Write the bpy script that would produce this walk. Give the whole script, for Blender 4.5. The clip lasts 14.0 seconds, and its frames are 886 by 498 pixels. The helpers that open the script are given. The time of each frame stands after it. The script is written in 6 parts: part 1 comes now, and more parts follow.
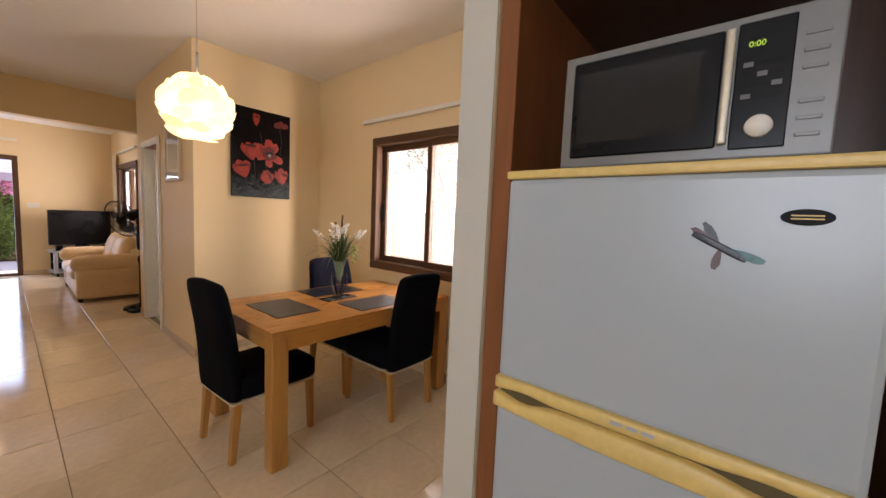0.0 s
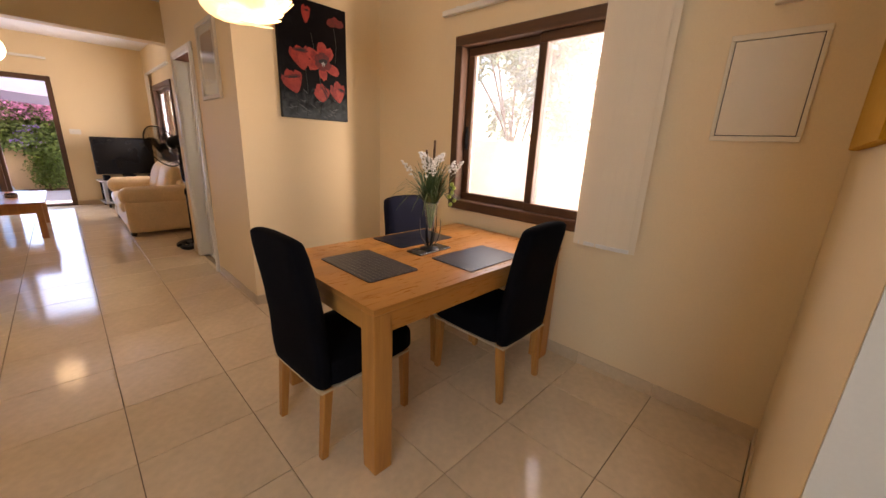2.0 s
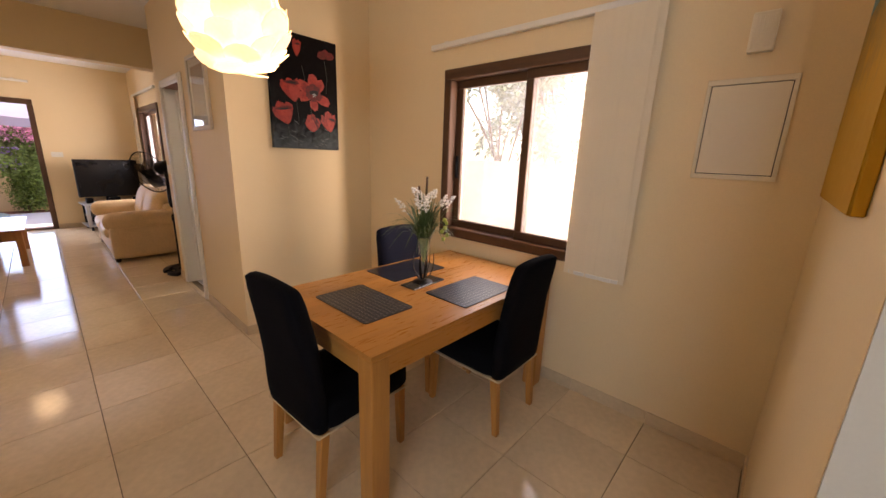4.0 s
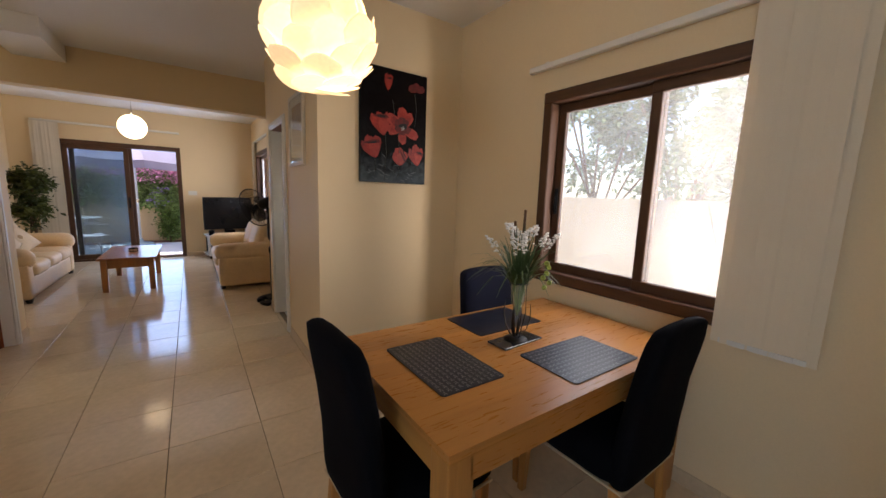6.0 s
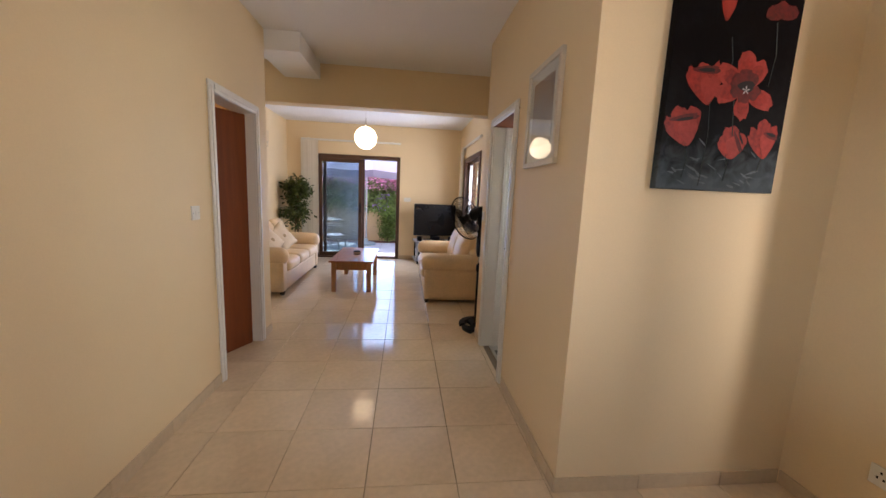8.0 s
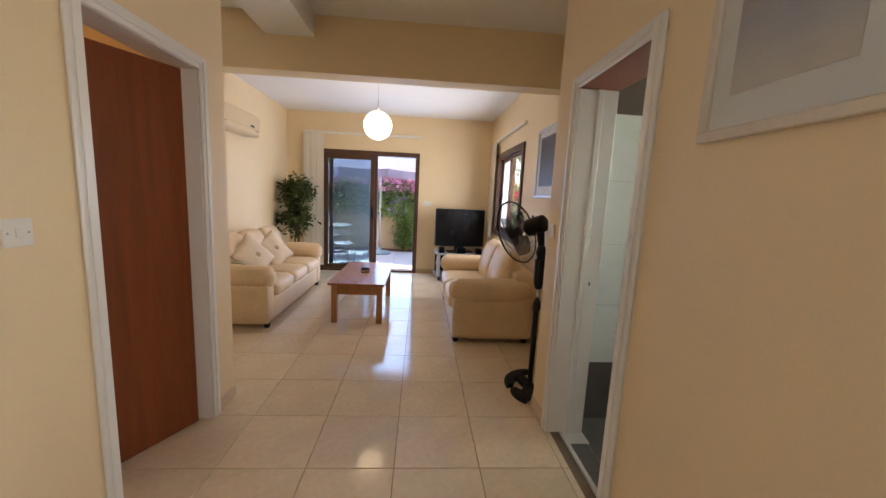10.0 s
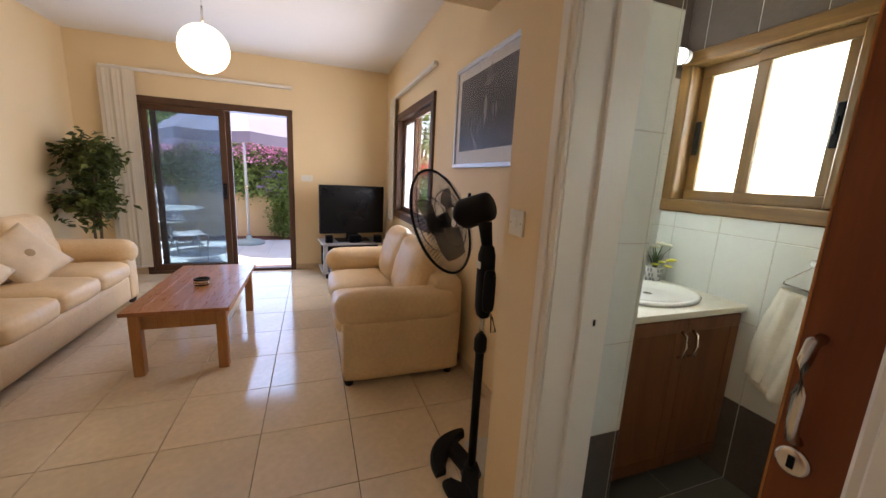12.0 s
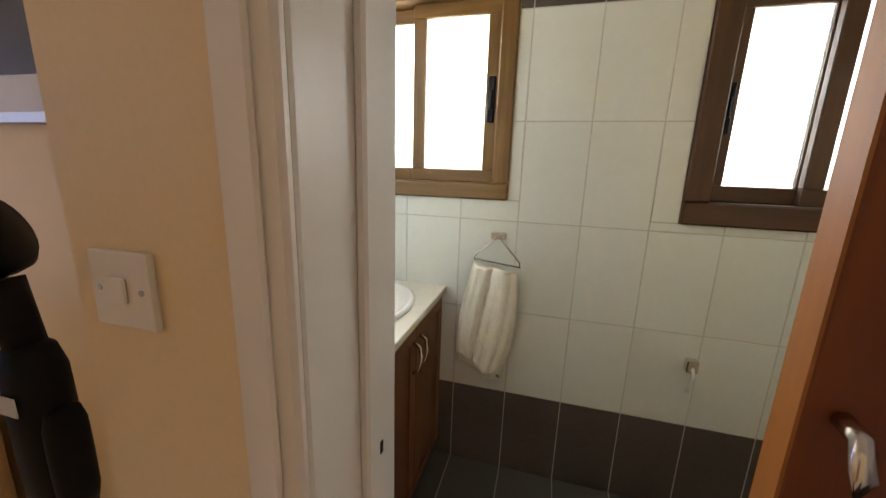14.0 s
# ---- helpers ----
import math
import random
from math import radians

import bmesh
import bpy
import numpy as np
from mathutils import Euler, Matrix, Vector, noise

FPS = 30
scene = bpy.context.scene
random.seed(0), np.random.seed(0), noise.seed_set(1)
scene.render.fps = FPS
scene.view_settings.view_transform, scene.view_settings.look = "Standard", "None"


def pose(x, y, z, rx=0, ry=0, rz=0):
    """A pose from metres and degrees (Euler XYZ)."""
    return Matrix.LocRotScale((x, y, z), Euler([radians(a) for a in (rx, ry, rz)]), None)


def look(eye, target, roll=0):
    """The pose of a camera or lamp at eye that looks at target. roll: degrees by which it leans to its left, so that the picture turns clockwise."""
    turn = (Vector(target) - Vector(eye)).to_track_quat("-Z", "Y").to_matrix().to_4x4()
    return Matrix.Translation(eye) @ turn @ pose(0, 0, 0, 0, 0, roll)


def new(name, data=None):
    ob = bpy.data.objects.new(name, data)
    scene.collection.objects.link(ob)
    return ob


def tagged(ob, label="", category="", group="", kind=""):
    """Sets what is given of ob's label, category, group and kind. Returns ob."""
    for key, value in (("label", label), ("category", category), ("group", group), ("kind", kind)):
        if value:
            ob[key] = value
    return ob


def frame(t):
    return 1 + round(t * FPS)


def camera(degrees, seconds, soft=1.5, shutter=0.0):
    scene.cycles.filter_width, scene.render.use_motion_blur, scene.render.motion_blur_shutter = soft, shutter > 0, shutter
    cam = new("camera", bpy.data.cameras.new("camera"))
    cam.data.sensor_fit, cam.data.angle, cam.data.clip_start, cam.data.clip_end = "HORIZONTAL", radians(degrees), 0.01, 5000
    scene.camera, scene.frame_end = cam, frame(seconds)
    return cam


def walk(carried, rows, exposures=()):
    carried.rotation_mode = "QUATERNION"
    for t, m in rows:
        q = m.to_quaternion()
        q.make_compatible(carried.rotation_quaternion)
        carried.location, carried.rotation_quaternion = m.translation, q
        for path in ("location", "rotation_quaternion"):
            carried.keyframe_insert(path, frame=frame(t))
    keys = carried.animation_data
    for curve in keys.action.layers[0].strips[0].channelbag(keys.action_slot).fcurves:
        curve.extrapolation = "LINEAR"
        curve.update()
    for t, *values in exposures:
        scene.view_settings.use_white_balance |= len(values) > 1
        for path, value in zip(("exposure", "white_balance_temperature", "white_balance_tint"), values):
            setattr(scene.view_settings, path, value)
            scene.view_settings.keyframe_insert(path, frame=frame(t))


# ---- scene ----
cam = camera(101.2, 14.0)
PATH = [
    (0, (3.833, -0.159, 1.358), (2.566, 1.379, 1.19), 2.5),
    (0.5, (3.553, -0.11, 1.359), (2.165, 1.315, 1.156), 2.6),
    (1, (3.325, -0.022, 1.362), (1.925, 1.377, 1.071), 2.8),
    (1.5, (3.156, 0.025, 1.351), (1.768, 1.411, 0.959), 2.7),
    (2, (3.058, -0.011, 1.325), (1.722, 1.374, 0.78), 2.7),
    (2.2, (3.033, -0.009, 1.315), (1.723, 1.378, 0.713), 2.6),
    (4.5, (3.032, -0.028, 1.47), (1.72, 1.422, 1.053), 2.4),
    (5, (2.974, 0.003, 1.437), (1.638, 1.449, 1.086), 2.3),
    (5.5, (2.853, 0.113, 1.414), (1.404, 1.456, 1.103), 2.0),
    (6, (2.735, 0.172, 1.404), (1.109, 1.299, 1.111), 2.0),
    (6.5, (2.481, 0.131, 1.388), (0.687, 0.964, 1.094), 2.0),
    (7, (2.224, 0.146, 1.391), (0.332, 0.723, 1.095), 2.0),
    (7.5, (1.907, 0.191, 1.415), (-0.038, 0.552, 1.12), 2.2),
    (8, (1.597, 0.154, 1.42), (-0.369, 0.371, 1.122), 2.5),
    (8.2, (1.484, 0.098, 1.416), (-0.487, 0.288, 1.131), 2.6),
    (10.3, (0.157, 0.085, 1.407), (-1.818, 0.198, 1.117), 2.6),
    (10.5, (0.016, 0.134, 1.392), (-1.96, 0.231, 1.099), 2.4),
    (11, (-0.271, 0.195, 1.372), (-2.239, 0.36, 1.053), 2.7),
    (11.5, (-0.577, 0.221, 1.362), (-2.515, 0.568, 1.007), 2.9),
    (12, (-0.812, 0.274, 1.36), (-2.657, 0.946, 0.98), 2.9),
    (12.5, (-1.062, 0.396, 1.356), (-2.723, 1.433, 0.949), 2.7),
    (13, (-1.204, 0.502, 1.343), (-2.629, 1.846, 0.939), 2.4),
    (13.5, (-1.347, 0.565, 1.359), (-2.375, 2.23, 0.945), 2.5),
    (14, (-1.441, 0.647, 1.365), (-1.955, 2.531, 0.933), 1.9),
]
walk(cam, [(t, look(eye, target, roll)) for t, eye, target, roll in PATH],
     exposures=[(0.0, 2.44, 7900, 26), (1.5, 2.42, 8250, 30), (2.2, 2.42, 8250, 30), (4.5, 2.34, 8100, 28), (5.0, 2.16, 7500, 24), (5.5, 1.98, 7000, 21), (6.5, 1.8, 6800, 19), (7.0, 2.14, 7200, 22),
                (7.5, 2.5, 7300, 24), (8.2, 2.32, 6450, 19), (10.5, 2.4, 6700, 17), (11.5, 2.36, 6800, 18), (12.5, 2.22, 7200, 23), (14.0, 2.26, 7200, 25)])

# ---- world, sun and large lights ----
world = bpy.data.worlds.new("sky")
scene.world = world
world.use_nodes = True
wn = world.node_tree.nodes
sky = wn.new("ShaderNodeTexSky")
sky.sky_type = "NISHITA"
sky.sun_disc = False
sky.sun_elevation = radians(60)
sky.sun_rotation = radians(189.5)
wn["Background"].inputs["Strength"].default_value = 0.15
world.node_tree.links.new(sky.outputs["Color"], wn["Background"].inputs["Color"])
sun = new("sun", bpy.data.lights.new("sun", "SUN"))
sun.data.energy, sun.data.angle, sun.data.color = 4.0, radians(0.53), (1.0, 0.95, 0.86)
sun.matrix_world = look((-0.25, -1.5, 2.8), (0, 0, 0))


def window_light(name, eye, target, w, h, watts, colour=(0.95, 0.96, 1.0)):
    lamp = new(name, bpy.data.lights.new(name, "AREA"))
    lamp.data.shape, lamp.data.size, lamp.data.size_y = "RECTANGLE", w, h
    lamp.data.energy, lamp.data.color = watts, colour
    lamp.matrix_world = look(eye, target)
    return lamp


window_light("daylight_dining", (1.66, 2.46, 1.47), (1.3, 0, 1.5), 1.15, 1.2, 3.2)
window_light("daylight_dining_side", (2.2, 2.44, 1.47), (0.08, 1.4, 1.2), 0.12, 1.1, 4.6, (1.0, 0.97, 0.92))
window_light("daylight_patio", (-6.5, -0.45, 1.1), (0, -0.5, 1.5), 0.95, 2.0, 7.5, (0.34, 0.58, 1.0))
window_light("daylight_living", (-4.72, 1.62, 1.5), (-4.72, 0, 1.9), 1.4, 1.2, 10)
window_light("daylight_bath", (-1.95, 2.5, 1.7), (-1.95, 0, 1.5), 0.65, 0.7, 4.6, (0.86, 1.0, 0.96))
window_light("daylight_bath_small", (-0.6, 2.5, 1.65), (-0.6, 0, 1.4), 0.5, 0.6, 2, (0.86, 1.0, 0.96))
window_light("daylight_kitchen", (4.1, -2.75, 1.6), (1.6, 0, 2.2), 1.5, 1.1, 14.5, (0.58, 0.78, 1.0))


def point_light(name, p, watts, colour, radius):
    lamp = new(name, bpy.data.lights.new(name, "POINT"))
    lamp.data.energy, lamp.data.color, lamp.data.shadow_soft_size = watts, colour, radius
    lamp.location = p
    return lamp


# unseen warm fill light, added behind the bedroom door
point_light("bedroom_fill", (-0.9, -2.5, 2.2), 2, (1.0, 0.62, 0.28), 0.12)


# ---- materials ----
def mat(name, colour, rough=0.5, metal=0.0, var=0.1, scale=4.0, fine=60.0, bump=0.05, bump_dist=0.002, rvar=0.1, emit=None, spec=0.5,
        stretch=(1, 1, 1), two=None, coat=0.0, random_value=0.0, trans=0.0, alpha=1.0, sub=0.0):
    """A paint-like surface with colour changes at two scales, a fine relief and uneven gloss."""
    m = bpy.data.materials.new(name)
    m.use_nodes = True
    nt = m.node_tree
    b = nt.nodes["Principled BSDF"]
    tc = nt.nodes.new("ShaderNodeTexCoord")
    mp = nt.nodes.new("ShaderNodeMapping")
    mp.inputs["Scale"].default_value = stretch
    nt.links.new(tc.outputs["Object"], mp.inputs["Vector"])
    n1, n2 = nt.nodes.new("ShaderNodeTexNoise"), nt.nodes.new("ShaderNodeTexNoise")
    for n, s, d in ((n1, scale, 4), (n2, fine, 5)):
        n.inputs["Scale"].default_value, n.inputs["Detail"].default_value = s, d
        nt.links.new(mp.outputs["Vector"], n.inputs["Vector"])
    mix = nt.nodes.new("ShaderNodeMix")
    mix.data_type = "RGBA"
    dark = tuple(c * (1 - var) for c in colour) if two is None else two
    lite = tuple(min(1, c * (1 + var)) for c in colour) if two is None else colour
    mix.inputs["A"].default_value, mix.inputs["B"].default_value = (*dark, 1), (*lite, 1)
    add = nt.nodes.new("ShaderNodeMath")
    add.operation = "MULTIPLY_ADD"
    add.inputs[1].default_value = 0.45
    nt.links.new(n2.outputs["Fac"], add.inputs[0])
    half = nt.nodes.new("ShaderNodeMath")
    half.operation = "MULTIPLY"
    half.inputs[1].default_value = 0.55
    nt.links.new(n1.outputs["Fac"], half.inputs[0])
    nt.links.new(half.outputs[0], add.inputs[2])
    ramp = nt.nodes.new("ShaderNodeMapRange")
    ramp.inputs["From Min"].default_value, ramp.inputs["From Max"].default_value = 0.32, 0.68
    nt.links.new(add.outputs[0], ramp.inputs["Value"])
    nt.links.new(ramp.outputs["Result"], mix.inputs["Factor"])
    out = mix.outputs["Result"]
    if random_value:
        info = nt.nodes.new("ShaderNodeObjectInfo")
        hsv = nt.nodes.new("ShaderNodeHueSaturation")
        mr = nt.nodes.new("ShaderNodeMapRange")
        mr.inputs["To Min"].default_value, mr.inputs["To Max"].default_value = 1 - random_value, 1 + random_value
        nt.links.new(info.outputs["Random"], mr.inputs["Value"])
        nt.links.new(mr.outputs["Result"], hsv.inputs["Value"])
        nt.links.new(out, hsv.inputs["Color"])
        out = hsv.outputs["Color"]
    nt.links.new(out, b.inputs["Base Color"])
    rr = nt.nodes.new("ShaderNodeMapRange")
    rr.inputs["To Min"].default_value, rr.inputs["To Max"].default_value = max(0.02, rough - rvar), min(1, rough + rvar)
    nt.links.new(n1.outputs["Fac"], rr.inputs["Value"])
    nt.links.new(rr.outputs["Result"], b.inputs["Roughness"])
    b.inputs["Metallic"].default_value = metal
    b.inputs["Specular IOR Level"].default_value = spec
    b.inputs["Coat Weight"].default_value = coat
    b.inputs["Transmission Weight"].default_value = trans
    b.inputs["Alpha"].default_value = alpha
    if sub:
        b.inputs["Subsurface Weight"].default_value = sub
        b.inputs["Subsurface Radius"].default_value = (0.02, 0.015, 0.01)
    if bump:
        bp = nt.nodes.new("ShaderNodeBump")
        bp.inputs["Strength"].default_value, bp.inputs["Distance"].default_value = bump, bump_dist
        nt.links.new(n2.outputs["Fac"], bp.inputs["Height"])
        nt.links.new(bp.outputs["Normal"], b.inputs["Normal"])
    if emit:
        b.inputs["Emission Color"].default_value, b.inputs["Emission Strength"].default_value = (*emit[0], 1), emit[1]
    return m


def wood(name, light, dark, rough=0.4, axis=0, scale=1.0, coat=0.0, shift=0.0):
    """Timber with stretched grain along one axis, growth bands and pores."""
    m = bpy.data.materials.new(name)
    m.use_nodes = True
    nt = m.node_tree
    b = nt.nodes["Principled BSDF"]
    tc = nt.nodes.new("ShaderNodeTexCoord")
    mp = nt.nodes.new("ShaderNodeMapping")
    s = [14.0 * scale] * 3
    s[axis] = 1.1 * scale
    mp.inputs["Scale"].default_value = s
    nt.links.new(tc.outputs["Object"], mp.inputs["Vector"])
    n1, n2 = nt.nodes.new("ShaderNodeTexNoise"), nt.nodes.new("ShaderNodeTexNoise")
    n1.inputs["Scale"].default_value, n1.inputs["Detail"].default_value, n1.inputs["Distortion"].default_value = 0.9, 6, 1.2
    n2.inputs["Scale"].default_value, n2.inputs["Detail"].default_value = 9, 3
    for n in (n1, n2):
        nt.links.new(mp.outputs["Vector"], n.inputs["Vector"])
    ramp = nt.nodes.new("ShaderNodeValToRGB")
    e = ramp.color_ramp.elements
    e[0].position, e[0].color, e[1].position, e[1].color = 0.3, (*dark, 1), 0.66, (*light, 1)
    add = nt.nodes.new("ShaderNodeMix")
    add.inputs["Factor"].default_value = 0.3
    nt.links.new(n1.outputs["Fac"], add.inputs["A"])
    nt.links.new(n2.outputs["Fac"], add.inputs["B"])
    nt.links.new(add.outputs["Result"], ramp.inputs["Fac"])
    out = ramp.outputs["Color"]
    if shift:
        info, hsv, mr = (nt.nodes.new("ShaderNode" + k) for k in ("ObjectInfo", "HueSaturation", "MapRange"))
        mr.inputs["To Min"].default_value, mr.inputs["To Max"].default_value = 1 - shift, 1 + shift
        nt.links.new(info.outputs["Random"], mr.inputs["Value"])
        nt.links.new(mr.outputs["Result"], hsv.inputs["Value"])
        nt.links.new(out, hsv.inputs["Color"])
        out = hsv.outputs["Color"]
    nt.links.new(out, b.inputs["Base Color"])
    rr = nt.nodes.new("ShaderNodeMapRange")
    rr.inputs["To Min"].default_value, rr.inputs["To Max"].default_value = rough - 0.08, rough + 0.12
    nt.links.new(n2.outputs["Fac"], rr.inputs["Value"])
    nt.links.new(rr.outputs["Result"], b.inputs["Roughness"])
    b.inputs["Coat Weight"].default_value = coat
    bp = nt.nodes.new("ShaderNodeBump")
    bp.inputs["Strength"].default_value, bp.inputs["Distance"].default_value = 0.05, 0.001
    nt.links.new(add.outputs["Result"], bp.inputs["Height"])
    nt.links.new(bp.outputs["Normal"], b.inputs["Normal"])
    return m


def glass(name, tint=(1, 1, 1), rough=0.0, veil=0.0, shine=0.75):
    """A thin pane: clear, with a reflection that grows towards grazing angles."""
    m = bpy.data.materials.new(name)
    m.use_nodes = True
    nt = m.node_tree
    nt.nodes.remove(nt.nodes["Principled BSDF"])
    tr, gl, mx, lw = (nt.nodes.new("ShaderNode" + k) for k in ("BsdfTransparent", "BsdfGlossy", "MixShader", "LayerWeight"))
    pw, sc = nt.nodes.new("ShaderNodeMath"), nt.nodes.new("ShaderNodeMath")
    tr.inputs["Color"].default_value = (*tint, 1)
    gl.inputs["Roughness"].default_value = rough
    lw.inputs["Blend"].default_value = 0.5
    pw.operation, pw.inputs[1].default_value = "POWER", 5
    sc.operation, sc.inputs[1].default_value, sc.inputs[2].default_value = "MULTIPLY_ADD", shine, 0.035
    nt.links.new(lw.outputs["Facing"], pw.inputs[0])
    nt.links.new(pw.outputs[0], sc.inputs[0])
    nt.links.new(sc.outputs[0], mx.inputs[0])
    nt.links.new(tr.outputs[0], mx.inputs[1])
    nt.links.new(gl.outputs[0], mx.inputs[2])
    out = mx.outputs[0]
    # an uneven white veil mixed into the pane
    if veil:
        tl, md, df, nz = (nt.nodes.new("ShaderNode" + k) for k in ("BsdfTranslucent", "MixShader", "Math", "TexNoise"))
        tl.inputs["Color"].default_value = (0.8, 0.8, 0.78, 1)
        nz.inputs["Scale"].default_value, nz.inputs["Detail"].default_value = 3, 6
        df.operation, df.inputs[1].default_value = "MULTIPLY", veil * 2
        nt.links.new(nz.outputs["Fac"], df.inputs[0])
        nt.links.new(df.outputs[0], md.inputs[0])
        nt.links.new(out, md.inputs[1])
        nt.links.new(tl.outputs[0], md.inputs[2])
        out = md.outputs[0]
    nt.links.new(out, nt.nodes["Material Output"].inputs["Surface"])
    return m


WALL = mat("cream_wall_paint", (0.82, 0.645, 0.395), 0.62, var=0.035, scale=1.3, fine=140, bump=0.06, bump_dist=0.0015)
CEIL = mat("white_ceiling_paint", (0.85, 0.83, 0.80), 0.8, var=0.03, scale=1.0, fine=90, bump=0.05)
TILE = mat("cream_floor_tile", (0.72, 0.57, 0.39), 0.11, var=0.10, scale=3.2, fine=26, bump=0.02, rvar=0.05, random_value=0.05)
GROUT = mat("brown_grout", (0.19, 0.138, 0.09), 0.85, var=0.25, scale=9, fine=120, bump=0.3)
SKIRT = mat("cream_skirting_tile", (0.62, 0.475, 0.305), 0.4, var=0.08, scale=5, fine=40, bump=0.02, random_value=0.05)
WHITE = mat("white_gloss_paint", (0.80, 0.77, 0.71), 0.3, var=0.006, rvar=0.0, scale=7, fine=160, bump=0.04, bump_dist=0.0006)
OFFWHITE = mat("off_white_wall_paint", (0.56, 0.53, 0.45), 0.65, var=0.03, scale=2, fine=140, bump=0.06)
PLASTIC = mat("white_plastic", (0.80, 0.76, 0.68), 0.35, var=0.02, scale=6, bump=0.0)
OAK = wood("oak_tabletop", (0.50, 0.215, 0.05), (0.41, 0.165, 0.036), 0.28, 1, shift=0.10)
OAKZ = wood("oak_leg", (0.53, 0.25, 0.064), (0.37, 0.15, 0.036), 0.4, 2)
OAKX = wood("oak_rail", (0.53, 0.25, 0.064), (0.37, 0.15, 0.036), 0.4, 0)
PINE = wood("red_pine_top", (0.50, 0.215, 0.085), (0.33, 0.115, 0.042), 0.28, 0, coat=0.3)
PINEZ = wood("pine_leg", (0.52, 0.25, 0.09), (0.36, 0.15, 0.05), 0.38, 2)
FRAME = wood("brown_window_frame", (0.105, 0.045, 0.019), (0.055, 0.023, 0.010), 0.48, 0)
FRAMEZ = wood("brown_window_upright", (0.105, 0.045, 0.019), (0.055, 0.023, 0.010), 0.48, 2)
OAKWIN = wood("olive_oak_frame", (0.25, 0.132, 0.037), (0.12, 0.06, 0.017), 0.36, 0)
OAKWINZ = wood("olive_oak_upright", (0.25, 0.132, 0.037), (0.12, 0.06, 0.017), 0.36, 2)
DOORWOOD = wood("mahogany_door", (0.25, 0.060, 0.012), (0.17, 0.038, 0.008), 0.45, 2)
CABWOOD = wood("cherry_cabinet", (0.235, 0.088, 0.034), (0.14, 0.048, 0.018), 0.35, 2)
NICHE = wood("cherry_panel", (0.29, 0.092, 0.024), (0.19, 0.058, 0.015), 0.52, 2)
VELVET = mat("black_stretch_fabric", (0.0045, 0.0045, 0.006), 0.95, var=0.3, scale=6, fine=220, bump=0.25, spec=0.06)
NAVY = mat("navy_stretch_fabric", (0.006, 0.007, 0.016), 0.92, var=0.3, scale=6, fine=220, bump=0.25, spec=0.15)
HEM = mat("cream_hem", (0.62, 0.50, 0.32), 0.9, fine=150, bump=0.2)
LEATHER = mat("cream_leather", (0.75, 0.55, 0.325), 0.45, var=0.09, scale=5, fine=45, bump=0.2, bump_dist=0.003)
CUSHION = mat("pale_cushion_cloth", (0.72, 0.58, 0.41), 0.8, var=0.1, scale=9, fine=160, bump=0.3)
DARKFOOT = mat("dark_foot", (0.02, 0.016, 0.014), 0.5)
BLACKP = mat("black_plastic", (0.008, 0.008, 0.009), 0.5, spec=0.15, var=0.2, scale=8, fine=150, bump=0.04)
SCREEN = mat("black_screen", (0.005, 0.005, 0.006), 0.28, spec=0.2, var=0.1, bump=0.0, rvar=0.03)
METALB = mat("black_iron", (0.018, 0.017, 0.016), 0.45, metal=0.6, bump=0.1)
CHROME = mat("brushed_chrome", (0.72, 0.71, 0.68), 0.22, metal=1.0, var=0.04, bump=0.02)
SILVER = mat("silver_paint", (0.42, 0.43, 0.45), 0.4, metal=0.4, var=0.05)
GLASS = glass("clear_glass", (0.97, 0.985, 0.98))
PICGLASS = glass("picture_glass", (0.98, 0.98, 0.98), 0.4, 0.0, 0.2)
# white veil imitates the washed-out glare of the bright yard
GLARED = glass("glare_veiled_glass", (0.88, 0.895, 0.89), 0.0, 0.08)
# tint and veil put a bluish reflection into the door glass itself
DOORPANE = glass("reflection_tinted_door_glass", (0.66, 0.73, 0.77), 0.05, 0.018)
# pale blue-grey reflection of the left sash, built in as tint and veil
HAZED = glass("reflection_hazed_glass", (0.55, 0.60, 0.66), 0.08, 0.25)
FROST = mat("frosted_glass", (0.93, 0.95, 0.92), 0.6, trans=1.0, bump=0.15, var=0.02)


# ---- building helpers ----
def link_mesh(name, bm, material, parent=None, smooth=False):
    me = bpy.data.meshes.new(name)
    bm.normal_update()
    bm.to_mesh(me)
    bm.free()
    if material:
        me.materials.append(material)
    if smooth:
        me.shade_smooth()
    ob = new(name, me)
    if parent:
        ob.parent = parent
    return ob


def part(name, bm, material, parent, label="", smooth=False):
    ob = link_mesh(name, bm, material, parent, smooth)
    return tagged(ob, label) if label else ob


def thing(name, label, category, at=(0, 0, 0), turn=0, group=""):
    ob = new(name)
    ob.empty_display_size = 0.1
    ob.matrix_basis = pose(*at, 0, 0, turn)
    return tagged(ob, label, category, group)


def solid(name, bm, material, label, category, at=(0, 0, 0), turn=0, group="", kind="", smooth=False):
    ob = link_mesh(name, bm, material, None, smooth)
    ob.matrix_basis = pose(*at, 0, 0, turn)
    return tagged(ob, label, category, group, kind)


def box(x0, x1, y0, y1, z0, z1, bevel=0.0, seg=1, bm=None):
    """A box, with its edges rounded; adds to bm when that is given."""
    b = bmesh.new()
    r = bmesh.ops.create_cube(b, size=1)
    bmesh.ops.scale(b, vec=(x1 - x0, y1 - y0, z1 - z0), verts=r["verts"])
    bmesh.ops.translate(b, vec=((x0 + x1) / 2, (y0 + y1) / 2, (z0 + z1) / 2), verts=r["verts"])
    if bevel:
        bmesh.ops.bevel(b, geom=b.edges[:], offset=bevel, segments=seg, affect="EDGES", profile=0.6)
    return join(bm, b)


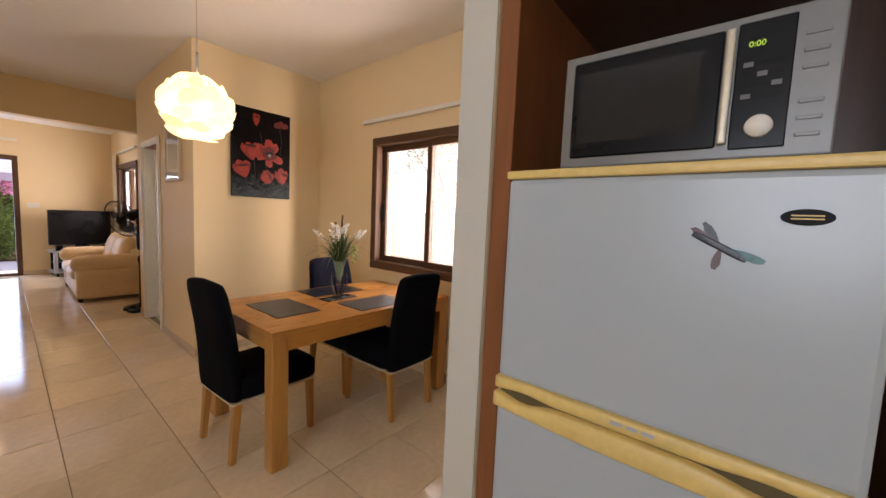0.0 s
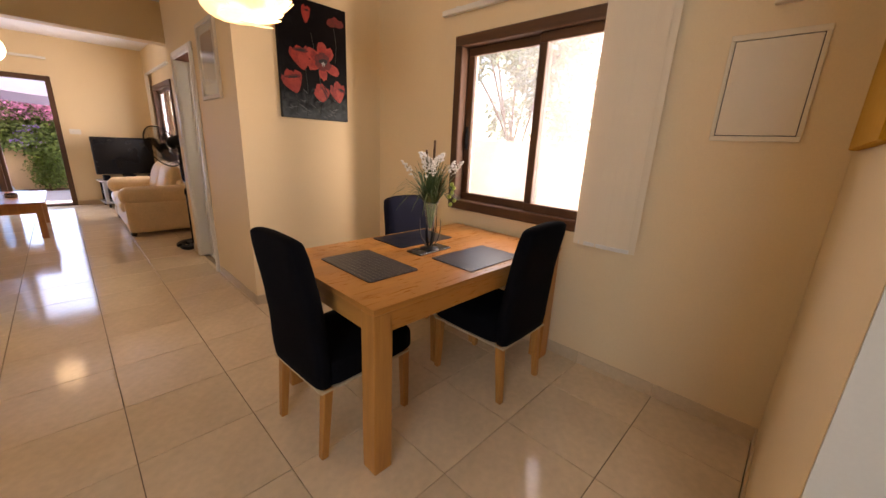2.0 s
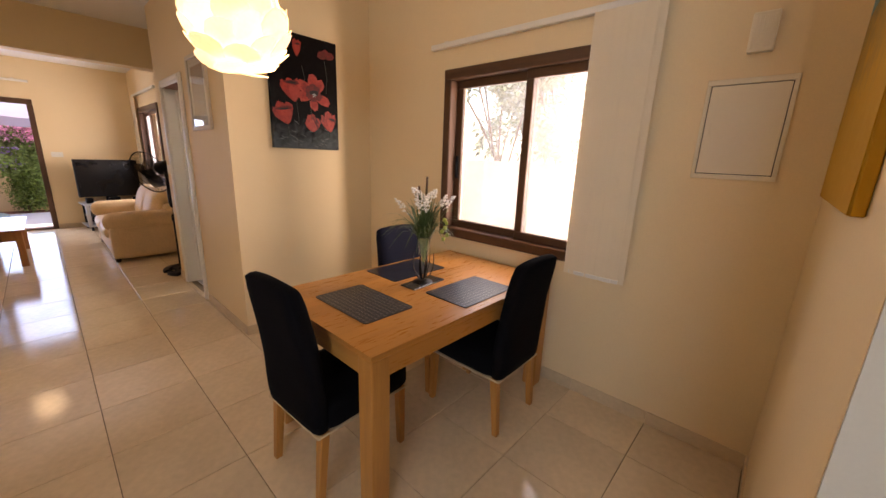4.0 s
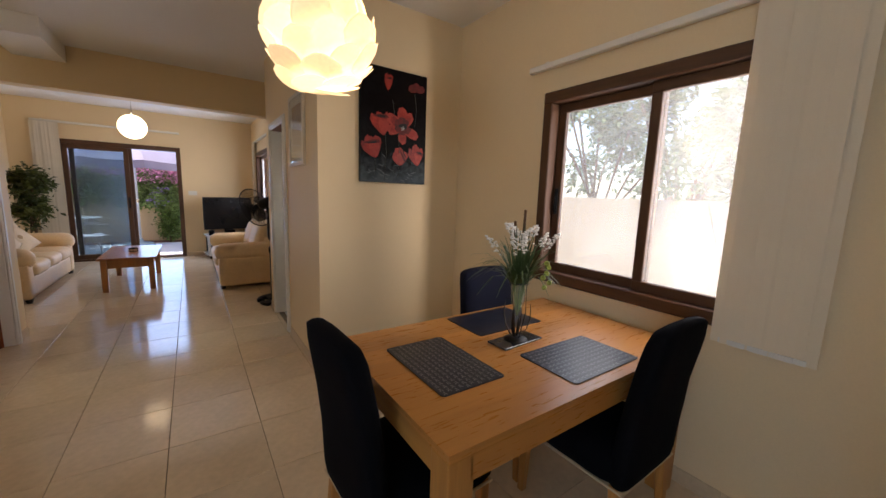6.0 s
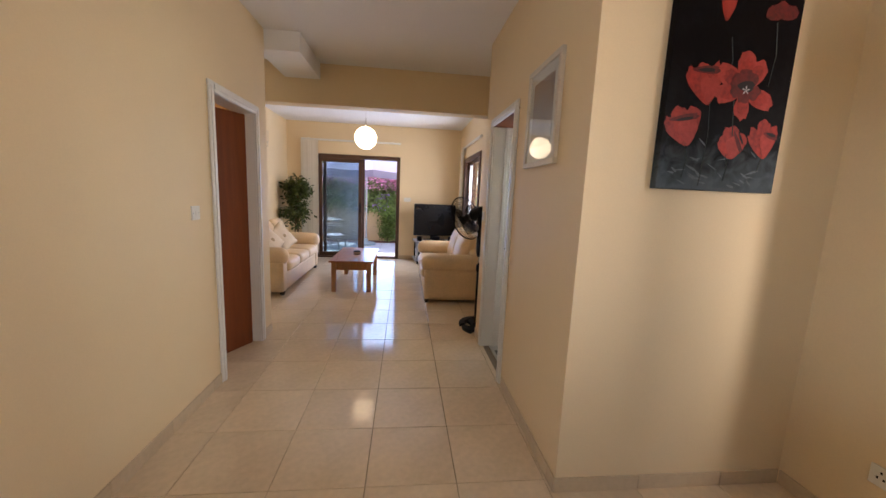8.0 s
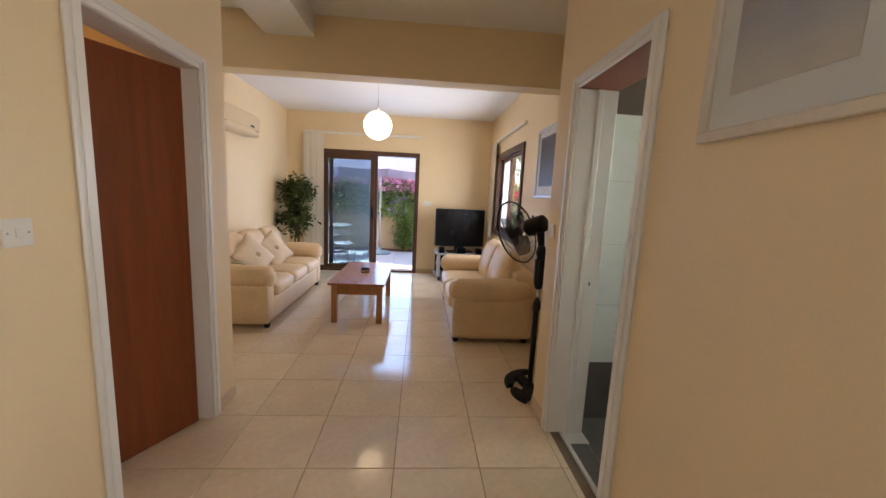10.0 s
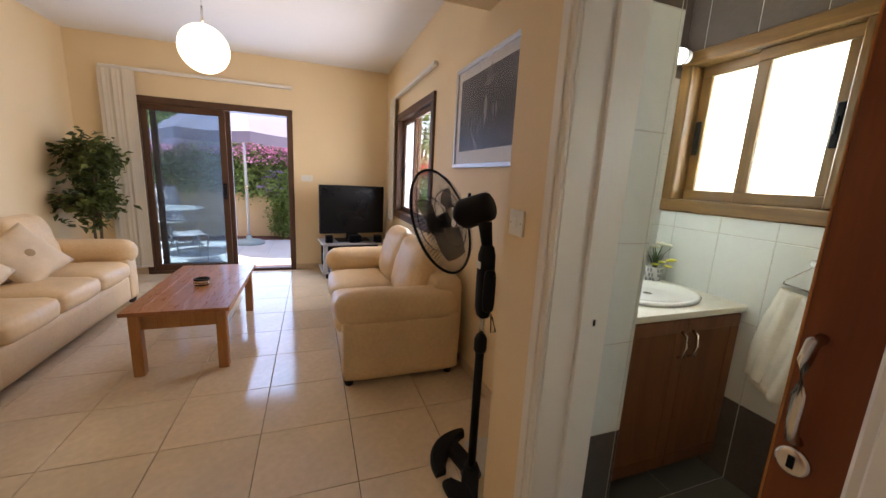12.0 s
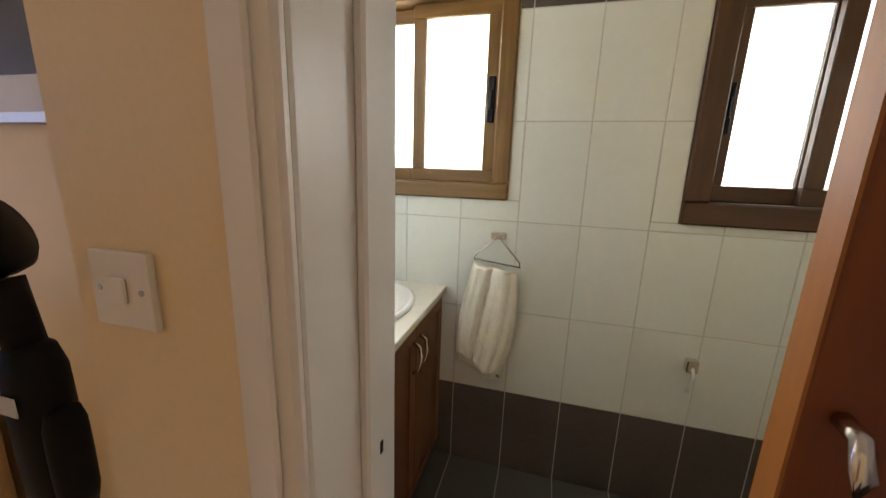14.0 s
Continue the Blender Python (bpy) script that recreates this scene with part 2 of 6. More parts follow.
def join(bm, b):
    if bm is None:
        return b
    me = bpy.data.meshes.new("tmp")
    b.to_mesh(me)
    b.free()
    bm.from_mesh(me)
    bpy.data.meshes.remove(me)
    return bm


def tube(p, q, r0, r1=None, n=12, bm=None):
    """A rod from p to q, tapering from r0 to r1."""
    b = bmesh.new()
    p, q = Vector(p), Vector(q)
    d = q - p
    bmesh.ops.create_cone(b, cap_ends=True, segments=n, radius1=r0, radius2=r0 if r1 is None else r1, depth=d.length)
    bmesh.ops.transform(b, matrix=Matrix.Translation((p + q) / 2) @ d.to_track_quat("Z", "Y").to_matrix().to_4x4(), verts=b.verts)
    return join(bm, b)


def lathe(profile, n=24, bm=None, closed=False):
    """A body turned about z from (radius, height) pairs."""
    b = bmesh.new()
    rings = []
    for r, z in profile:
        rings.append([b.verts.new((r * math.cos(2 * math.pi * i / n), r * math.sin(2 * math.pi * i / n), z)) for i in range(n)])
    for a, c in zip(rings, rings[1:]):
        for i in range(n):
            b.faces.new((a[i], a[(i + 1) % n], c[(i + 1) % n], c[i]))
    if profile[0][0] > 1e-4:
        b.faces.new(rings[0][::-1])
    if profile[-1][0] > 1e-4:
        b.faces.new(rings[-1])
    bmesh.ops.remove_doubles(b, verts=b.verts, dist=1e-5)
    return join(bm, b)


def wire(points, r, n=8, bm=None, closed=False):
    """A round bar along a line of points."""
    b = bmesh.new()
    pts = [Vector(p) for p in points]
    rings = []
    for i, p in enumerate(pts):
        a = pts[i - 1] if (i or closed) else p
        c = pts[(i + 1) % len(pts)] if (closed or i + 1 < len(pts)) else p
        q = (c - a).to_track_quat("Z", "Y").to_matrix()
        rings.append([b.verts.new(p + q @ Vector((r * math.cos(2 * math.pi * k / n), r * math.sin(2 * math.pi * k / n), 0))) for k in range(n)])
    for i in range(len(rings) if closed else len(rings) - 1):
        a, c = rings[i], rings[(i + 1) % len(rings)]
        if closed and i == len(rings) - 1:
            s = min(range(n), key=lambda k: (a[0].co - c[k].co).length)
            c = c[s:] + c[:s]
        for k in range(n):
            b.faces.new((a[k], a[(k + 1) % n], c[(k + 1) % n], c[k]))
    if not closed:
        b.faces.new(rings[0][::-1])
        b.faces.new(rings[-1])
    return join(bm, b)


def soft(x0, x1, y0, y1, z0, z1, r=0.05, puff=0.0, cuts=6, wrinkle=0.0, seed=0, bm=None):
    """A padded block: rounded edges, bulging faces and slight wrinkles."""
    b = box(x0, x1, y0, y1, z0, z1)
    bmesh.ops.subdivide_edges(b, edges=b.edges[:], cuts=cuts, use_grid_fill=True)
    c = Vector(((x0 + x1) / 2, (y0 + y1) / 2, (z0 + z1) / 2))
    h = Vector(((x1 - x0) / 2, (y1 - y0) / 2, (z1 - z0) / 2))
    for v in b.verts:
        d = v.co - c
        inner = Vector([max(-h[i] + r, min(h[i] - r, d[i])) for i in range(3)])
        out = d - inner
        if out.length > 1e-6:
            d = inner + out.normalized() * r
        u = [1 - (d[i] / h[i]) ** 2 for i in range(3)]
        for i in range(3):
            j, k = (i + 1) % 3, (i + 2) % 3
            d[i] += math.copysign(puff * max(0, u[j]) * max(0, u[k]), d[i]) * (abs(d[i]) > 0.6 * h[i])
        if wrinkle:
            d += wrinkle * noise.noise_vector((d + Vector((seed * 3.1, 0, 0))) * 9)
        v.co = c + d
    return join(bm, b)


def place(bm, m):
    bmesh.ops.transform(bm, matrix=m, verts=bm.verts)
    return bm


# ---- walls, floors and ceilings ----
def wall(name, axis, face, back, a0, a1, z0, z1, openings=(), material=WALL, label="", category="wall"):
    """A wall along x or y between two planes, with openings (a0, a1, z0, z1) through it."""
    us = sorted({a0, a1, *(o[0] for o in openings), *(o[1] for o in openings)})
    zs = sorted({z0, z1, *(o[2] for o in openings), *(o[3] for o in openings)})
    us, zs = [u for u in us if a0 <= u <= a1], [z for z in zs if z0 <= z <= z1]
    full = lambda i, j: 0 <= i < len(us) - 1 and 0 <= j < len(zs) - 1 and not any(
        o[0] < (us[i] + us[i + 1]) / 2 < o[1] and o[2] < (zs[j] + zs[j + 1]) / 2 < o[3] for o in openings)
    b = bmesh.new()
    at = lambda u, w, z: (u, w, z) if axis == "x" else (w, u, z)
    for i in range(len(us) - 1):
        for j in range(len(zs) - 1):
            if not full(i, j):
                continue
            u, v, p, q = us[i], us[i + 1], zs[j], zs[j + 1]
            quads = [[(u, face, p), (v, face, p), (v, face, q), (u, face, q)], [(u, back, p), (u, back, q), (v, back, q), (v, back, p)]]
            if not full(i - 1, j):
                quads.append([(u, face, p), (u, face, q), (u, back, q), (u, back, p)])
            if not full(i + 1, j):
                quads.append([(v, face, p), (v, back, p), (v, back, q), (v, face, q)])
            if not full(i, j - 1):
                quads.append([(u, face, p), (u, back, p), (v, back, p), (v, face, p)])
            if not full(i, j + 1):
                quads.append([(u, face, q), (v, face, q), (v, back, q), (u, back, q)])
            for quad in quads:
                b.faces.new([b.verts.new(at(*c)) for c in quad])
    bmesh.ops.remove_doubles(b, verts=b.verts, dist=1e-5)
    bmesh.ops.recalc_face_normals(b, faces=b.faces)
    return solid(name, b, material, label or "cream painted plaster wall", category, kind="structure")


H, HL = 2.80, 2.745
NY, RY, SY, DX = 2.14, 0.92, -1.13, 0.08
LS, LN, WX = -2.22, 1.30, -6.20
wall("wall_north", "x", NY, NY + 0.25, -2.6, 5.85, -0.05, 3.0, [(1.033, 2.30, 0.851, 2.084), (-2.345, -1.585, 1.248, 2.055), (-0.97, -0.245, 1.198, 2.05)])
wall("wall_living_north", "x", LN, LN + 0.13, WX - 0.25, -1.95, -0.05, 3.0, [(-5.47, -3.99, 0.85, 2.10)])
wall("wall_living_outer", "y", -2.47, -2.35, LN + 0.13, NY, -0.05, 3.0)
wall("wall_pier_hall", "y", -1.95, -1.80, RY, LN + 0.13, -0.05, 3.0)
wall("wall_hall_north", "x", RY, 1.14, -1.80, DX, -0.05, 3.0, [(-1.70, -0.94, -0.05, 2.05)])
wall("wall_dining_west", "y", DX, -0.236, 1.14, NY, -0.05, 3.0)
wall("wall_divider", "y", 3.16, 3.275, 0.712, NY, -0.05, 3.0)
wall("wall_south", "x", SY, SY - 0.15, -2.03, 2.2, -0.05, 3.0, [(-1.80, -1.07, -0.05, 2.035)])
wall("wall_living_east", "y", -2.03, -1.88, LS, SY - 0.15, -0.05, 3.0)
wall("wall_living_south", "x", LS, LS - 0.2, WX - 0.25, -1.88, -0.05, 3.0)
wall("wall_west", "y", WX, WX - 0.25, LS, LN, -0.05, 3.0, [(-1.64, 0.017, -0.05, 2.11)])
wall("wall_kitchen_west", "y", 2.2, 2.05, -2.6, SY - 0.15, -0.05, 3.0)
wall("wall_kitchen_south", "x", -2.6, -2.8, 2.05, 5.85, -0.05, 3.0, [(3.3, 4.9, 1.05, 2.15)])
wall("wall_kitchen_east", "y", 5.6, 5.85, -2.6, NY, -0.05, 3.0)
wall("wall_bedroom_south", "x", -3.4, -3.55, -1.88, 2.05, -0.05, 3.0)
wall("wall_bedroom_west", "y", -1.88, -2.0, -3.4, LS - 0.2, -0.05, 3.0)
wall("wall_bedroom_east", "y", 1.0, 1.1, -3.4, SY - 0.15, -0.05, 3.0)


def slab(name, x0, x1, y0, y1, z0, z1, material, label, category):
    return solid(name, box(x0, x1, y0, y1, z0, z1), material, label, category, kind="structure")


slab("ceiling_hall", -2.84, 5.85, -3.55, 2.45, H, H + 0.2, CEIL, "white painted plaster ceiling of hall and dining area", "ceiling")
slab("ceiling_living", WX - 0.25, -2.92, LS - 0.2, LN + 0.13, HL, HL + 0.25, CEIL, "white painted plaster ceiling of the living room", "ceiling")
slab("beam_living", -3.02, -2.84, LS, LN, 2.362, H + 0.02, WALL, "cream painted ceiling beam", "beam")
slab("beam_side", -2.84, -2.03, -1.20, -0.82, 2.63, H, CEIL, "short white painted ceiling drop beam", "beam")
slab("ceiling_bath", -2.35, -0.236, 1.12, NY, 2.62, 2.70, CEIL, "white painted bathroom ceiling", "ceiling")

slab("trim_divider_end", 3.161, 3.274, 0.706, 0.7115, 0.0, H, OFFWHITE, "white painted wall end beside the fridge", "wall trim")
floor = slab("floor", WX - 0.2, 5.8, -3.5, 2.4, -0.2, -0.012, GROUT, "cream ceramic tile floor with brown grout", "floor")


# ---- windows and doors ----
def framed_window(name, x0, x1, z0, z1, face, depth, mull, wood_h, wood_v, pane, label, pane_left=None, sash=0.055, fr=0.05, proud=0.025, style="slide"):
    """A sliding window of two sashes in a wall along x; face is the room-side plane, the outside lies towards +y."""
    w = thing(name, label, "window", ((x0 + x1) / 2, face, z0))
    tagged(w, kind="structure")
    a, b, h = x0 - (x0 + x1) / 2, x1 - (x0 + x1) / 2, z1 - z0
    m = mull - (x0 + x1) / 2
    part("frame_rail", box(a - 0.03, b + 0.03, -proud, depth, -0.03, fr, 0.006), wood_h, w)
    part("frame_rail", box(a - 0.03, b + 0.03, -proud, depth, h - fr, h + 0.03, 0.006), wood_h, w)
    part("frame_stile", box(a - 0.03, a + fr, -proud + 0.002, depth, fr, h - fr, 0.006), wood_v, w)
    part("frame_stile", box(b - fr, b + 0.03, -proud + 0.002, depth, fr, h - fr, 0.006), wood_v, w)
    for k, (l, r, y) in enumerate(((a + fr, m + sash / 2, 0.055), (m - sash / 2, b - fr, 0.015))):
        s = part("sash", box(l, r, y, y + 0.035, fr, fr + sash, 0.004), wood_h, w)
        part("sash_rail", box(l, r, y, y + 0.035, h - fr - sash, h - fr, 0.004), wood_h, s)
        part("sash_stile", box(l, l + sash, y + 0.001, y + 0.034, fr + sash, h - fr - sash, 0.004), wood_v, s)
        part("sash_stile", box(r - sash, r, y + 0.001, y + 0.034, fr + sash, h - fr - sash, 0.004), wood_v, s)
        g = part("pane", box(l + sash, r - sash, y + 0.014, y + 0.02, fr + sash, h - fr - sash), pane_left if pane_left and k == 0 else pane, s)
        g.visible_shadow = False
        hx = l + sash * 0.5 if k == 0 else r - sash * 0.5
        lock = box(hx - 0.014, hx + 0.014, y - 0.012, y, h * 0.36, h * 0.36 + 0.17, 0.004)
        box(hx - 0.006, hx + 0.006, y - 0.02, y - 0.01, h * 0.36 + 0.05, h * 0.36 + 0.12, 0.003, bm=lock)
        part("latch", lock, BLACKP, s, "black window latch")
    return w


framed_window("window_dining", 1.063, 2.27, 0.881, 2.054, NY, 0.12, 1.737, FRAME, FRAMEZ, GLARED, "dark brown wood sliding window with glare mixed into its glass", fr=0.04)
framed_window("window_living", -5.44, -4.02, 0.88, 2.07, LN, 0.12, -4.75, FRAME, FRAMEZ, GLASS, "dark brown wood sliding window beside the television", pane_left=HAZED)
framed_window("window_bath", -2.315, -1.615, 1.278, 2.025, NY, 0.12, -1.977, OAKWIN, OAKWINZ, FROST, "brown oak bathroom window with frosted glass", fr=0.035, sash=0.052, proud=0.03)
framed_window("window_bath_narrow", -0.94, -0.275, 1.228, 2.02, NY, 0.12, -0.585, FRAME, FRAMEZ, FROST, "dark brown bathroom window with frosted glass", fr=0.05, sash=0.058, proud=0.03)
framed_window("window_kitchen", 3.3, 4.9, 1.05, 2.15, -2.72, 0.12, 4.1, FRAME, FRAMEZ, GLASS, "brown wood kitchen window behind the walker")

# the patio door: a fixed frame, a closed sash and an open half
pd = tagged(thing("patio_door", "half-open dark brown sliding patio door with a reflection tinted into its glass", "door", (WX, -0.81, 0)), kind="structure")
for y0, y1, z0, z1 in ((-0.86, 0.857, 2.05, 2.13), (-0.86, 0.857, -0.01, 0.035)):
    part("frame_rail", box(-0.16, 0.02, y0, y1, z0, z1, 0.005), FRAME, pd)
for y0, y1 in ((-0.86, -0.79), (0.787, 0.857)):
    part("frame_stile", box(-0.16, 0.018, y0, y1, 0.035, 2.05, 0.005), FRAMEZ, pd)
for k, (l, r, x) in enumerate(((-0.79, 0.075, -0.045), (-0.72, 0.125, -0.10))):
    s = part("sash", box(x, x + 0.04, l, r, 0.035, 0.115, 0.004), FRAME, pd)
    part("sash_rail", box(x, x + 0.04, l, r, 1.98, 2.05, 0.004), FRAME, s)
    part("sash_stile", box(x + 0.001, x + 0.039, l, l + 0.065, 0.115, 1.98, 0.004), FRAMEZ, s)
    part("sash_stile", box(x + 0.001, x + 0.039, r - 0.07, r, 0.115, 1.98, 0.004), FRAMEZ, s)
    g = part("pane", box(x + 0.016, x + 0.022, l + 0.065, r - 0.07, 0.115, 1.98), DOORPANE, s, "glass with a hazy bluish reflection mixed in")
    g.visible_shadow = False
    if k == 0:
        hd = box(x + 0.04, x + 0.052, r - 0.052, r - 0.018, 0.96, 1.16, 0.004)
        wire([(x + 0.05, r - 0.035, 0.985), (x + 0.085, r - 0.035, 1.0), (x + 0.085, r - 0.035, 1.12), (x + 0.05, r - 0.035, 1.135)], 0.008, bm=hd)
        part("door_handle", hd, BLACKP, s, "black pull handle")


def door_trim(name, x0, x1, top, face, out, label):
    """White architrave about an opening in a wall along x; out is the room-side direction in y."""
    t = tagged(thing(name, label, "door trim", ((x0 + x1) / 2, face, 0)), kind="structure")
    a, b = x0 - (x0 + x1) / 2, x1 - (x0 + x1) / 2
    for l, r, z0, z1 in ((a - 0.07, a, 0, top + 0.07), (b, b + 0.07, 0, top + 0.07), (a, b, top, top + 0.07)):
        bm = box(l, r, min(0, out * 0.016), max(0, out * 0.016), z0, z1, 0.005)
        if r - l < 0.1:
            box(l + 0.016, r - 0.022, out * 0.019 - 0.004, out * 0.019 + 0.004, z0 + 0.002, z1 - 0.03, 0.003, bm=bm)
        else:
            box(l, r, out * 0.019 - 0.004, out * 0.019 + 0.004, z0 + 0.022, z1 - 0.016, 0.003, bm=bm)
        part("architrave", bm, WHITE, t)
    return t


# hall doorway to the bedroom, its leaf swung into the room
tr = door_trim("door_trim_bedroom", -1.765, -1.08, 2.02, SY, 1, "white gloss painted door trim")
for l, r, z0, z1 in ((-0.3775, -0.3425, 0, 2.02), (0.3425, 0.3625, 0, 2.02), (-0.3425, 0.3425, 2.02, 2.035)):
    part("jamb", box(l, r, -0.152, -0.001, z0, z1, 0.002), WHITE, tr)
dr = tagged(thing("door_bedroom", "open mahogany brown wooden door swung into the bedroom", "door", (-1.745, SY - 0.095, 0), 64), kind="structure")
part("leaf", box(0, 0.04, -0.665, 0, 0.008, 2.005, 0.003), DOORWOOD, dr)
hb = tube((0.04, -0.60, 1.02), (0.095, -0.60, 1.02), 0.009, bm=None)
tube((0.09, -0.60, 1.02), (0.09, -0.50, 1.02), 0.009, bm=hb)
tube((0.04, -0.60, 1.02), (0.046, -0.60, 1.02), 0.026, bm=hb)
part("door_handle", hb, CHROME, dr, "chrome lever handle", smooth=True)

# bathroom doorway with a sliding pocket door left partly out
tb = door_trim("door_trim_bath", -1.648, -1.012, 2.02, RY, -1, "white gloss painted bathroom door trim")
for l, r, y0, y1 in ((-0.37, -0.318, 0.0, 0.122), (-0.37, -0.3185, 0.122, 0.22), (0.318, 0.392, 0.0, 0.148), (0.318, 0.392, 0.202, 0.222)):
    part("jamb", box(l, r, y0, y1, 0, 2.02, 0.003), WHITE, tb)
part("stop", box(-0.319, -0.304, 0.10, 0.135, 0, 2.02, 0.004), WHITE, tb)
part("head_jamb", box(-0.318, 0.318, 0.0, 0.22, 2.02, 2.05, 0.002), DOORWOOD, tb, "dark wood sliding track")
part("strike_slot", box(-0.3183, -0.3168, 0.162, 0.170, 0.936, 0.956), BLACKP, tb, "dark latch slot")
sd = tagged(thing("sliding_door_bath", "mahogany brown pocket door half slid out", "door", (-1.161, 1.074, 0)), kind="structure")
part("leaf", box(0, 0.68, 0, 0.04, 0.012, 2.018, 0.002), DOORWOOD, sd)
part("edge_strip", box(-0.004, 0, 0.001, 0.039, 0.012, 2.018), wood("orange_door_edge", (0.46, 0.17, 0.035), (0.34, 0.11, 0.02), 0.5, 2), sd, "lighter orange wood edge")
hb = wire([(0.03, -0.004, 1.13), (0.03, -0.03, 1.125), (0.031, -0.042, 1.095), (0.032, -0.038, 1.035), (0.032, -0.032, 0.985), (0.03, -0.02, 0.945), (0.03, 0, 0.935)], 0.010, 10)
part("pull_handle", hb, CHROME, sd, "curved brushed metal pull handle", True)
part("escutcheon", place(lathe([(0.026, 0), (0.026, 0.006), (0.02, 0.008)], 20), pose(0.032, 0, 0.897, 90)), CHROME, sd, "round keyhole plate", True)
part("keyhole", box(0.027, 0.037, -0.0095, -0.0075, 0.885, 0.909), BLACKP, sd)


# ---- skirting ----
def skirting(name, axis, face, out, a0, a1, pitch=0.45, start=0.0):
    s = tagged(thing(name, "cream tile skirting along the wall", "skirting"), kind="structure")
    cuts = [a0] + [start + pitch * k for k in range(-20, 20) if a0 + 0.03 < start + pitch * k < a1 - 0.03] + [a1]
    for u, v in zip(cuts, cuts[1:]):
        lo, hi = sorted((face, face + out * 0.009))
        bm = box(u + 0.0012, v - 0.0012, lo, hi, 0.0, 0.078, 0.002) if axis == "x" else box(lo, hi, u + 0.0012, v - 0.0012, 0.0, 0.078, 0.002)
        part("skirting_tile", bm, SKIRT, s)


skirting("skirting_dining_north", "x", NY, -1, DX + 0.009, 3.16, start=0.0)
skirting("skirting_dining_west", "y", DX, 1, RY - 0.009, NY - 0.009, start=0.0)
skirting("skirting_divider", "y", 3.16, -1, 0.714, NY - 0.009)
skirting("skirting_hall_north", "x", RY, -1, -0.914, DX)
skirting("skirting_pier", "x", RY, -1, -1.95, -1.728)
skirting("skirting_pier_side", "y", -1.95, -1, RY, LN)
skirting("skirting_south", "x", SY, 1, -1.029, 2.2)
skirting("skirting_south_pier", "x", SY, 1, -2.03, -1.836)
skirting("skirting_living_east", "y", -2.03, -1, LS, SY)
skirting("skirting_west_south", "y", WX, 1, LS, -1.672)
skirting("skirting_west_north", "y", WX, 1, 0.049, LN)
skirting("skirting_living_north", "x", LN, -1, WX, -1.96)
skirting("skirting_living_south", "x", LS, 1, WX, -2.03)


# ---- dining area ----
tb_ = thing("dining_table", "rectangular solid oak dining table", "table", (1.63, 1.372, 0))
top = part("tabletop", box(-0.438, 0.438, -0.696, 0.696, 0.722, 0.735, 0.002), OAK, tb_)
cuts = [-0.44, -0.33, -0.235, -0.12, 0.0, 0.095, 0.215, 0.32, 0.44]
for u, v in zip(cuts, cuts[1:]):
    part("stave", box(u + 0.0001, v - 0.0001, -0.698, 0.698, 0.735, 0.75, 0.0003), OAK, top)
for sx in (-1, 1):
    part("side_rail", box(sx * 0.425 - 0.011, sx * 0.425 + 0.011, -0.62, 0.62, 0.64, 0.722, 0.002), OAK, tb_)
    part("end_rail", box(-0.35, 0.35, sx * 0.678 - 0.011, sx * 0.678 + 0.011, 0.64, 0.722, 0.002), OAKX, tb_)
    for sy in (-1, 1):
        part("leg", box(sx * 0.393 - 0.043, sx * 0.393 + 0.043, sy * 0.651 - 0.043, sy * 0.651 + 0.043, 0, 0.7215, 0.005, 2), OAKZ, tb_)


def dining_chair(cloth, name="dining_chair", label="", at=(0, 0, 0), turn=0):
    """A parson chair in a stretch cover, facing +y."""
    c = thing(name, label, "chair", at, turn, "chairs round the dining table")
    part("seat", soft(-0.215, 0.215, -0.22, 0.25, 0.335, 0.47, 0.035, 0.012, 7, 0.004, 1), cloth, c, smooth=True)
    bk = soft(-0.215, 0.215, -0.04, 0.04, 0.335, 0.965, 0.034, 0.008, 9, 0.003, 2)
    for v in bk.verts:
        t = (v.co.z - 0.335) / 0.63
        v.co.y += -0.225 - 0.075 * t * t
        v.co.x *= 1 - 0.15 * t
        v.co.z += 0.012 * (1 - (v.co.x / 0.215) ** 2) * t
    part("backrest", bk, cloth, c, smooth=True)
    hem = box(-0.212, 0.212, -0.255, 0.247, 0.328, 0.338, 0.004)
    part("hem", hem, HEM, c, "cream cover hem")
    for sx in (-1, 1):
        for sy, dy in ((0.215, 0.012), (-0.215, -0.03)):
            l = box(sx * 0.185 - 0.021, sx * 0.185 + 0.021, sy - 0.021, sy + 0.021, 0, 0.34, 0.004)
            for v in l.verts:
                t = 1 - v.co.z / 0.34
                v.co.y = sy + (v.co.y - sy) * (1 - 0.25 * t) + dy * t
                v.co.x = sx * 0.185 + (v.co.x - sx * 0.185) * (1 - 0.25 * t)
            part("leg", l, OAKZ, c)
    return c


dining_chair(VELVET, label="black fabric covered dining chair with oak legs", at=(1.637, 0.808, 0), turn=3)
dining_chair(VELVET, label="black fabric covered dining chair beside the window", at=(1.893, 1.615, 0), turn=91)
dining_chair(NAVY, label="dark navy covered dining chair against the wall side", at=(1.39, 1.63, 0), turn=-90)

# placemats with a woven dot pattern
MATB = mat("dark_placemat", (0.010, 0.012, 0.022), 0.34, var=0.2, scale=12, fine=300, bump=0.1)
DOTS = mat("silver_weave", (0.24, 0.245, 0.25), 0.4, metal=0.15, var=0.1, bump=0.0)


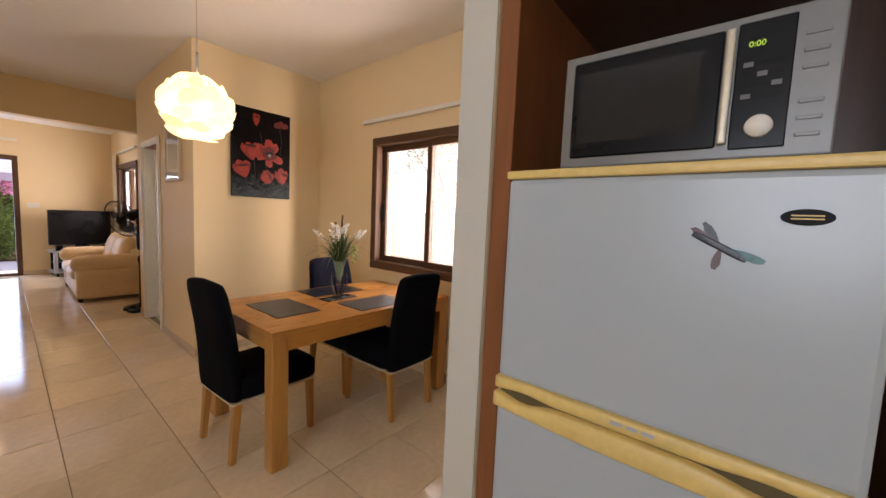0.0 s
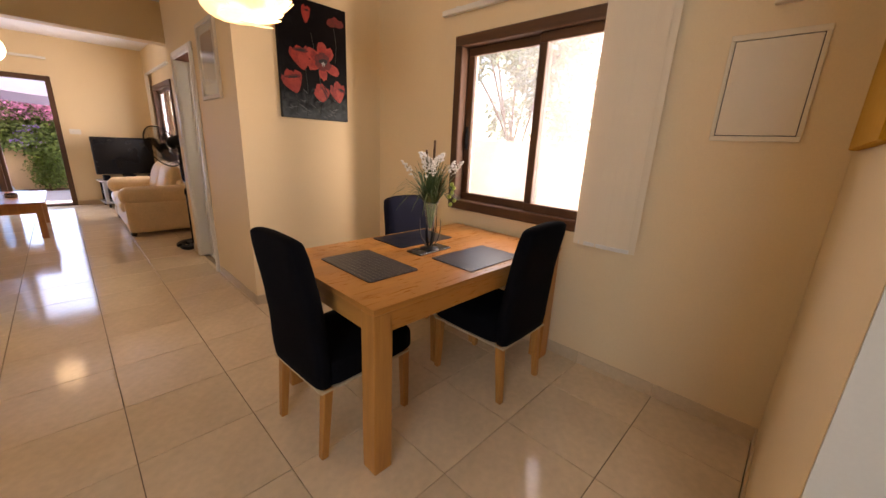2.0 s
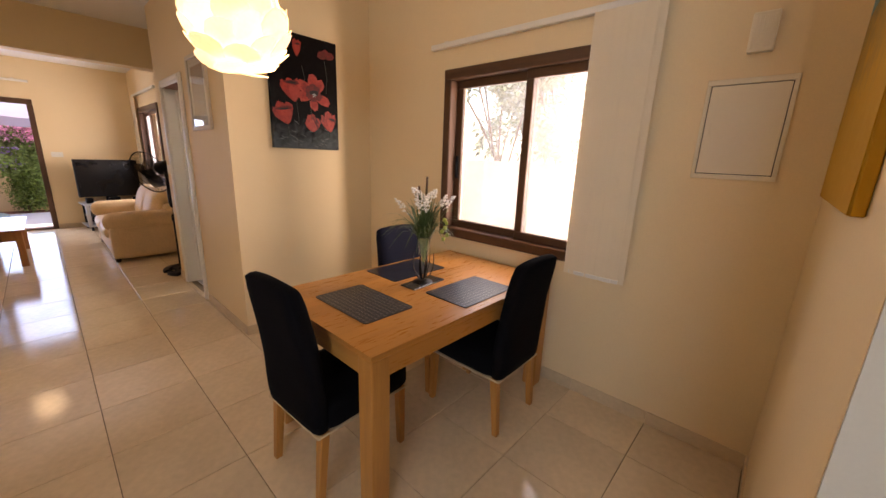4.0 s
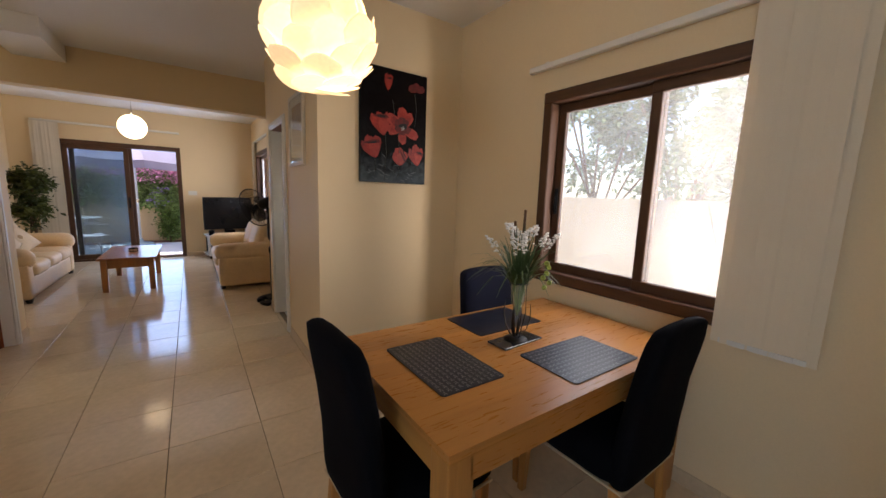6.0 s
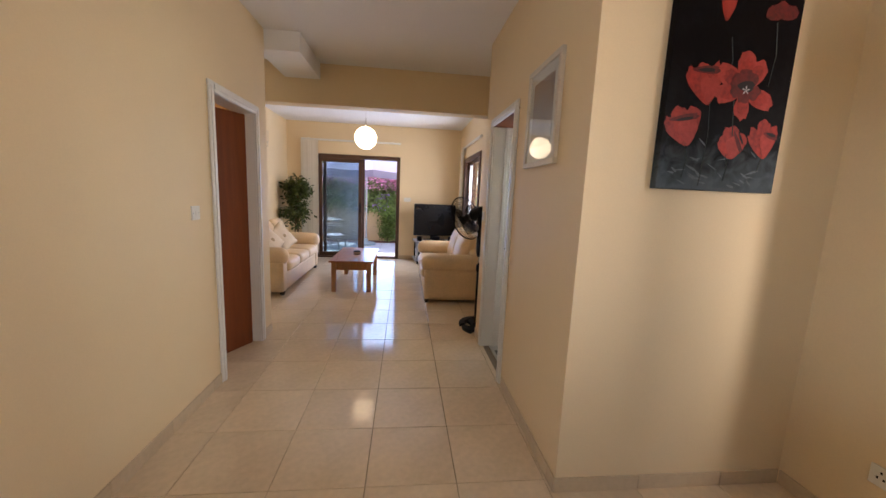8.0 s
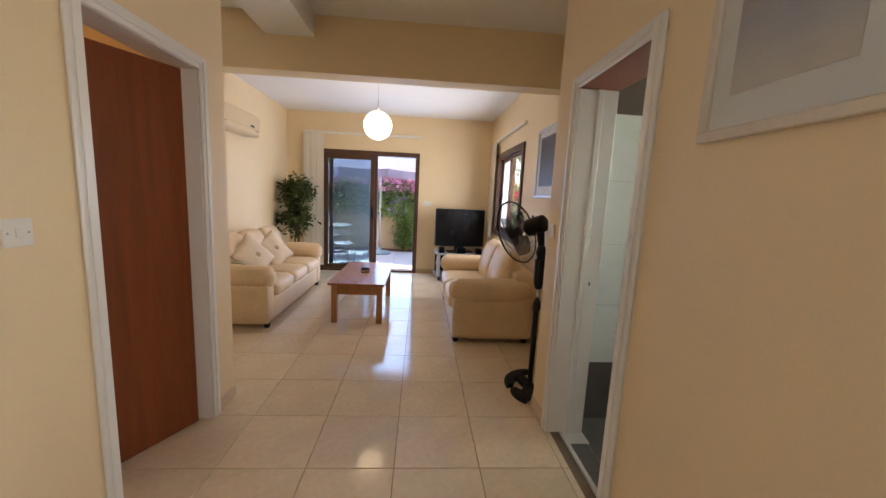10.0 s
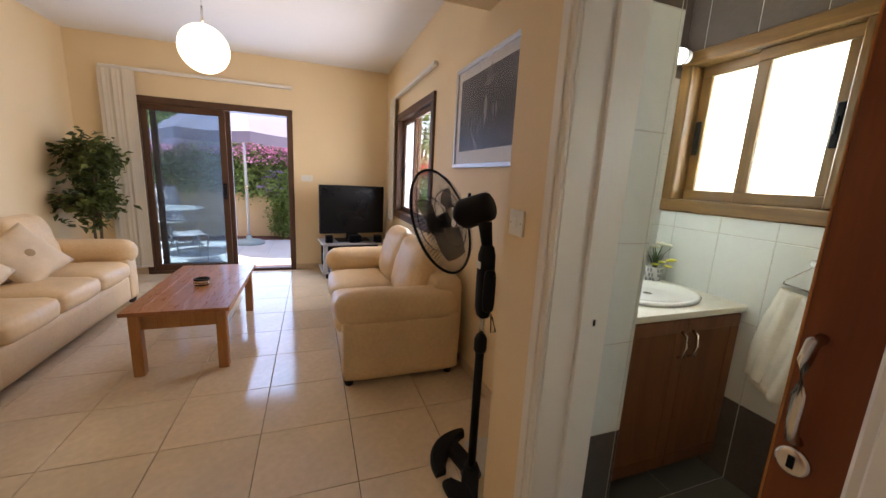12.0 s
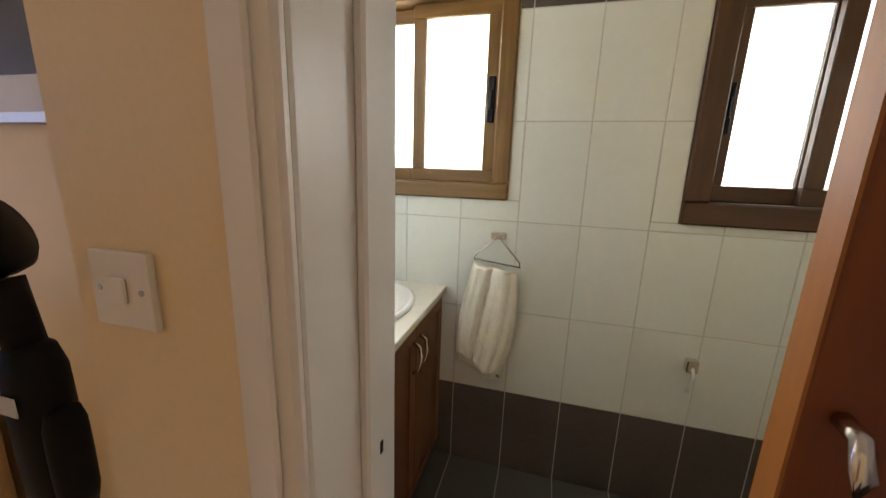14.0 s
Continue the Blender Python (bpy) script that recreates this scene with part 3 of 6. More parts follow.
def placemat(label, at, turn, dots=True):
    p = thing("placemat", label, "placemat", at, turn, "placemats on the dining table")
    b = bmesh.new()
    ring = []
    for cx, cy, a0 in ((0.20, 0.125, 0), (-0.20, 0.125, 90), (-0.20, -0.125, 180), (0.20, -0.125, 270)):
        ring += [(cx + 0.015 * math.cos(radians(a0 + 18 * i)), cy + 0.015 * math.sin(radians(a0 + 18 * i))) for i in range(6)]
    face = b.faces.new([b.verts.new((x, y, 0)) for x, y in ring])
    top = bmesh.ops.extrude_face_region(b, geom=[face])
    bmesh.ops.translate(b, vec=(0, 0, 0.003), verts=[v for v in top["geom"] if isinstance(v, bmesh.types.BMVert)])
    bmesh.ops.recalc_face_normals(b, faces=b.faces)
    part("mat", b, MATB, p)
    if dots:
        b = bmesh.new()
        for i in range(17):
            for j in range(11):
                x, y = -0.2 + 0.025 * i + 0.0125 * (j % 2), -0.123 + 0.0245 * j
                for turn_, dx, dy in ((0.52, 0.005, 0.004), (-0.52, 0.005, -0.004), (1.57, -0.005, 0)):
                    c, n = math.cos(turn_), math.sin(turn_)
                    if abs(x + dx) < 0.206:
                        b.faces.new([b.verts.new((x + dx + c * u * 0.0048 - n * v * 0.0017, y + dy + n * u * 0.0048 + c * v * 0.0017, 0.0036)) for u, v in ((-1, -1), (1, -1), (1, 1), (-1, 1))])
        tagged(part("weave", b, DOTS, p, "small silver woven dashes"), kind="stuff")
    return p


placemat("dark grey woven placemat on the oak table", (1.625, 0.953, 0.751), 0)
placemat("dark grey placemat with silver weave by the window", (1.877, 1.483, 0.751), 90)
placemat("dark blue placemat before the far chair", (1.36, 1.475, 0.751), 90, False)

# vase in an iron holder
vs = thing("flower_vase", "clear glass cone vase in a black iron stand with artificial flowers", "vase", (1.617, 1.37, 0.751))
VGLASS = glass("vase_glass", (0.90, 0.94, 0.91), 0.0, 0.05, 0.95)
SLATE = mat("black_slate", (0.02, 0.02, 0.022), 0.25, var=0.2, bump=0.1)
part("plate", place(box(-0.125, 0.125, -0.055, 0.055, 0, 0.008, 0.002), pose(0, 0, 0, 0, 0, 93)), SLATE, vs, "black slate plate")
part("base", lathe([(0.055, 0.008), (0.055, 0.012), (0.02, 0.02), (0.0, 0.02)], 24), METALB, vs, "round iron base", True)
part("glass", lathe([(0.004, 0.10), (0.012, 0.105), (0.024, 0.16), (0.042, 0.28), (0.047, 0.305), (0.045, 0.305), (0.040, 0.28), (0.020, 0.16), (0.0, 0.115)], 28), VGLASS, vs, "clear conical glass", True)
for k in range(4):
    a = k * math.pi / 2 + 0.5
    lf = bmesh.new()
    rows = []
    for r, z, w in ((0.012, 0.015, 0.003), (0.03, 0.035, 0.007), (0.05, 0.07, 0.0085), (0.06, 0.11, 0.0075), (0.062, 0.15, 0.005), (0.058, 0.185, 0.0008)):
        rows.append([lf.verts.new((math.cos(a) * r - math.sin(a) * w * q, math.sin(a) * r + math.cos(a) * w * q, z)) for q in (-1, 0, 1)])
    for p, q in zip(rows, rows[1:]):
        for i in range(2):
            lf.faces.new((p[i], p[i + 1], q[i + 1], q[i]))
    lf.normal_update()
    bmesh.ops.solidify(lf, geom=lf.faces[:], thickness=0.002)
    part("stand_leaf", lf, METALB, vs, smooth=True)
part("stand_ring", wire([(0.045 * math.cos(a), 0.045 * math.sin(a), 0.275) for a in np.linspace(0, 2 * math.pi, 20)[:-1]], 0.002, 6, closed=True), METALB, vs)
part("stand_rod", wire([(0.047, 0.0, 0.275), (0.05, 0, 0.15), (0.02, 0, 0.02)], 0.0022, 6), METALB, vs)
GRASS = mat("dark_green_blades", (0.055, 0.10, 0.03), 0.55, var=0.35, scale=12, fine=40, bump=0.0)
BLOSSOM = mat("white_blossom", (0.82, 0.80, 0.76), 0.6, var=0.06, bump=0.0)
LIME = mat("lime_buds", (0.42, 0.50, 0.10), 0.5, var=0.15, scale=30)
TAIL = mat("brown_cattail", (0.10, 0.045, 0.018), 0.9, var=0.2, fine=200, bump=0.3)


def blade(b, base, tip, sag, w):
    """A flat grass blade from base to tip, bowing out by sag."""
    base, tip = Vector(base), Vector(tip)
    side = (tip - base).cross(Vector((0, 0, 1)))
    side = side.normalized() if side.length > 1e-4 else Vector((1, 0, 0))
    rows = []
    for t in (0, 0.3, 0.6, 0.85, 1):
        p = base.lerp(tip, t) + Vector((0, 0, sag * math.sin(math.pi * t)))
        k = w * (1 - t) ** 0.6 + 0.0004
        rows.append((b.verts.new(p - side * k), b.verts.new(p + side * k)))
    for (p, q), (r, s) in zip(rows, rows[1:]):
        b.faces.new((p, q, s, r))


rng = random.Random(3)
b = bmesh.new()
for k in range(150):
    a, sp, hh = rng.uniform(0, 6.28), rng.uniform(0.01, 0.26), rng.uniform(0.38, 0.57)
    blade(b, (0.03 * math.cos(a), 0.03 * math.sin(a), 0.27), (sp * math.cos(a), sp * math.sin(a), hh - sp * 0.6), 0.02 + sp * 0.2, 0.0042)
part("leaves", b, GRASS, vs, "dark green grass leaves")
b = bmesh.new()
for k in range(16):
    a = k * 2.4
    wire([(0.005 * math.cos(a), 0.005 * math.sin(a), 0.125), (0.016 * math.cos(a), 0.016 * math.sin(a), 0.20), (0.030 * math.cos(a), 0.030 * math.sin(a), 0.29)], 0.0014, 5, bm=b)
part("stems", b, mat("pale_green_stems", (0.20, 0.27, 0.09), 0.5, var=0.2, scale=20), vs, "pale green stems inside the glass")
for k in range(13):
    a, sp = k * 2.4 + 0.4, 0.035 + 0.135 * (k % 4) / 3
    top = Vector((sp * math.cos(a), sp * math.sin(a), 0.53 - 0.45 * sp + 0.015 * (k % 2)))
    st = wire([(0.01 * math.cos(a), 0.01 * math.sin(a), 0.27), (sp * 0.4 * math.cos(a), sp * 0.4 * math.sin(a), 0.40), top], 0.0016, 5)
    fl = part("flower_stem", st, GRASS, vs)
    b = bmesh.new()
    for i in range(34):
        t = i / 34
        p = top + Vector((math.cos(a), math.sin(a), 0.9)).normalized() * (0.095 * (t - 0.6)) + Vector([rng.uniform(-1, 1) * 0.018 * (1.15 - t) for _ in range(3)])
        r = bmesh.ops.create_icosphere(b, subdivisions=1, radius=rng.uniform(0.004, 0.0085))
        bmesh.ops.transform(b, matrix=Matrix.Translation(p) @ Matrix.Diagonal((1, 1, 0.6, 1)), verts=r["verts"])
    part("blossom", b, BLOSSOM, fl, "white blossom spike")
for k in range(2):
    a = 2.1 + k * 1.3
    p = Vector((0.03 * math.cos(a), 0.03 * math.sin(a), 0.50 - 0.05 * k))
    st = part("cattail_stem", wire([(0, 0, 0.15), p], 0.0016, 5), GRASS, vs)
    part("cattail", tube(p, p + Vector((0.008 * math.cos(a), 0.008 * math.sin(a), 0.10)), 0.007, 0.006), TAIL, st, "brown cattail head", True)
for k in range(6):
    p = Vector((0.105 + 0.012 * (k % 2), 0.05 + 0.018 * math.sin(k * 2), 0.27 + 0.022 * k))
    st = part("bud_stem", wire([(0.02, 0.01, 0.25), (0.07, 0.035, 0.40), (0.10, 0.05, 0.38), p], 0.0011, 5), GRASS, vs)
    b = lathe([(0.004, 0.0), (0.011, 0.002), (0.012, 0.008), (0.006, 0.012), (0.004, 0.008)], 12)
    part("bud", place(b, Matrix.Translation(p) @ pose(0, 0, 0, 70, 20 * k, 0)), LIME, st, "lime green ring bud", True)

# ---- pendant lamps ----
SHADE = mat("glowing_paper_shade", (0.9, 0.8, 0.6), 0.6, bump=0.0, emit=((1.0, 0.70, 0.33), 2.6))
OPAL = mat("glowing_opal_glass", (0.9, 0.87, 0.8), 0.3, bump=0.0, emit=((1.0, 0.80, 0.52), 1.05))
nt = SHADE.node_tree
info, fold = nt.nodes.new("ShaderNodeObjectInfo"), nt.nodes.new("ShaderNodeMapRange")
fold.inputs["To Min"].default_value, fold.inputs["To Max"].default_value = 0.2, 0.62
nt.links.new(info.outputs["Random"], fold.inputs["Value"])
nt.links.new(fold.outputs["Result"], nt.nodes["Principled BSDF"].inputs["Emission Strength"])


def petal_mesh(radius):
    """One curved scalloped petal that bows round the globe, pointing along +y."""
    b = bmesh.new()
    n, rows = 12, []
    for ring in (0.0, 0.5, 0.85, 1.0):
        row = []
        for i in range(n):
            t = 2 * math.pi * i / n
            u, v = 0.062 * ring * math.sin(t), 0.072 * ring * math.cos(t) * (1 - 0.12 * math.cos(2 * t))
            row.append((u, v, -(u * u + v * v) / (2 * radius) * 0.7))
        rows.append(row)
    mid = b.verts.new((0, 0, 0))
    rings = [[b.verts.new(p) for p in row] for row in rows[1:]]
    for i in range(n):
        b.faces.new((mid, rings[0][i], rings[0][(i + 1) % n]))
        for p, q in zip(rings, rings[1:]):
            b.faces.new((p[i], q[i], q[(i + 1) % n], p[(i + 1) % n]))
    b.normal_update()
    bmesh.ops.solidify(b, geom=b.faces[:], thickness=0.0012)
    me = bpy.data.meshes.new("petal")
    b.to_mesh(me)
    b.free()
    me.polygons.foreach_set("use_smooth", [True] * len(me.polygons))
    me.materials.append(SHADE)
    return me


pl = thing("pendant_lamp", "lit scalloped cream paper globe pendant lamp over the dining table", "pendant lamp", (1.398, 0.567, H), group="pendant lamps")
core = bmesh.new()
bmesh.ops.create_icosphere(core, subdivisions=3, radius=0.158)
sh = part("shade", place(core, pose(0, 0, -0.892)), SHADE, pl, "glowing petal paper shade", True)
petal = petal_mesh(0.18)
for k in range(54):
    z = 1 - 2 * (k + 0.5) / 54
    n_ = Vector((math.sqrt(1 - z * z) * math.cos(k * 2.39996), math.sqrt(1 - z * z) * math.sin(k * 2.39996), z))
    o = new("petal", petal)
    o.parent = sh
    o.matrix_basis = Matrix.Translation(Vector((0, 0, -0.892)) + n_ * 0.172) @ n_.to_track_quat("Z", "Y").to_matrix().to_4x4() @ pose(0, 0, 0, 16, 6, 35 * math.sin(k * 1.7))
part("cord", tube((0, 0, -0.58), (0, 0, -0.02), 0.003, n=8), CHROME, pl)
part("lamp_holder", tube((0, 0, -0.73), (0, 0, -0.58), 0.009, 0.007, n=10), CHROME, pl, "thin metal lamp holder", True)
part("ceiling_rose", lathe([(0.05, 0), (0.05, -0.015), (0.02, -0.035), (0.0, -0.035)], 20), CHROME, pl, smooth=True)
gl = thing("globe_pendant_lamp", "lit round opal glass globe pendant lamp", "pendant lamp", (-4.13, -0.45, HL), group="pendant lamps")
part("globe", place(lathe([(0.165 * math.sin(t), 0.165 * math.cos(t)) for t in np.linspace(0.0, math.pi, 20)], 32), pose(0, 0, -0.545)), OPAL, gl, "glowing opal globe", True)
part("cord", tube((0, 0, -0.3), (0, 0, -0.02), 0.003, n=8), CHROME, gl)
part("lamp_holder", tube((0, 0, -0.39), (0, 0, -0.26), 0.008, n=10), CHROME, gl, smooth=True)
part("ceiling_rose", lathe([(0.05, 0), (0.05, -0.015), (0.03, -0.04), (0.0, -0.04)], 20), CHROME, gl, "chrome ceiling rose", True)


# ---- pictures ----
def painted(name, low, mid, high, z0, z1, scale=7.0):
    """Brushed paint that changes with height over a canvas."""
    m = bpy.data.materials.new(name)
    m.use_nodes = True
    nt = m.node_tree
    bs = nt.nodes["Principled BSDF"]
    tc, sp, mr, rp, no, ad = (nt.nodes.new("ShaderNode" + k) for k in ("TexCoord", "SeparateXYZ", "MapRange", "ValToRGB", "TexNoise", "Math"))
    no.inputs["Scale"].default_value, no.inputs["Detail"].default_value, no.inputs["Distortion"].default_value = scale, 8, 0.8
    nt.links.new(tc.outputs["Object"], sp.inputs[0])
    nt.links.new(tc.outputs["Object"], no.inputs["Vector"])
    mr.inputs["From Min"].default_value, mr.inputs["From Max"].default_value = z0, z1
    nt.links.new(sp.outputs["Z"], mr.inputs["Value"])
    ad.operation = "MULTIPLY_ADD"
    ad.inputs[1].default_value, ad.inputs[2].default_value = 0.7, -0.35
    nt.links.new(no.outputs["Fac"], ad.inputs[0])
    s2 = nt.nodes.new("ShaderNodeMath")
    nt.links.new(mr.outputs["Result"], s2.inputs[0])
    nt.links.new(ad.outputs[0], s2.inputs[1])
    nt.links.new(s2.outputs[0], rp.inputs["Fac"])
    e = rp.color_ramp.elements
    e[0].color, e[1].color = (*low, 1), (*high, 1)
    x = e.new(0.38)
    x.color = (*mid, 1)
    nt.links.new(rp.outputs["Color"], bs.inputs["Base Color"])
    bs.inputs["Roughness"].default_value = 0.75
    bs.inputs["Specular IOR Level"].default_value = 0.1
    bp = nt.nodes.new("ShaderNodeBump")
    bp.inputs["Strength"].default_value, bp.inputs["Distance"].default_value = 0.25, 0.002
    nt.links.new(no.outputs["Fac"], bp.inputs["Height"])
    nt.links.new(bp.outputs["Normal"], bs.inputs["Normal"])
    return m


POPPYBG = painted("dark_painted_canvas", (0.085, 0.105, 0.115), (0.016, 0.016, 0.017), (0.006, 0.004, 0.004), 0.0, 0.62, 14)
REDP = mat("red_petal_paint", (0.50, 0.035, 0.02), 0.5, var=0.45, scale=16, fine=60, bump=0.3, two=(0.16, 0.008, 0.006))
DEEPR = mat("dark_red_petal_paint", (0.20, 0.012, 0.010), 0.5, var=0.4, scale=18, fine=60, bump=0.3, two=(0.05, 0.004, 0.004))
INK = mat("black_seed_paint", (0.012, 0.008, 0.01), 0.6, var=0.3, scale=20)
STEM = mat("grey_green_stem_paint", (0.045, 0.055, 0.05), 0.6, var=0.3, scale=20)
SLATEP = mat("slate_dab", (0.09, 0.11, 0.12), 0.6, var=0.3, scale=20)
DABW = mat("pale_grey_dab", (0.45, 0.46, 0.46), 0.6, var=0.3, scale=20)


def petal_shape(cx, cz, a, length, width, seed, depth):
    """A flat painted petal in the y, z plane, with a wavy rim."""
    b = bmesh.new()
    r = random.Random(seed)
    pts = []
    for i in range(22):
        t = 2 * math.pi * i / 22
        u, v = length * 0.5 * (1 - math.cos(t)), width * math.sin(t) * (0.45 + 0.55 * (0.5 - 0.5 * math.cos(t)))
        k = 1 + r.uniform(-0.07, 0.07)
        pts.append((u * k, v * k))
    ring = [b.verts.new((depth, cx + u * math.cos(a) - v * math.sin(a), cz + u * math.sin(a) + v * math.cos(a))) for u, v in pts]
    mid = b.verts.new((depth, cx + length * 0.5 * math.cos(a), cz + length * 0.5 * math.sin(a)))
    for i in range(22):
        b.faces.new((mid, ring[i], ring[(i + 1) % 22]))
    return b


pp = thing("poppy_painting", "dark canvas painting of red poppies hung on the cream wall", "painting", (DX + 0.001, 1.218, 1.485))
pp.scale = (1.2, 0.921, 0.889)
W_, H_ = 0.605, 0.945
part("canvas", box(0, 0.032, 0, W_, 0, H_, 0.002), POPPYBG, pp)
for k, (y, z, top) in enumerate(((0.21, 0.02, 0.50), (0.335, 0.05, 0.43), (0.33, 0.05, 0.18), (0.12, 0.06, 0.22), (0.28, 0.5, 0.70), (0.50, 0.1, 0.24), (0.49, 0.5, 0.78))):
    part("painted_stem", wire([(0.033, y, z), (0.033, y + 0.015, (z + top) / 2), (0.033, y - 0.005, top)], 0.0022, 4), STEM, pp)


def bloom(y, z, petals, core, mtl=REDP, d=0.0335):
    f = None
    for k, (a, l, w) in enumerate(petals):
        o = part("painted_flower" if f is None else "petal", petal_shape(y, z, radians(a), l, w, k + int(y * 99), d + 0.0006 * k), mtl, pp if f is None else f)
        f = f or o
    if core:
        part("flower_centre", petal_shape(y - core * 0.5, z, 0, core, core * 0.42, 5, d + 0.005), INK, f)
    return f


TIPR = mat("bright_red_petal_paint", (0.50, 0.055, 0.035), 0.5, var=0.45, scale=22, fine=70, bump=0.3, two=(0.30, 0.02, 0.014))
main = [(90, 0.18, 0.056), (57, 0.165, 0.058), (-18, 0.165, 0.056), (-86, 0.13, 0.05), (191, 0.14, 0.056), (142, 0.165, 0.06)]
fl = bloom(0.365, 0.468, main, 0, TIPR)
for k, (a, l, w) in enumerate(main):
    part("petal_shade", petal_shape(0.365, 0.468, radians(a), l * 0.80, w * 0.74, k + 40, 0.0375 + 0.0003 * k), REDP, fl)
    part("petal_shade", petal_shape(0.365, 0.478, radians(a), l * 0.50, w * 0.8, k + 60, 0.0395 + 0.0003 * k), DEEPR, fl)
part("flower_centre", petal_shape(0.325, 0.488, 0, 0.085, 0.032, 5, 0.0418), INK, fl)
for k in range(5):
    part("pale_stamen", petal_shape(0.37, 0.47, k * 1.26 + 0.3, 0.02, 0.004, k, 0.0424 + 0.0002 * k), DABW, fl)


def cup(y, z, petals, mouth):
    """A poppy seen from the side: petals rising from one point, with a dark mouth."""
    f = bloom(y, z, petals, 0, REDP, 0.0332)
    for k, (a, l, w) in enumerate(petals[:2]):
        part("petal_light", petal_shape(y, z + 0.01, radians(a), l * 0.62, w * 0.7, k + 21, 0.0362 + 0.0003 * k), TIPR, f)
    my, mz, ml, mw, ma = mouth
    part("mouth", petal_shape(my, mz, radians(ma), ml, mw, 9, 0.0372), DEEPR, f)
    part("mouth_core", petal_shape(my + ml * 0.2, mz, radians(ma), ml * 0.6, mw * 0.5, 8, 0.0376), INK, f)


cup(0.20, 0.395, [(105, 0.20, 0.05), (82, 0.19, 0.05), (126, 0.20, 0.045)], (0.10, 0.545, 0.14, 0.024, 3))
cup(0.13, 0.205, [(112, 0.19, 0.06), (88, 0.185, 0.055), (134, 0.17, 0.05)], (0.02, 0.315, 0.15, 0.02, 12))
cup(0.355, 0.155, [(96, 0.155, 0.055), (70, 0.13, 0.05), (118, 0.12, 0.05)], (0.35, 0.285, 0.11, 0.014, -62))
cup(0.525, 0.165, [(98, 0.185, 0.045), (78, 0.165, 0.04), (122, 0.16, 0.045)], (0.50, 0.285, 0.08, 0.02, -15))
cup(0.235, 0.765, [(95, 0.14, 0.035), (80, 0.13, 0.03)], (0.222, 0.86, 0.045, 0.012, 10))
bloom(0.50, 0.80, [(30, 0.085, 0.04), (100, 0.07, 0.05), (160, 0.08, 0.04)], 0, DEEPR)
for k in range(26):
    y, z = rng.uniform(0.04, 0.50), rng.uniform(0.03, 0.26) * (0.4 + 0.6 * rng.random())
    part("paint_dab", petal_shape(y, z, rng.uniform(-0.9, 0.4), rng.uniform(0.03, 0.07), rng.uniform(0.003, 0.008), k, 0.0328), SLATEP, pp)


def framed_picture(name, label, w, h, at, turn, mount, rail_m, art, rail=0.03, glaze=None):
    """A picture facing -y, with frame, mount, print and glass."""
    p = thing(name, label, "picture", at, turn)
    part("backing", box(-w / 2 + 0.005, w / 2 - 0.005, -0.012, -0.001, 0.005, h - 0.005), mount, p, "white card mount")
    for l, r, z0, z1 in ((-w / 2, w / 2, 0, rail), (-w / 2, w / 2, h - rail, h), (-w / 2, -w / 2 + rail, rail, h - rail), (w / 2 - rail, w / 2, rail, h - rail)):
        part("frame_rail", box(l, r, -0.025, -0.001, z0, z1, 0.003), rail_m, p)
    part("print", box(-w / 2 + rail + 0.06, w / 2 - rail - 0.06, -0.0145, -0.0125, rail + 0.085, h - rail - 0.06), art, p, "printed picture")
    g = part("glass", box(-w / 2 + rail, w / 2 - rail, -0.019, -0.017, rail, h - rail), glaze or PICGLASS, p)
    g.visible_shadow = False
    return p


CARD = mat("white_mount_card", (0.74, 0.72, 0.69), 0.8, var=0.03, bump=0.05)
ALU = mat("silver_frame", (0.50, 0.51, 0.53), 0.4, metal=0.7, var=0.05)
LIMED = mat("limed_frame", (0.66, 0.58, 0.47), 0.5, var=0.08, scale=8)
NIGHT = painted("night_photo", (0.05, 0.052, 0.075), (0.025, 0.025, 0.03), (0.07, 0.068, 0.075), 0.1, 0.60, 5)
SUNSET = painted("hazy_sunset_print", (0.62, 0.56, 0.50), (0.42, 0.40, 0.43), (0.45, 0.30, 0.22), 0.12, 0.52, 4)
framed_picture("night_photograph", "silver framed dark night street photograph in a white mount", 1.0, 0.68, (-2.95, LN, 1.44), 0, CARD, ALU, NIGHT)
p = bpy.data.objects["night_photograph"]
PHOTO = {n: mat("photo_" + n, c, 0.6, var=0.3, scale=14, fine=60, bump=0.0) for n, c in (("glow", (0.10, 0.088, 0.088)), ("tower", (0.17, 0.155, 0.13)), ("trail", (0.13, 0.12, 0.125)))}
SHAPES = (("glow", -0.04, 0.50, 0.13, 0.035, 0.15), ("glow", 0.0, 0.53, 0.09, 0.022, 0.9),
          ("tower", -0.005, 0.26, 0.17, 0.028, 1.57), ("tower", 0.10, 0.29, 0.08, 0.010, 1.57), ("tower", 0.14, 0.29, 0.09, 0.010, 1.57), ("glow", -0.24, 0.36, 0.04, 0.018, 0.0),
          ("trail", -0.24, 0.29, 0.22, 0.007, -0.95), ("trail", -0.22, 0.28, 0.12, 0.008, 0.35), ("trail", -0.13, 0.20, 0.13, 0.006, 0.9), ("trail", -0.20, 0.22, 0.16, 0.010, -0.75))
for k, (kind_, x, z, l, w, a) in enumerate(SHAPES):
    part("photo_shape", place(petal_shape(0, 0, a, l, w, k, 0), pose(x, -0.0148 - 0.0001 * k, z, 0, 0, -90)), PHOTO[kind_], p)
framed_picture("hall_print", "pale framed sunset print behind glass in the hall", 0.475, 0.565, (-0.467, RY, 1.60), 0, CARD, LIMED, SUNSET, glaze=GLASS)
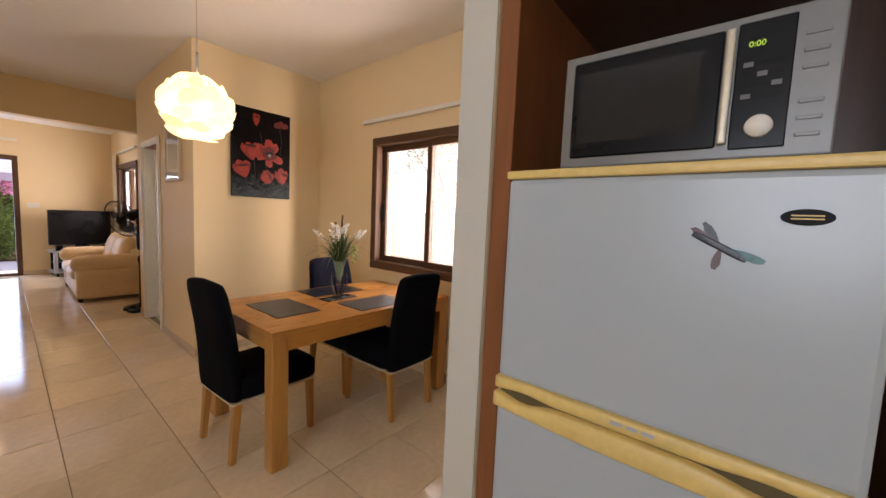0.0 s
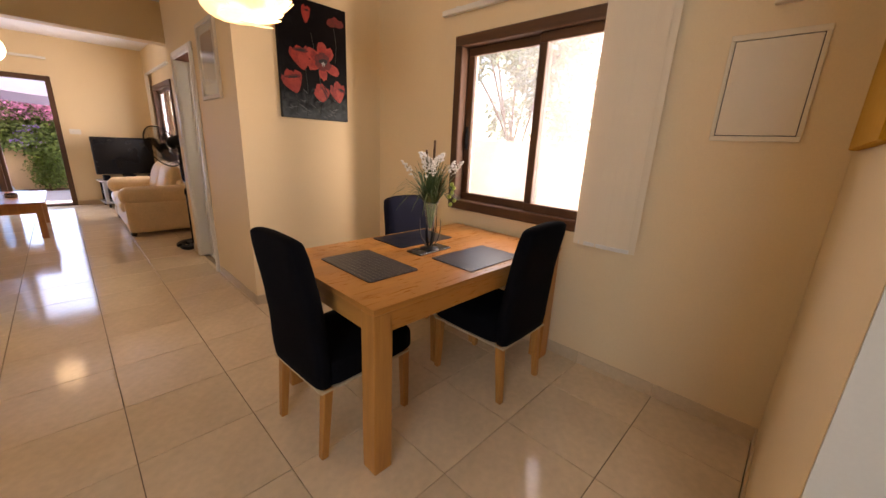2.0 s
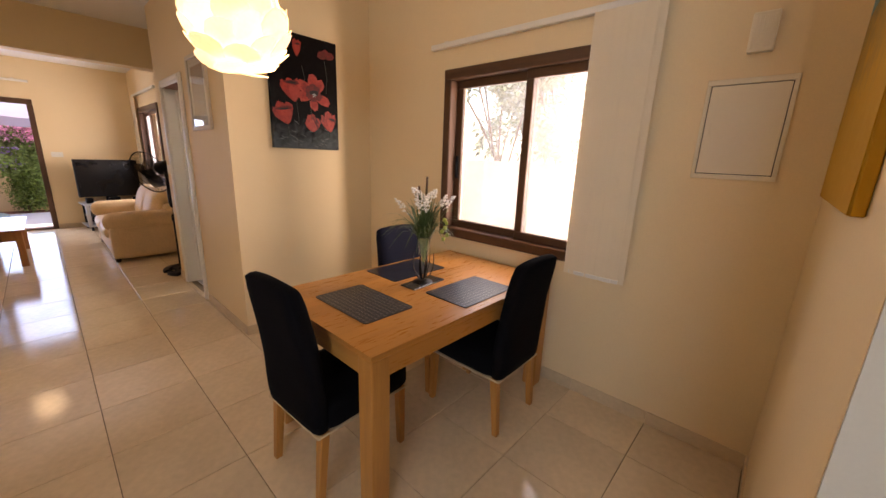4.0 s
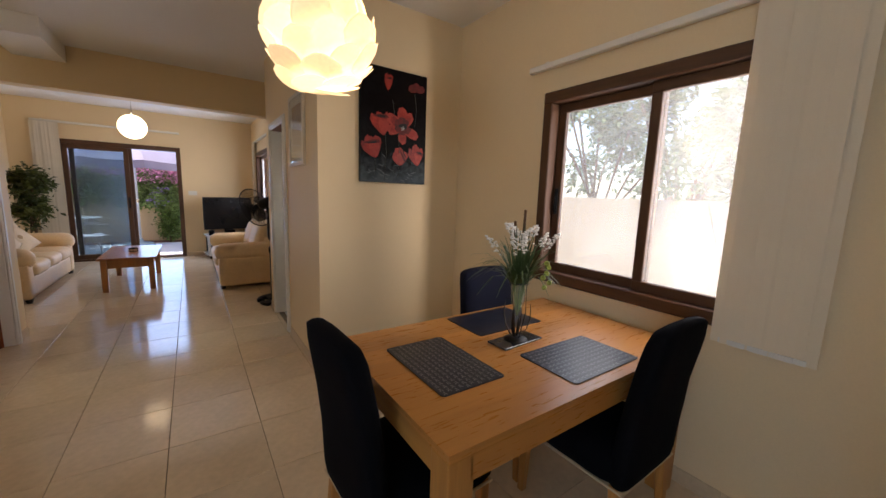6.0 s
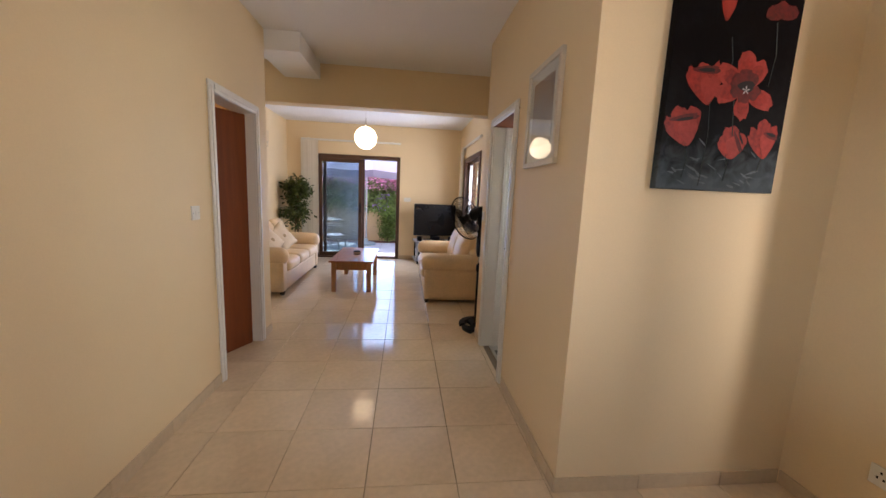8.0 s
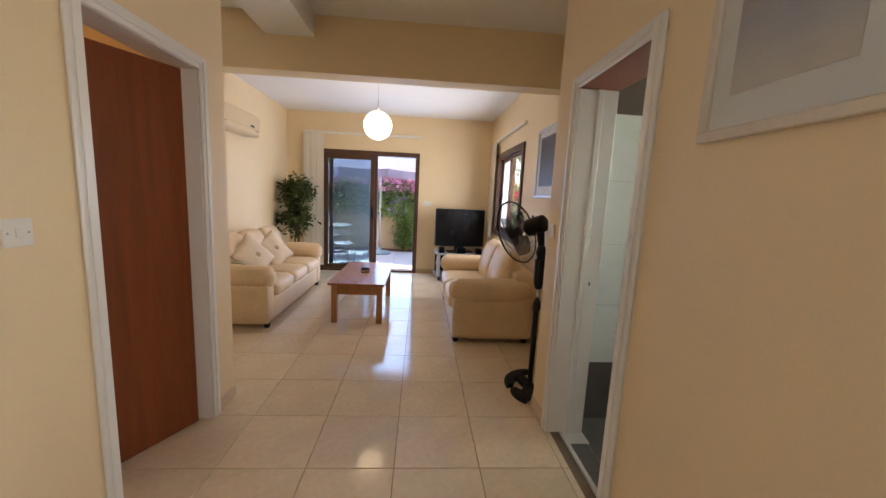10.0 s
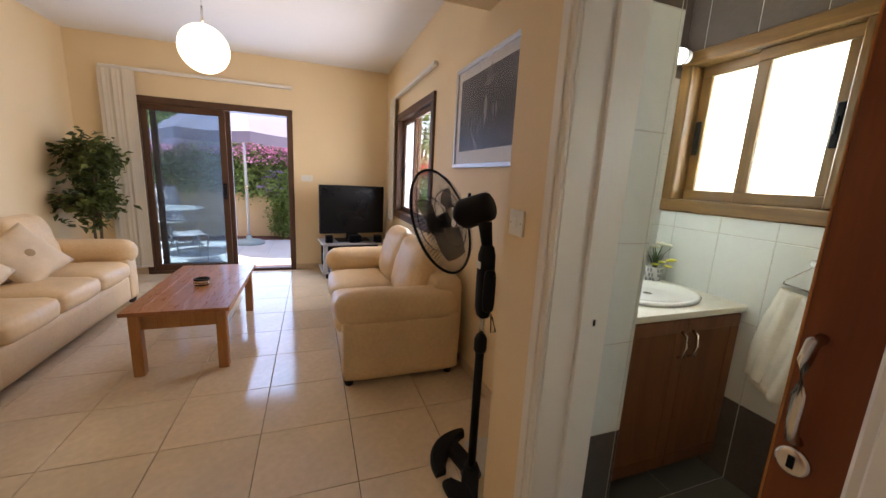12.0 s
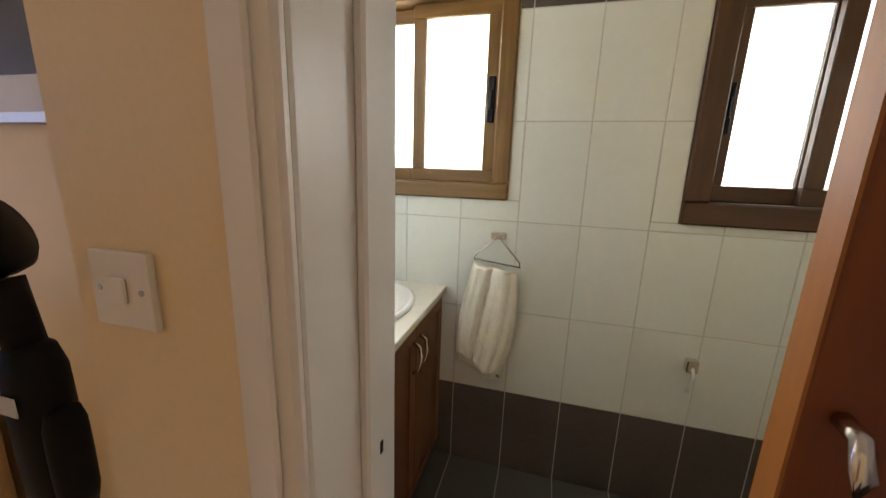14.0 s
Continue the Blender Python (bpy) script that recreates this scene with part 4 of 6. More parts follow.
GOLDFIELD = painted("ochre_field_paint", (0.52, 0.27, 0.03), (0.56, 0.31, 0.045), (0.16, 0.17, 0.10), 0.0, 0.75, 16)
yc = thing("field_canvas", "thick ochre yellow field painting on canvas on the divider wall", "painting", (3.16, 1.43, 1.37))
part("canvas", box(-0.024, -0.001, -0.40, 0.40, 0, 0.85, 0.003), GOLDFIELD, yc, "ochre painted canvas edge")
part("paint", box(-0.027, -0.0245, -0.398, 0.398, 0.002, 0.56), GOLDFIELD, yc, "rough ochre paint")
SKYP = painted("blue_sky_paint", (0.10, 0.20, 0.18), (0.25, 0.42, 0.50), (0.42, 0.60, 0.70), 0.56, 0.8, 10)
part("sky_paint", box(-0.027, -0.0245, -0.398, 0.398, 0.56, 0.848), SKYP, yc, "blue sky paint")
WAVE = painted("teal_wave_paint", (0.30, 0.46, 0.45), (0.62, 0.70, 0.68), (0.45, 0.58, 0.58), 0.0, 0.5, 4)
wc = thing("wave_canvas", "pale teal sea wave canvas on the living room wall", "painting", (-3.24, LS, 1.69))
part("canvas", box(-0.40, 0.40, 0.001, 0.03, 0, 0.54, 0.003), WAVE, wc)


# ---- plates, panels, blinds ----
def wall_plate(name, label, cat, at, turn, w=0.086, h=0.086, rocker=True, group=""):
    p = thing(name, label, cat, at, turn, group)
    part("plate", box(-w / 2, w / 2, -0.009, 0, -h / 2, h / 2, 0.003, 2), PLASTIC, p)
    if rocker:
        part("rocker", box(-0.011, 0.011, -0.013, -0.009, -0.015, 0.015, 0.002), PLASTIC, p)
        for x in (-0.03, 0.03):
            part("screw", tube((x, -0.0098, 0), (x, -0.0085, 0), 0.0035, n=10), SILVER, p)
    return p


wall_plate("light_switch", "square white plastic light switch beside the bathroom door", "switch", (-1.868, RY, 1.227), 0)
wall_plate("light_switch", "square white plastic light switch on the hall wall", "switch", (-0.80, SY, 1.24), 180)
wall_plate("light_switch", "wide white plastic double switch beside the patio door", "switch", (WX, 0.21, 1.27), 90, 0.146)
so = wall_plate("wall_socket", "white plastic double wall socket above the skirting", "socket", (0.49, NY, 0.345), 0, 0.146, 0.086, False)
for x in (-0.035, 0.035):
    for dx, dz in ((0, 0.018), (-0.011, -0.006), (0.011, -0.006)):
        part("socket_slot", box(x + dx - 0.0035, x + dx + 0.0035, -0.0096, -0.0085, dz - 0.005, dz + 0.005), BLACKP, so)
PANELP = mat("cream_white_panel", (0.80, 0.70, 0.53), 0.45, var=0.02, scale=4, bump=0.02)
pn = thing("fuse_box", "cream painted metal fuse box cover on the wall", "fuse box", (2.845, NY, 1.405))
for l, r, z0, z1 in ((-0.157, 0.157, 0, 0.022), (-0.157, 0.157, 0.413, 0.437), (-0.157, -0.141, 0.022, 0.413), (0.141, 0.157, 0.022, 0.413)):
    part("surround", box(l, r, -0.012, 0, z0, z1, 0.002), PANELP, pn)
part("door", box(-0.138, 0.138, -0.010, -0.002, 0.025, 0.410, 0.002), PANELP, pn)
part("recess", box(-0.141, 0.141, -0.002, -0.0005, 0.022, 0.413), BLACKP, pn)
part("latch", box(-0.125, -0.115, -0.013, -0.010, 0.20, 0.25, 0.001), PANELP, pn)
vt = thing("door_chime", "small white plastic slatted wall box", "door chime", (2.849, NY, 1.937))
part("body", box(-0.044, 0.044, -0.035, 0, 0, 0.155, 0.006, 2), PANELP, vt)
for k in range(6):
    part("slat", box(-0.036 + 0.0128 * k, -0.030 + 0.0128 * k, -0.038, -0.034, 0.016, 0.139, 0.001), PANELP, vt)

def sheer(m, share):
    """Lets light through a cloth."""
    nt = m.node_tree
    bs = nt.nodes["Principled BSDF"]
    tr, ms = nt.nodes.new("ShaderNodeBsdfTranslucent"), nt.nodes.new("ShaderNodeMixShader")
    ms.inputs[0].default_value = share
    nt.links.new(bs.inputs["Base Color"].links[0].from_socket, tr.inputs["Color"])
    nt.links.new(bs.outputs[0], ms.inputs[1])
    nt.links.new(tr.outputs[0], ms.inputs[2])
    nt.links.new(ms.outputs[0], nt.nodes["Material Output"].inputs["Surface"])
    return m


BLIND = mat("white_blind_fabric", (0.85, 0.73, 0.54), 0.85, var=0.03, scale=8, fine=260, bump=0.25, sub=0.0)
DRAPE = mat("white_blind_sheer", (0.86, 0.79, 0.66), 0.85, var=0.03, scale=8, fine=260, bump=0.25)

sheer(BLIND, 0.10)
sheer(DRAPE, 0.25)


def vertical_blind(name, label, at, turn, length, slats, width, drop, step, fabric, offset=0.0):
    """A head rail along x with vertical slats drawn together at one end."""
    v = thing(name, label, "blind", at, turn)
    part("head_rail", box(0, length, -0.045, -0.008, -0.018, 0.018, 0.004), PLASTIC, v)
    for k in range(2):
        part("bracket", box(0.12 + (length - 0.3) * k, 0.15 + (length - 0.3) * k, -0.03, 0, 0.0, 0.03, 0.002), PLASTIC, v)
    for k in range(slats):
        a = radians(6 + 3 * math.sin(k * 2.1))
        b = bmesh.new()
        cols = []
        for i in range(5):
            u = (i / 4 - 0.5) * width
            bow = 0.006 * (1 - (2 * i / 4 - 1) ** 2)
            cols.append([b.verts.new((u * math.cos(a) - bow * math.sin(a), u * math.sin(a) * 0.55 + bow, z)) for z in (-drop, -drop * 0.5, -0.018)])
        for p, q in zip(cols, cols[1:]):
            for i in range(2):
                b.faces.new((p[i], q[i], q[i + 1], p[i + 1]))
        b.normal_update()
        bmesh.ops.solidify(b, geom=b.faces[:], thickness=0.0012)
        s = part("slat", b, fabric, v)
        s.location = (offset + step * k, -0.05 - 0.005 * (k % 2), 0)
        w = part("weight", box(-0.03, 0.03, -0.004, 0.004, 0, 0.022, 0.001), PLASTIC, s)
        w.location = (0, 0, -drop)
    return v


vertical_blind("vertical_blind", "cream fabric vertical blind drawn aside at the dining window", (0.905, NY, 2.245), 0, 1.59, 7, 0.12, 1.45, 0.038, BLIND, 1.285)
vertical_blind("vertical_blind", "white fabric vertical blind drawn aside at the patio door", (WX, -1.93, 2.40), 90, 1.98, 6, 0.115, 2.30, 0.045, DRAPE, 0.05)
vertical_blind("vertical_blind", "white fabric vertical blind drawn aside at the living room window", (-5.76, LN, 2.31), 0, 1.80, 6, 0.115, 1.52, 0.04, DRAPE, 0.05)


# ---- living room ----
def sofa(name, label, length, seats, at, turn, depth=0.84):
    """A leather sofa facing +y; its origin is the middle of its back at floor level."""
    s = thing(name, label, "sofa", at, turn, "cream leather sofas")
    L, aw = length / 2, 0.21
    fr = depth - 0.05
    part("base", soft(-L + 0.03, L - 0.03, 0.03, fr, 0.045, 0.30, 0.03, 0.004, 8, 0.004, 3), LEATHER, s, smooth=True)
    part("back", soft(-L + 0.06, L - 0.06, 0.0, 0.24, 0.08, 0.70, 0.06, 0.01, 8, 0.004, 4), LEATHER, s, smooth=True)
    for sx in (-1, 1):
        a = soft(sx * (L - aw / 2) - aw / 2 + 0.015, sx * (L - aw / 2) + aw / 2 - 0.012, 0.04, fr + 0.01, 0.045, 0.47, 0.035, 0.004, 8, 0.003, 5)
        part("arm", a, LEATHER, s, smooth=True)
        roll = soft(sx * (L - aw / 2) - aw / 2, sx * (L - aw / 2) + aw / 2 + sx * 0.0, 0.05, depth, 0.40, 0.635, 0.105, 0.006, 12, 0.003, 6)
        part("arm_roll", roll, LEATHER, s, "padded rolled arm top", True)
        for y in (0.09, fr - 0.03):
            part("foot", place(lathe([(0.026, 0), (0.033, 0.04), (0.033, 0.055)], 14), pose(sx * (L - 0.09), y, 0)), DARKFOOT, s, "dark round foot")
    w = (length - 2 * aw) / seats
    for k in range(seats):
        x0 = -L + aw + k * w
        part("seat_cushion", soft(x0 + 0.004, x0 + w - 0.004, 0.20, depth - 0.015, 0.285, 0.445, 0.055, 0.022, 10, 0.007, 7 + k), LEATHER, s, smooth=True)
        bc = soft(x0 + 0.004, x0 + w - 0.004, -0.09, 0.09, 0.0, 0.46, 0.085, 0.03, 11, 0.013, 11 + k)
        place(bc, pose(0, 0.31, 0.425, 15, 0, 0))
        part("back_cushion", bc, LEATHER, s, "plump creased back cushion", True)
    return s


sofa("leather_sofa", "long three seat cream leather sofa along the wall", 1.97, 3, (-4.20, LS + 0.02, 0), 0, 0.85)
sofa("leather_loveseat", "two seat cream leather sofa under the window", 1.63, 2, (-3.785, LN - 0.04, 0), 180, 0.86)


STITCH = mat("brown_stitch", (0.42, 0.29, 0.16), 0.9, bump=0.3)


def cushion(label, at, rx, ry, rz):
    """A square scatter cushion with pinched corners and a stitched motif."""
    t = thing("scatter_cushion", label, "cushion", at, 0, "scatter cushions")
    t.matrix_basis = pose(*at, 0, 0, rz) @ pose(0, 0, 0, rx) @ pose(0, 0, 0, 0, 0, ry)
    b = bmesh.new()
    n, hs = 14, 0.21
    for side in (1, -1):
        g = [[None] * (n + 1) for _ in range(n + 1)]
        for i in range(n + 1):
            for j in range(n + 1):
                u, v = 2 * i / n - 1, 2 * j / n - 1
                pin = 1 - 0.10 * (abs(u) * abs(v)) ** 0 * (1 - abs(u * v)) * (max(abs(u), abs(v)) ** 3)
                z = 0.075 * max(0.0, (1 - u * u) * (1 - v * v)) ** 0.45
                w = 0.006 * noise.noise(Vector((u * 3 + side, v * 3, rx)))
                g[i][j] = b.verts.new((u * hs * pin, v * hs * pin, side * (z + w * (z > 0.01))))
        for i in range(n):
            for j in range(n):
                q = (g[i][j], g[i + 1][j], g[i + 1][j + 1], g[i][j + 1])
                b.faces.new(q if side > 0 else q[::-1])
    bmesh.ops.remove_doubles(b, verts=b.verts, dist=1e-4)
    part("cover", b, CUSHION, t, smooth=True)
    part("motif", place(lathe([(0.03, 0.0), (0.03, 0.002), (0.0, 0.004)], 16), pose(0, 0, 0.074)), STITCH, t, "small brown stitched motif")


cushion("pale square cushion with a stitched motif on the sofa", (-3.72, -1.73, 0.65), -62, 38, -22)
cushion("pale square cushion leaning on the sofa back", (-4.35, -1.76, 0.63), -58, 28, -30)
solid("remote_control", box(-0.08, 0.08, -0.022, 0.022, 0, 0.014, 0.004), mat("beige_plastic", (0.50, 0.42, 0.28), 0.4), "small beige remote control on the sofa arm", "remote", (-3.37, -1.72, 0.637), 70)

ct = thing("coffee_table", "low rectangular red pine coffee table", "table", (-4.065, -0.56, 0))
for k in range(6):
    part("top_plank", box(-0.625, 0.625, -0.30 + 0.1 * k + 0.0002, -0.30 + 0.1 * (k + 1) - 0.0002, 0.425, 0.45, 0.0006), PINE, ct)
for sy in (-1, 1):
    part("side_apron", box(-0.53, 0.53, sy * 0.235 - 0.01, sy * 0.235 + 0.01, 0.31, 0.4245, 0.002), PINE, ct)
    part("end_apron", box(sy * 0.545 - 0.01, sy * 0.545 + 0.01, -0.225, 0.225, 0.31, 0.4245, 0.002), PINEZ, ct)
    for sx in (-1, 1):
        part("leg", box(sx * 0.555 - 0.031, sx * 0.555 + 0.031, sy * 0.24 - 0.031, sy * 0.24 + 0.031, 0, 0.4245, 0.004), PINEZ, ct)
at_ = thing("ashtray", "round dark ashtray with a silver mosaic rim on the coffee table", "ashtray", (-4.02, -0.55, 0.451))
part("bowl", lathe([(0.05, 0), (0.055, 0.004), (0.055, 0.05), (0.045, 0.052), (0.042, 0.012), (0.0, 0.01)], 28), BLACKP, at_, smooth=True)
b = bmesh.new()
for k in range(24):
    a = 2 * math.pi * k / 24
    for r in range(2):
        place_ = Matrix.Rotation(a, 4, "Z") @ Matrix.Translation((0.056, 0, 0.017 + 0.017 * r))
        c = bmesh.ops.create_cube(b, size=1)
        bmesh.ops.transform(b, matrix=place_ @ Matrix.Diagonal((0.003, 0.011, 0.013, 1)), verts=c["verts"])
part("mosaic", b, CHROME, at_, "silver mosaic band")

# television on a stand in the corner
ts = thing("tv_stand", "silver and black glass television stand in the corner", "tv stand", (-5.86, 0.80, 0), 6)
part("top", box(-0.24, 0.24, -0.44, 0.44, 0.44, 0.47, 0.006), SILVER, ts, "silver top")
part("shelf", box(-0.22, 0.22, -0.40, 0.40, 0.24, 0.255, 0.002), SCREEN, ts, "black glass shelf")
part("bottom", box(-0.24, 0.24, -0.44, 0.44, 0.07, 0.10, 0.006), SILVER, ts, "silver bottom board")
part("back_panel", box(-0.21, -0.195, -0.40, 0.40, 0.10, 0.44), BLACKP, ts)
for sy in (-1, 1):
    part("post", box(0.15, 0.225, sy * 0.40 - 0.025, sy * 0.40 + 0.025, 0.10, 0.44, 0.004), SILVER, ts)
    for sx in (-1, 1):
        part("castor", place(tube((0, -0.012, 0.03), (0, 0.012, 0.03), 0.03, n=14), pose(sx * 0.18, sy * 0.38, 0)), BLACKP, ts)
        part("castor_fork", box(sx * 0.18 - 0.008, sx * 0.18 + 0.008, sy * 0.38 - 0.015, sy * 0.38 + 0.015, 0.055, 0.07), BLACKP, ts)
part("video_player", box(-0.12, 0.19, -0.22, 0.22, 0.256, 0.32, 0.003), BLACKP, ts)
tv = thing("television", "black flat screen television switched off", "television", (-5.87, 0.785, 0.47), 8)
part("bezel", box(-0.05, 0.02, -0.43, 0.43, 0.095, 0.735, 0.008), BLACKP, tv)
part("screen", box(0.0195, 0.0225, -0.40, 0.40, 0.17, 0.705), SCREEN, tv, "dark glossy screen")
part("neck", box(-0.03, 0.0, -0.08, 0.08, 0.01, 0.10), BLACKP, tv)
part("foot", box(-0.11, 0.12, -0.22, 0.22, 0.0, 0.015, 0.004), BLACKP, tv)
for y in (-0.33, 0.0, 0.30):
    sp = thing("small_speaker", "small black cube speaker before the television", "speaker", (-5.69 - 0.02 * (y == 0), 0.80 + y, 0.47), 5, "speakers on the tv stand")
    wd = 0.075 if y == 0 else 0.045
    part("body", box(-0.05, 0.05, -wd, wd, 0, 0.095, 0.004), BLACKP, sp)
    part("grille", box(0.05, 0.053, -wd + 0.008, wd - 0.008, 0.01, 0.085, 0.001), VELVET, sp)

# pedestal fan
fn = thing("pedestal_fan", "black pedestal fan with a wire cage and crescent feet", "fan", (-2.15, 0.958, 0))
for cx, cy, ro, a0, a1 in ((-0.06, 0.05, 0.222, 176, 282), (0.055, 0.03, 0.185, 262, 322)):
    b = bmesh.new()
    rings = []
    for i in range(17):
        t = radians(a0 + (a1 - a0) * i / 16)
        thick = 0.095 * (0.55 + 0.45 * math.sin(math.pi * i / 16))
        rings.append([b.verts.new((cx + r * math.cos(t), cy + r * math.sin(t), z)) for r, z in ((ro, 0.0), (ro, 0.02), (ro - 0.012, 0.032), (ro - thick + 0.012, 0.038), (ro - thick, 0.026), (ro - thick, 0.0))])
    for p, q in zip(rings, rings[1:]):
        for j in range(6):
            b.faces.new((p[j], p[(j + 1) % 6], q[(j + 1) % 6], q[j]))
    b.faces.new(rings[0])
    b.faces.new(rings[-1][::-1])
    bmesh.ops.recalc_face_normals(b, faces=b.faces)
    part("foot", b, BLACKP, fn, "black crescent foot", False)
part("foot_arm", place(box(-0.21, 0.0, -0.04, 0.04, 0.0, 0.034, 0.008, 2), pose(0, 0, 0, 0, 0, 12)), BLACKP, fn)
part("foot_arm", place(box(0.0, 0.17, -0.04, 0.04, 0.0, 0.034, 0.008, 2), pose(0, 0, 0, 0, 0, -28)), BLACKP, fn)
part("foot_bridge", tube((0, 0, 0), (0, 0, 0.05), 0.05, 0.03, 18), BLACKP, fn, smooth=True)
part("lower_pole", tube((0, 0, 0.03), (0, 0, 0.66), 0.019, n=16), BLACKP, fn, smooth=True)
part("collar", lathe([(0.024, 0.62), (0.028, 0.63), (0.028, 0.68), (0.02, 0.70), (0.0, 0.70)], 16), BLACKP, fn, smooth=True)
part("upper_pole", tube((0, 0, 0.68), (0, 0, 0.86), 0.0125, n=14), CHROME, fn, "chrome inner pole", True)
part("control_box", soft(-0.038, 0.038, -0.032, 0.032, 0.78, 1.10, 0.03, 0.004, 6), BLACKP, fn, "black control box", True)
part("timer_box", soft(0.025, 0.06, -0.025, 0.025, 0.82, 1.0, 0.018, 0.002, 5), BLACKP, fn, smooth=True)
part("label_plate", box(-0.02, 0.02, -0.0375, -0.0355, 1.0, 1.03), CARD, fn, "small white label")
part("cable", wire([(0.05, 0.02, 0.80), (0.07, 0.03, 0.74), (0.03, 0.03, 0.72), (0.02, 0.03, 0.80)], 0.003, 6), BLACKP, fn)
AX = Vector((-0.69, -0.61, -0.36)).normalized()
HUB = Vector((-0.155, -0.075, 1.20 - 0.0))
RF = Matrix.Translation(HUB + AX * 0.08) @ AX.to_track_quat("Z", "Y").to_matrix().to_4x4()
part("neck", tube((0, 0, 1.08), tuple(Vector((-0.02, -0.01, 1.19))), 0.022, 0.03, 14), BLACKP, fn, smooth=True)
mo = lathe([(0.0, -0.245), (0.05, -0.243), (0.060, -0.235), (0.063, -0.22), (0.068, -0.12), (0.066, -0.105), (0.04, -0.075), (0.0, -0.05)], 22)
part("motor", place(mo, RF), BLACKP, fn, "black motor housing", True)
part("swing_knob", tube(tuple(HUB - AX * 0.05 + Vector((0, 0, 0.05))), tuple(HUB - AX * 0.05 + Vector((0, 0, 0.085))), 0.007, n=8), BLACKP, fn)
cage = part("cage", place(wire([(0.24 * math.cos(a), 0.24 * math.sin(a), 0.0) for a in np.linspace(0, 2 * math.pi, 49)[:-1]], 0.006, 8, closed=True), RF), BLACKP, fn, "black round cage rim", True)
part("cage_ring", place(wire([(0.13 * math.cos(a), 0.13 * math.sin(a), -0.043) for a in np.linspace(0, 2 * math.pi, 37)[:-1]], 0.002, 5, closed=True), RF), BLACKP, cage)
part("cage_ring", place(wire([(0.13 * math.cos(a), 0.13 * math.sin(a), 0.048) for a in np.linspace(0, 2 * math.pi, 37)[:-1]], 0.002, 5, closed=True), RF), BLACKP, cage)
b = bmesh.new()
for k in range(84):
    a = 2 * math.pi * k / 84
    for sgn in (1, -1):
        wire([(r * math.cos(a + 0.25 * (0.215 - r) * 4), r * math.sin(a + 0.25 * (0.215 - r) * 4), sgn * z) for r, z in ((0.24, 0.0), (0.215, 0.03), (0.13, 0.046), (0.05, 0.055))], 0.0010, 4, bm=b)
tagged(part("cage_mesh", place(b, RF), BLACKP, cage, "thin black wires"), kind="stuff")
part("front_cap", place(lathe([(0.055, 0.052), (0.05, 0.06), (0.0, 0.064)], 20), RF), BLACKP, cage, smooth=True)
BLADE = mat("smoky_fan_blade", (0.05, 0.045, 0.042), 0.3, var=0.1, bump=0.0, alpha=0.5)
for k in range(3):
    b = bmesh.new()
    rows = []
    for i in range(7):
        r = 0.03 + 0.155 * i / 6
        wv = 0.03 + 0.062 * math.sin(math.pi * (0.15 + 0.75 * i / 6))
        rows.append([b.verts.new((r * math.cos(s), r * math.sin(s), 0.022 * (j - 1.5) / 1.5)) for j, s in enumerate(np.linspace(-wv / r, wv / r, 4) if r > 0.06 else np.linspace(-0.5, 0.5, 4))])
    for p, q in zip(rows, rows[1:]):
        for j in range(3):
            b.faces.new((p[j], p[j + 1], q[j + 1], q[j]))
    b.normal_update()
    bmesh.ops.solidify(b, geom=b.faces[:], thickness=0.0025)
    part("blade", place(b, RF @ pose(0, 0, 0, 0, 0, 120 * k + 20)), BLADE, fn, "smoky grey fan blade", True)
part("blade_hub", place(lathe([(0.0, 0.03), (0.032, 0.025), (0.036, -0.02), (0.0, -0.02)], 18), RF), BLACKP, fn, smooth=True)

# air conditioner
ac = thing("air_conditioner", "cream wall mounted split air conditioner", "air conditioner", (-4.18, LS, 2.04))
ACP = mat("aged_cream_plastic", (0.68, 0.53, 0.32), 0.35, var=0.03, scale=4, bump=0.02)
part("body", soft(-0.50, 0.50, 0.0, 0.195, 0.0, 0.27, 0.035, 0.004, 10), ACP, ac, smooth=True)
part("lower_flap", box(-0.44, 0.36, 0.165, 0.198, 0.022, 0.065, 0.004), ACP, ac)
part("outlet_slot", box(-0.44, 0.44, 0.180, 0.1965, 0.066, 0.073), BLACKP, ac, "dark air slot")
part("front_panel", box(-0.46, 0.46, 0.196, 0.203, 0.085, 0.25, 0.003), ACP, ac)
part("display", box(-0.30, -0.20, 0.2035, 0.205, 0.10, 0.125), SCREEN, ac, "small dark display")


